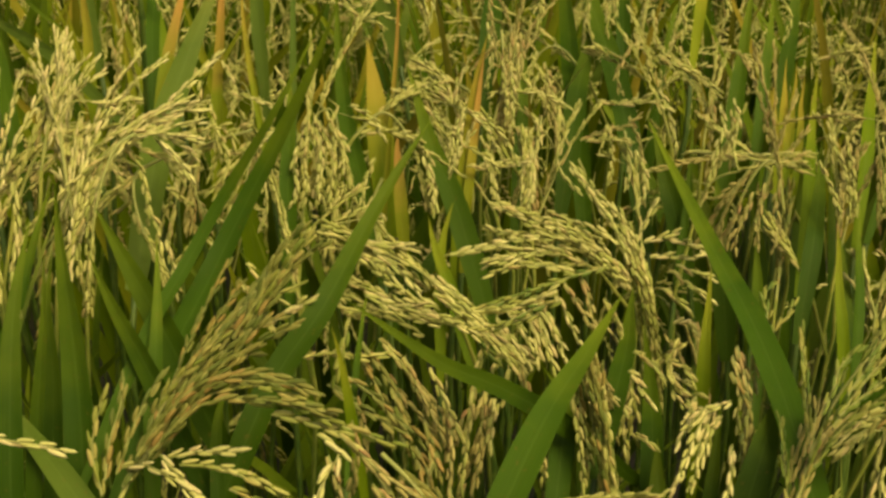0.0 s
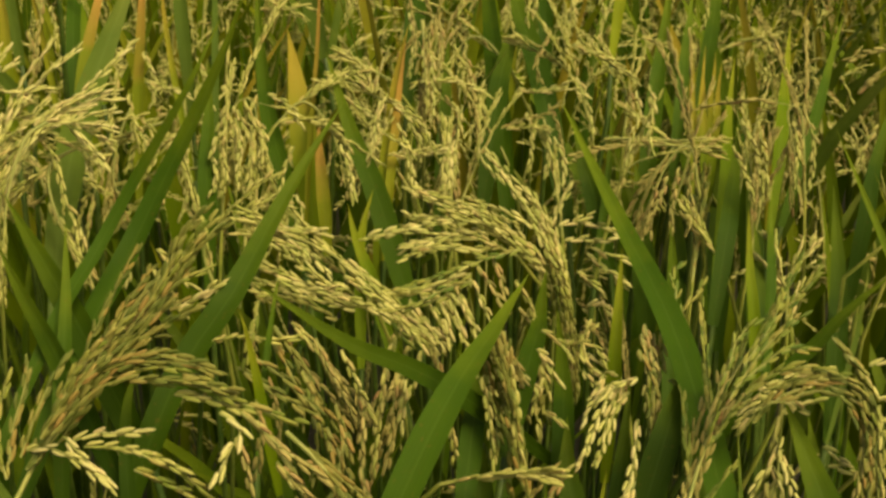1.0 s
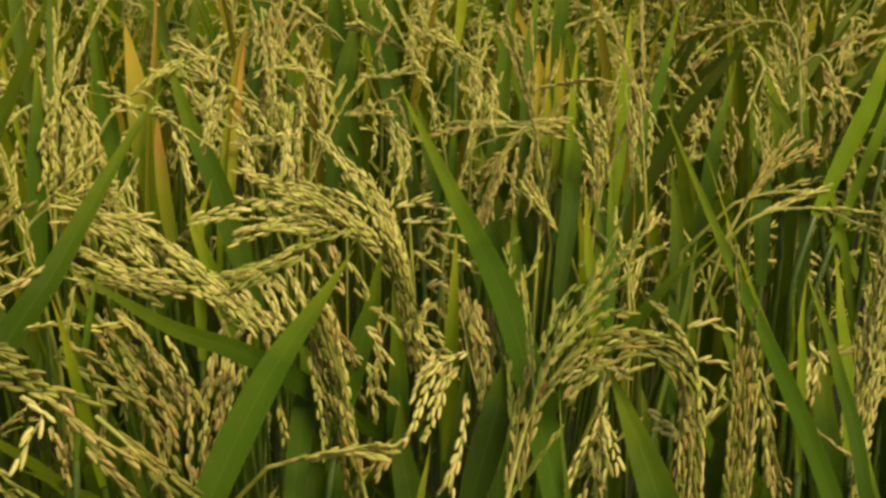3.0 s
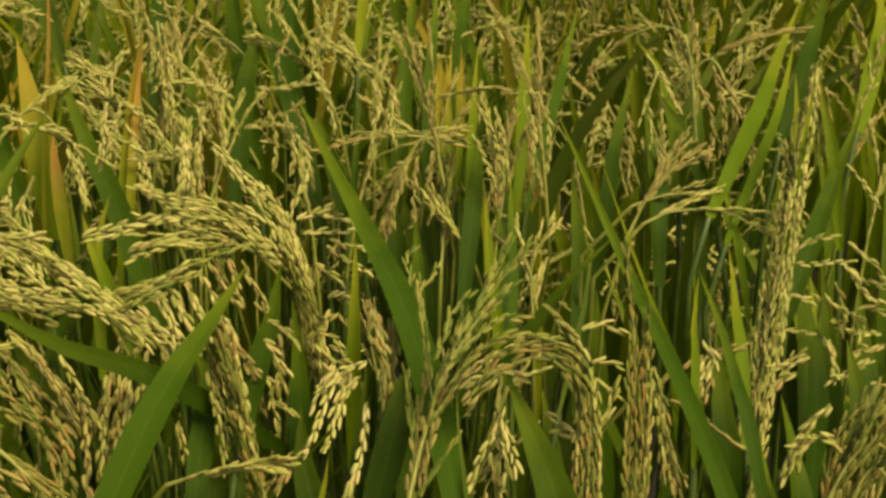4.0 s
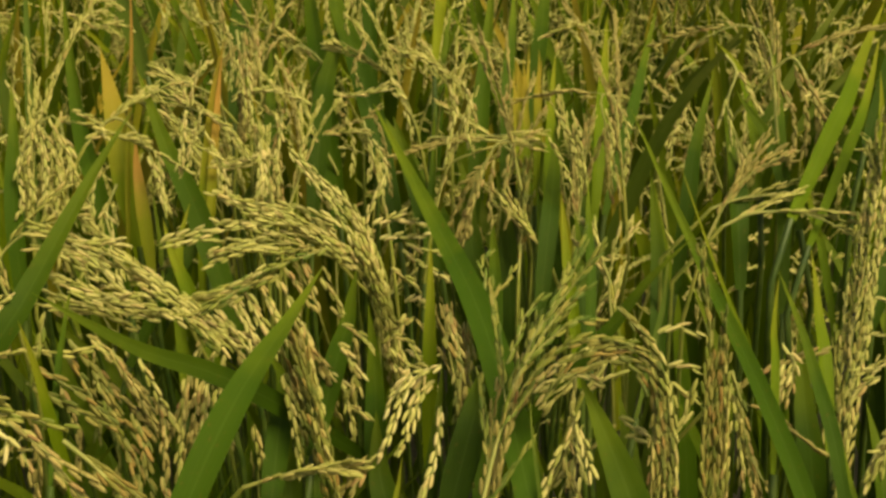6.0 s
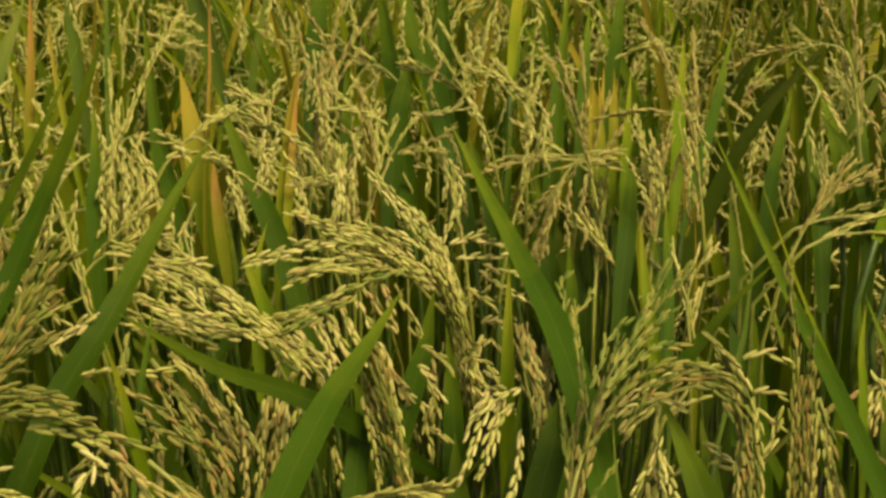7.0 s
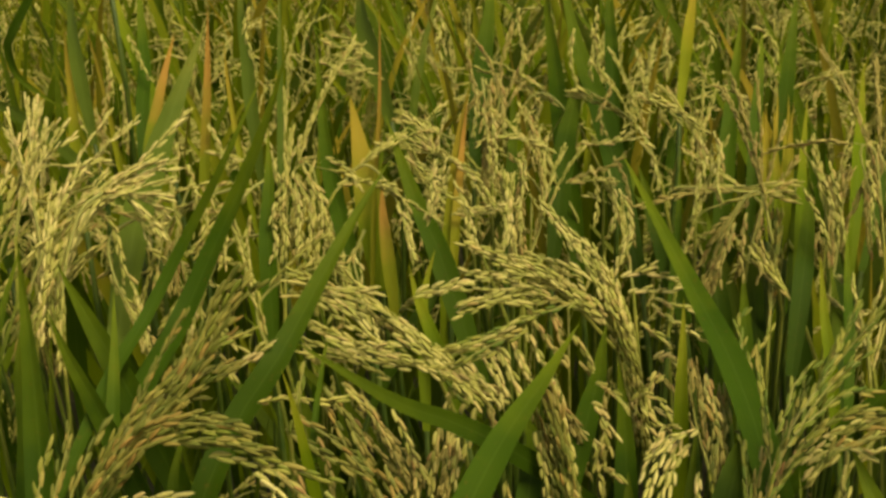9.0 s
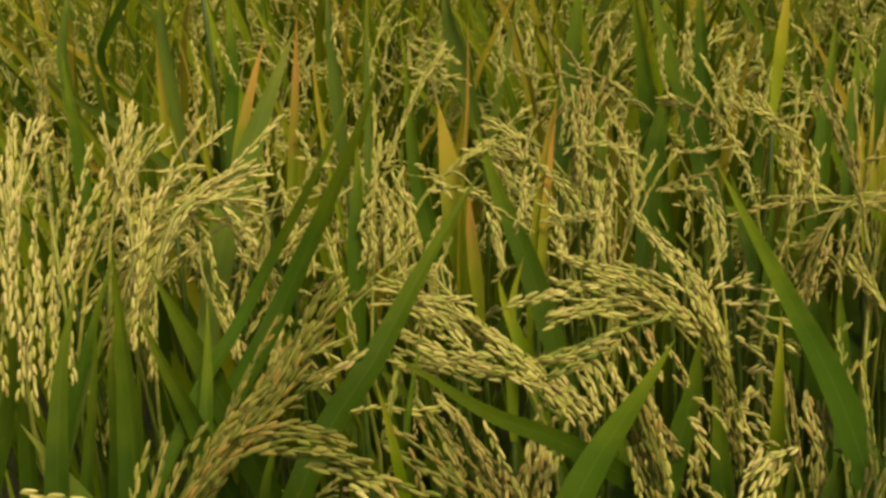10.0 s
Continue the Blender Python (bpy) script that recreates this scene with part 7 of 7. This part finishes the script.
grow_branch("pale", 0.0066, (0.117, 0.440, 0.977), (0.106, 0.430, 0.978), (0.099, 0.420, 0.974), (0.094, 0.410, 0.969), (0.089, 0.400, 0.964))
grow_branch("cream", 0.0066, (0.111, 0.440, 0.976), (0.103, 0.427, 0.966), (0.099, 0.413, 0.961), (0.094, 0.400, 0.962))
grow_branch("pale", 0.0066, (0.104, 0.430, 0.980), (0.097, 0.425, 0.974), (0.092, 0.420, 0.969))
grow_branch("cream", 0.0066, (0.114, 0.440, 0.970), (0.107, 0.430, 0.968), (0.103, 0.420, 0.963))
grow_branch("cream", 0.0066, (0.105, 0.450, 0.973), (0.101, 0.440, 0.972), (0.097, 0.430, 0.972))
grow_branch("pale", 0.0066, (0.091, 0.400, 0.968), (0.087, 0.400, 0.962), (0.082, 0.400, 0.957))
grow_branch("brown", 0.0066, (0.083, 0.400, 0.957), (0.079, 0.395, 0.955), (0.075, 0.390, 0.953))
grow_branch("pale", 0.0066, (0.114, 0.420, 0.969), (0.112, 0.410, 0.965), (0.109, 0.400, 0.959), (0.105, 0.390, 0.956), (0.100, 0.380, 0.952))
grow_branch("cream", 0.0066, (0.106, 0.380, 0.967), (0.103, 0.375, 0.963), (0.101, 0.370, 0.957))
grow_branch("brown", 0.0066, (0.125, 0.470, 0.986), (0.127, 0.457, 0.975), (0.127, 0.445, 0.963), (0.124, 0.432, 0.949), (0.125, 0.420, 0.932))
grow_branch("olive", 0.0066, (0.121, 0.460, 0.979), (0.126, 0.447, 0.970), (0.122, 0.433, 0.959), (0.121, 0.420, 0.946))
grow_branch("gold", 0.0066, (0.135, 0.480, 0.977), (0.135, 0.473, 0.966), (0.132, 0.467, 0.956), (0.134, 0.460, 0.948))
grow_branch("gold", 0.0066, (0.102, 0.500, 0.962), (0.108, 0.495, 0.962), (0.113, 0.490, 0.957))
grow_branch("gold", 0.0066, (0.101, 0.490, 0.961), (0.106, 0.480, 0.958), (0.113, 0.470, 0.962))
grow_branch("cream", 0.0066, (0.101, 0.480, 0.958), (0.105, 0.470, 0.957), (0.110, 0.460, 0.960))
grow_branch("gold", 0.0066, (0.115, 0.520, 0.961), (0.108, 0.520, 0.957), (0.102, 0.520, 0.950))
grow_branch("unripe", 0.0066, (0.141, 0.500, 0.971), (0.147, 0.507, 0.981), (0.146, 0.513, 0.987), (0.151, 0.520, 0.991))
grow_branch("green", 0.0066, (0.149, 0.500, 0.963), (0.151, 0.507, 0.975), (0.158, 0.513, 0.978), (0.162, 0.520, 0.982))
grow_branch("gold", 0.0066, (0.107, 0.550, 0.974), (0.114, 0.545, 0.970), (0.119, 0.540, 0.967))
grow_leaf("grey", 0.0022, (0.142, 0.360, 0.958), (0.141, 0.367, 0.976), (0.141, 0.373, 0.986), (0.142, 0.380, 0.994))
grow_leaf("grey", 0.0030, (0.218, 0.470, 0.970), (0.223, 0.480, 0.975), (0.228, 0.490, 0.993), (0.232, 0.500, 0.997))
grow_branch("pale", 0.0066, (-0.140, 0.330, 1.030), (-0.131, 0.330, 1.028), (-0.124, 0.330, 1.027), (-0.117, 0.330, 1.025))
grow_branch("olive", 0.0066, (0.087, 0.545, 0.995), (0.095, 0.546, 0.973), (0.101, 0.548, 0.948), (0.105, 0.549, 0.925), (0.108, 0.550, 0.901))
grow_branch("gold", 0.0066, (0.090, 0.545, 0.995), (0.097, 0.546, 0.973), (0.104, 0.548, 0.948), (0.107, 0.549, 0.925), (0.109, 0.550, 0.901))
grow_branch("gold", 0.0066, (0.092, 0.545, 0.995), (0.100, 0.546, 0.973), (0.106, 0.548, 0.948), (0.109, 0.549, 0.925), (0.111, 0.550, 0.901))
grow_branch("cream", 0.0064, (0.062, 0.560, 1.034), (0.071, 0.555, 1.021), (0.079, 0.550, 1.011), (0.088, 0.545, 0.995), (0.093, 0.540, 0.984))
grow_branch("gold", 0.0064, (0.026, 0.530, 1.027), (0.040, 0.534, 1.020), (0.054, 0.538, 1.014), (0.069, 0.541, 1.003), (0.083, 0.545, 0.988))
grow_branch("cream", 0.0064, (0.051, 0.530, 1.017), (0.063, 0.533, 1.007), (0.075, 0.537, 0.995), (0.088, 0.540, 0.980))
# golden husks down the right edge of the upright panicle paint its lit side
grow_branch("gold", 0.0066, (0.365, 0.555, 1.056), (0.356, 0.538, 1.029), (0.346, 0.522, 1.018), (0.337, 0.505, 0.992))
grow_branch("gold", 0.0066, (0.337, 0.505, 0.992), (0.326, 0.487, 0.971), (0.316, 0.468, 0.954), (0.303, 0.450, 0.938))
grow_branch("gold", 0.0066, (0.303, 0.450, 0.938), (0.297, 0.440, 0.921), (0.290, 0.430, 0.907), (0.284, 0.420, 0.891))
grow_leaf("lime", 0.0036, (0.351, 0.535, 1.013), (0.354, 0.540, 1.029), (0.358, 0.546, 1.045), (0.360, 0.550, 1.062))
grow_leaf("dark", 0.0100, (-0.171, 0.467, 0.931), (-0.172, 0.484, 0.963), (-0.176, 0.500, 0.989), (-0.176, 0.517, 1.009))
grow_leaf("green", 0.0085, (-0.190, 0.477, 0.976), (-0.185, 0.497, 0.999), (-0.181, 0.517, 1.020), (-0.178, 0.537, 1.037))
grow_leaf("dark", 0.0110, (-0.153, 0.370, 0.974), (-0.155, 0.390, 1.009), (-0.156, 0.410, 1.036), (-0.153, 0.430, 1.061))
grow_leaf("lime", 0.0078, (0.119, 0.500, 0.940), (0.121, 0.510, 0.960), (0.123, 0.520, 0.977), (0.125, 0.530, 0.995))
# brown and olive husks here also put the shade low down into colour
grow_branch("brown", 0.0066, (-0.025, 0.470, 0.975), (-0.017, 0.460, 0.967), (-0.007, 0.450, 0.961), (-0.002, 0.440, 0.955))
grow_branch("olive", 0.0066, (-0.034, 0.460, 0.986), (-0.027, 0.450, 0.978), (-0.022, 0.440, 0.970), (-0.021, 0.430, 0.963))
grow_branch("olive", 0.0066, (-0.007, 0.440, 0.964), (-0.003, 0.433, 0.957), (-0.005, 0.427, 0.951), (-0.001, 0.420, 0.941))
grow_branch("brown", 0.0066, (0.001, 0.450, 0.968), (0.004, 0.440, 0.960), (0.003, 0.430, 0.953))
grow_branch("brown", 0.0066, (0.021, 0.450, 0.972), (0.019, 0.443, 0.963), (0.016, 0.437, 0.954), (0.013, 0.430, 0.942))
grow_branch("olive", 0.0066, (-0.011, 0.430, 0.962), (-0.006, 0.423, 0.955), (-0.006, 0.417, 0.947), (-0.009, 0.410, 0.941))
grow_branch("brown", 0.0066, (0.003, 0.420, 0.949), (0.005, 0.415, 0.942), (0.009, 0.410, 0.934))
grow_branch("brown", 0.0066, (-0.043, 0.400, 0.977), (-0.040, 0.395, 0.971), (-0.038, 0.390, 0.961))
grow_branch("gold", 0.0066, (-0.021, 0.370, 0.979), (-0.016, 0.365, 0.975), (-0.011, 0.360, 0.971))
grow_branch("pale", 0.0066, (-0.066, 0.460, 1.005), (-0.059, 0.460, 1.010), (-0.053, 0.460, 1.014))
grow_branch("unripe", 0.0066, (-0.002, 0.490, 1.003), (0.006, 0.487, 0.995), (0.017, 0.483, 0.980), (0.024, 0.480, 0.973))
grow_branch("gold", 0.0066, (0.029, 0.470, 0.975), (0.027, 0.465, 0.967), (0.023, 0.460, 0.959))
grow_branch("brown", 0.0066, (0.035, 0.470, 0.975), (0.036, 0.465, 0.966), (0.038, 0.460, 0.958))
grow_branch("olive", 0.0066, (-0.016, 0.470, 0.977), (-0.011, 0.463, 0.967), (-0.007, 0.457, 0.960), (-0.003, 0.450, 0.954))
grow_branch("brown", 0.0066, (-0.039, 0.460, 0.973), (-0.034, 0.453, 0.963), (-0.032, 0.447, 0.953), (-0.033, 0.440, 0.944))
grow_branch("olive", 0.0066, (-0.020, 0.450, 0.964), (-0.016, 0.443, 0.955), (-0.016, 0.437, 0.945), (-0.018, 0.430, 0.936))
grow_branch("gold", 0.0066, (0.048, 0.640, 1.016), (0.047, 0.633, 1.008), (0.046, 0.627, 0.997), (0.042, 0.620, 0.987))
grow_branch("gold", 0.0066, (0.085, 0.480, 0.955), (0.079, 0.473, 0.945), (0.081, 0.467, 0.935), (0.078, 0.460, 0.924))
grow_branch("brown", 0.0066, (0.076, 0.520, 0.970), (0.084, 0.513, 0.961), (0.086, 0.507, 0.950), (0.084, 0.500, 0.939))
grow_branch("gold", 0.0066, (0.111, 0.520, 0.963), (0.106, 0.515, 0.953), (0.108, 0.510, 0.944))
grow_branch("gold", 0.0066, (0.126, 0.480, 0.976), (0.128, 0.470, 0.967), (0.126, 0.460, 0.956), (0.127, 0.450, 0.945), (0.124, 0.440, 0.934))
grow_branch("brown", 0.0066, (0.134, 0.490, 0.971), (0.134, 0.477, 0.958), (0.130, 0.463, 0.945), (0.130, 0.450, 0.930))
grow_branch("unripe", 0.0066, (0.147, 0.460, 0.974), (0.141, 0.453, 0.967), (0.143, 0.447, 0.957), (0.138, 0.440, 0.947))
grow_branch("unripe", 0.0066, (0.135, 0.460, 0.964), (0.141, 0.455, 0.961), (0.144, 0.450, 0.952))
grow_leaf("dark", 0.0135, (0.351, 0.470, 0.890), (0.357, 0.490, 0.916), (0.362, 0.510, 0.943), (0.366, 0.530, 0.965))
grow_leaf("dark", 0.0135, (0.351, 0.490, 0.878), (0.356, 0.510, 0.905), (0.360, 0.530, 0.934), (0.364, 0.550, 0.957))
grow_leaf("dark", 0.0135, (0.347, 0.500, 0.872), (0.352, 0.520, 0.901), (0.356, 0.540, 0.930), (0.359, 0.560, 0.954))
grow_leaf("dark", 0.0128, (-0.077, 0.425, 0.970), (-0.065, 0.445, 0.990), (-0.049, 0.460, 1.009), (-0.033, 0.495, 1.030), (-0.019, 0.515, 1.049), (-0.004, 0.535, 1.067))
grow_leaf("dark", 0.0142, (-0.140, 0.410, 0.949), (-0.144, 0.430, 0.980), (-0.153, 0.460, 1.003), (-0.163, 0.490, 1.025), (-0.165, 0.500, 1.051))
grow_leaf("green", 0.0124, (-0.113, 0.455, 0.987), (-0.103, 0.505, 1.002), (-0.087, 0.525, 1.032), (-0.071, 0.530, 1.061), (-0.055, 0.530, 1.093), (-0.043, 0.530, 1.123))
grow_leaf("green", 0.0070, (-0.118, 0.445, 1.005), (-0.107, 0.475, 1.021), (-0.092, 0.490, 1.046), (-0.076, 0.490, 1.071), (-0.064, 0.490, 1.091), (-0.050, 0.500, 1.117))
grow_leaf("grey", 0.0105, (-0.126, 0.365, 0.980), (-0.140, 0.380, 0.987), (-0.155, 0.395, 0.994), (-0.177, 0.410, 1.012))
# ---- the plants behind and between ----


def wild_plant(seed, tall, leaves, heads, colours, reach):
    """A whole plant: arching and upright leaves, and panicles that hang over."""
    r = random.Random(seed)
    plant = tagged(new("rice_plant"), "clump of ripening rice with green leaves and golden panicles", "rice plant", "rice plants in the paddy")
    for k in range(leaves):
        w = r.uniform(0, math.tau)
        out = Vector((math.cos(w), math.sin(w), 0))
        start = foot_of(r) + Vector((0, 0, tall * r.uniform(0.55, 0.74))) + out * r.uniform(0.0, 0.08)
        long, lean = tall * reach * r.uniform(0.85, 1.1) - start.z, r.uniform(0.08, 0.45)
        pts = [start, start + out * long * 0.25 * lean + Vector((0, 0, long * 0.36)),
               start + out * long * 0.65 * lean + Vector((0, 0, long * (0.72 - 0.1 * lean))),
               start + out * long * 1.2 * lean + Vector((0, 0, long * (1.0 - 0.25 * lean)))]
        colour = r.choice(colours)
        part("leaf", blade(pts, r.uniform(0.011, 0.018), r, 11, cut=(-1.0, 0.0, 1.0), facing=Vector((-math.sin(w) * 0.3, -0.8, 0.5))), leaf_mats[colour], plant, LEAF_LABEL[colour])
    for k in range(heads):
        w = r.uniform(0, math.tau)
        out = Vector((math.cos(w), math.sin(w), 0))
        start = foot_of(r) + Vector((0, 0, tall * r.uniform(0.80, 0.95))) + out * r.uniform(0.01, 0.07)
        long, bow = r.uniform(0.12, 0.19), r.uniform(0.35, 1.1)
        pts = [start, start + out * long * 0.16 + Vector((0, 0, long * 0.36)),
               start + out * long * (0.30 + 0.2 * bow) + Vector((0, 0, long * (0.62 - 0.28 * bow))),
               start + out * long * (0.42 + 0.2 * bow) + Vector((0, 0, long * (0.88 - 1.2 * bow)))]
        put_stalk(plant, foot_of(r), pts[0], pts[1] - pts[0], r)
        put_panicle(plant, pts, r.choice(["drape", "drape", "fresh", "dry", "thin"]), r, False, False)
    return plant


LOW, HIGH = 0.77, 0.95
# low plants lean on the dark blade: canopy shade put into leaf colour
SHADED_MIX = ["green", "green", "dark", "dark", "dark"]
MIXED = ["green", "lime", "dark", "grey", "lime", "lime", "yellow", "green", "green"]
low_kinds = [wild_plant(40 + s, LOW, 26, 3, SHADED_MIX, 1.12) for s in range(3)]
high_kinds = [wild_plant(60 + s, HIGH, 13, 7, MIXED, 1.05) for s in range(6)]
used = {"low": 0, "high": 0}
for i, (x, y) in enumerate(HILLS):
    if abs(x - 0.07) > 0.20 + 0.41 * y:
        continue
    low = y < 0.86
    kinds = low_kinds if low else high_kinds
    n = used["low" if low else "high"]
    used["low" if low else "high"] += 1
    at = pose(x + rng.uniform(-0.02, 0.02), y + rng.uniform(-0.02, 0.02), 0, rng.uniform(-2, 2), rng.uniform(-2, 2), rng.uniform(0, 360))
    if n < len(kinds):
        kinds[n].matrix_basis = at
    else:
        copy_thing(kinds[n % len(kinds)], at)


def far_field():
    """The paddy round about: blades and hanging panicles joined."""
    r = random.Random(5)
    verts, faces, uvs, poses = [], [], [], []
    for gx in range(-24, 25):
        for gy in range(-10, 40):
            x, y = gx * 0.19 + r.uniform(-0.05, 0.05), gy * 0.19 + r.uniform(-0.05, 0.05)
            # narrow clearing: unseen rice behind the camera is added to shade the near plants
            if -0.16 < y < 2.3 and abs(x - 0.07) < 0.28 + 0.43 * y:
                continue
            if y < 0 and math.hypot(x, y) < 0.10:
                continue
            for k in range(6):
                w = r.uniform(0, math.tau)
                out = Vector((math.cos(w), math.sin(w), 0))
                base = Vector((x, y, 0.0)) + out * r.uniform(0.0, 0.05)
                tall, lean = r.uniform(0.78, 0.98), r.uniform(0.03, 0.22)
                pts = [base, base + out * lean * 0.2 + Vector((0, 0, tall * 0.55)), base + out * lean + Vector((0, 0, tall * 0.86)), base + out * lean * 1.8 + Vector((0, 0, tall))]
                blade(pts, r.uniform(0.013, 0.021), r, 5, verts, faces, uvs, (-1.0, 0.0, 1.0))
            for k in range(6):
                base = Vector((x + r.uniform(-0.09, 0.09), y + r.uniform(-0.09, 0.09), r.uniform(0.82, 0.96)))
                way = Vector((r.uniform(-0.6, 0.6), r.uniform(-0.6, 0.6), -0.6)).normalized()
                if y > 1.2 and abs(x) < 0.5 + 0.6 * y and y < 5:
                    for q in range(7):
                        off = Vector((r.uniform(-1, 1), r.uniform(-1, 1), r.uniform(-0.5, 0.5))) * 0.012
                        size = r.uniform(0.018, 0.026)
                        poses.append(Matrix.LocRotScale(base + way * (0.011 * q) + off, (way + off * 14).to_track_quat("X", "Z"), (size, size * 0.8, size * 0.8)))
                else:
                    poses.append(Matrix.LocRotScale(base, way.to_track_quat("X", "Z"), (0.09, 0.06, 0.06)))
    mesh = mesh_of("rice_field", verts, faces)
    lay_uv(mesh, uvs)
    mesh.materials.append(field_leaf)
    field = tagged(new("rice_field", mesh), "dense ripening rice plants of the surrounding paddy", "rice field", kind="stuff")
    tagged(part("panicle_cover", joined_grains("panicle_cover", poses, small_v, small_f), joined_mats["gold"], field), kind="stuff")


def distance():
    """The canopy of the paddy far away, as one uneven sheet round the near field."""
    verts, faces = [], []
    rings, sides = [4.2, 4.5, 6, 8, 10, 14, 20, 32, 60, 140, 400, 1500], 96
    for i, rad in enumerate(rings):
        for k in range(sides):
            w = math.tau * k / sides
            verts.append(Vector((rad * math.cos(w), rad * math.sin(w) + 2.5, (0.84 + 0.08 * noise.noise(Vector((k * 1.3, i * 2.7, 0)))) if i else 0.02)))
    for i in range(len(rings) - 1):
        for k in range(sides):
            m = (k + 1) % sides
            faces.append((i * sides + k, i * sides + m, (i + 1) * sides + m, (i + 1) * sides + k))
    mesh = mesh_of("distant_paddy", verts, faces)
    mesh.materials.append(far_mat)
    tagged(new("distant_paddy", mesh), "distant paddy of ripening rice reaching the horizon", "rice field", kind="stuff")


far_field()
distance()
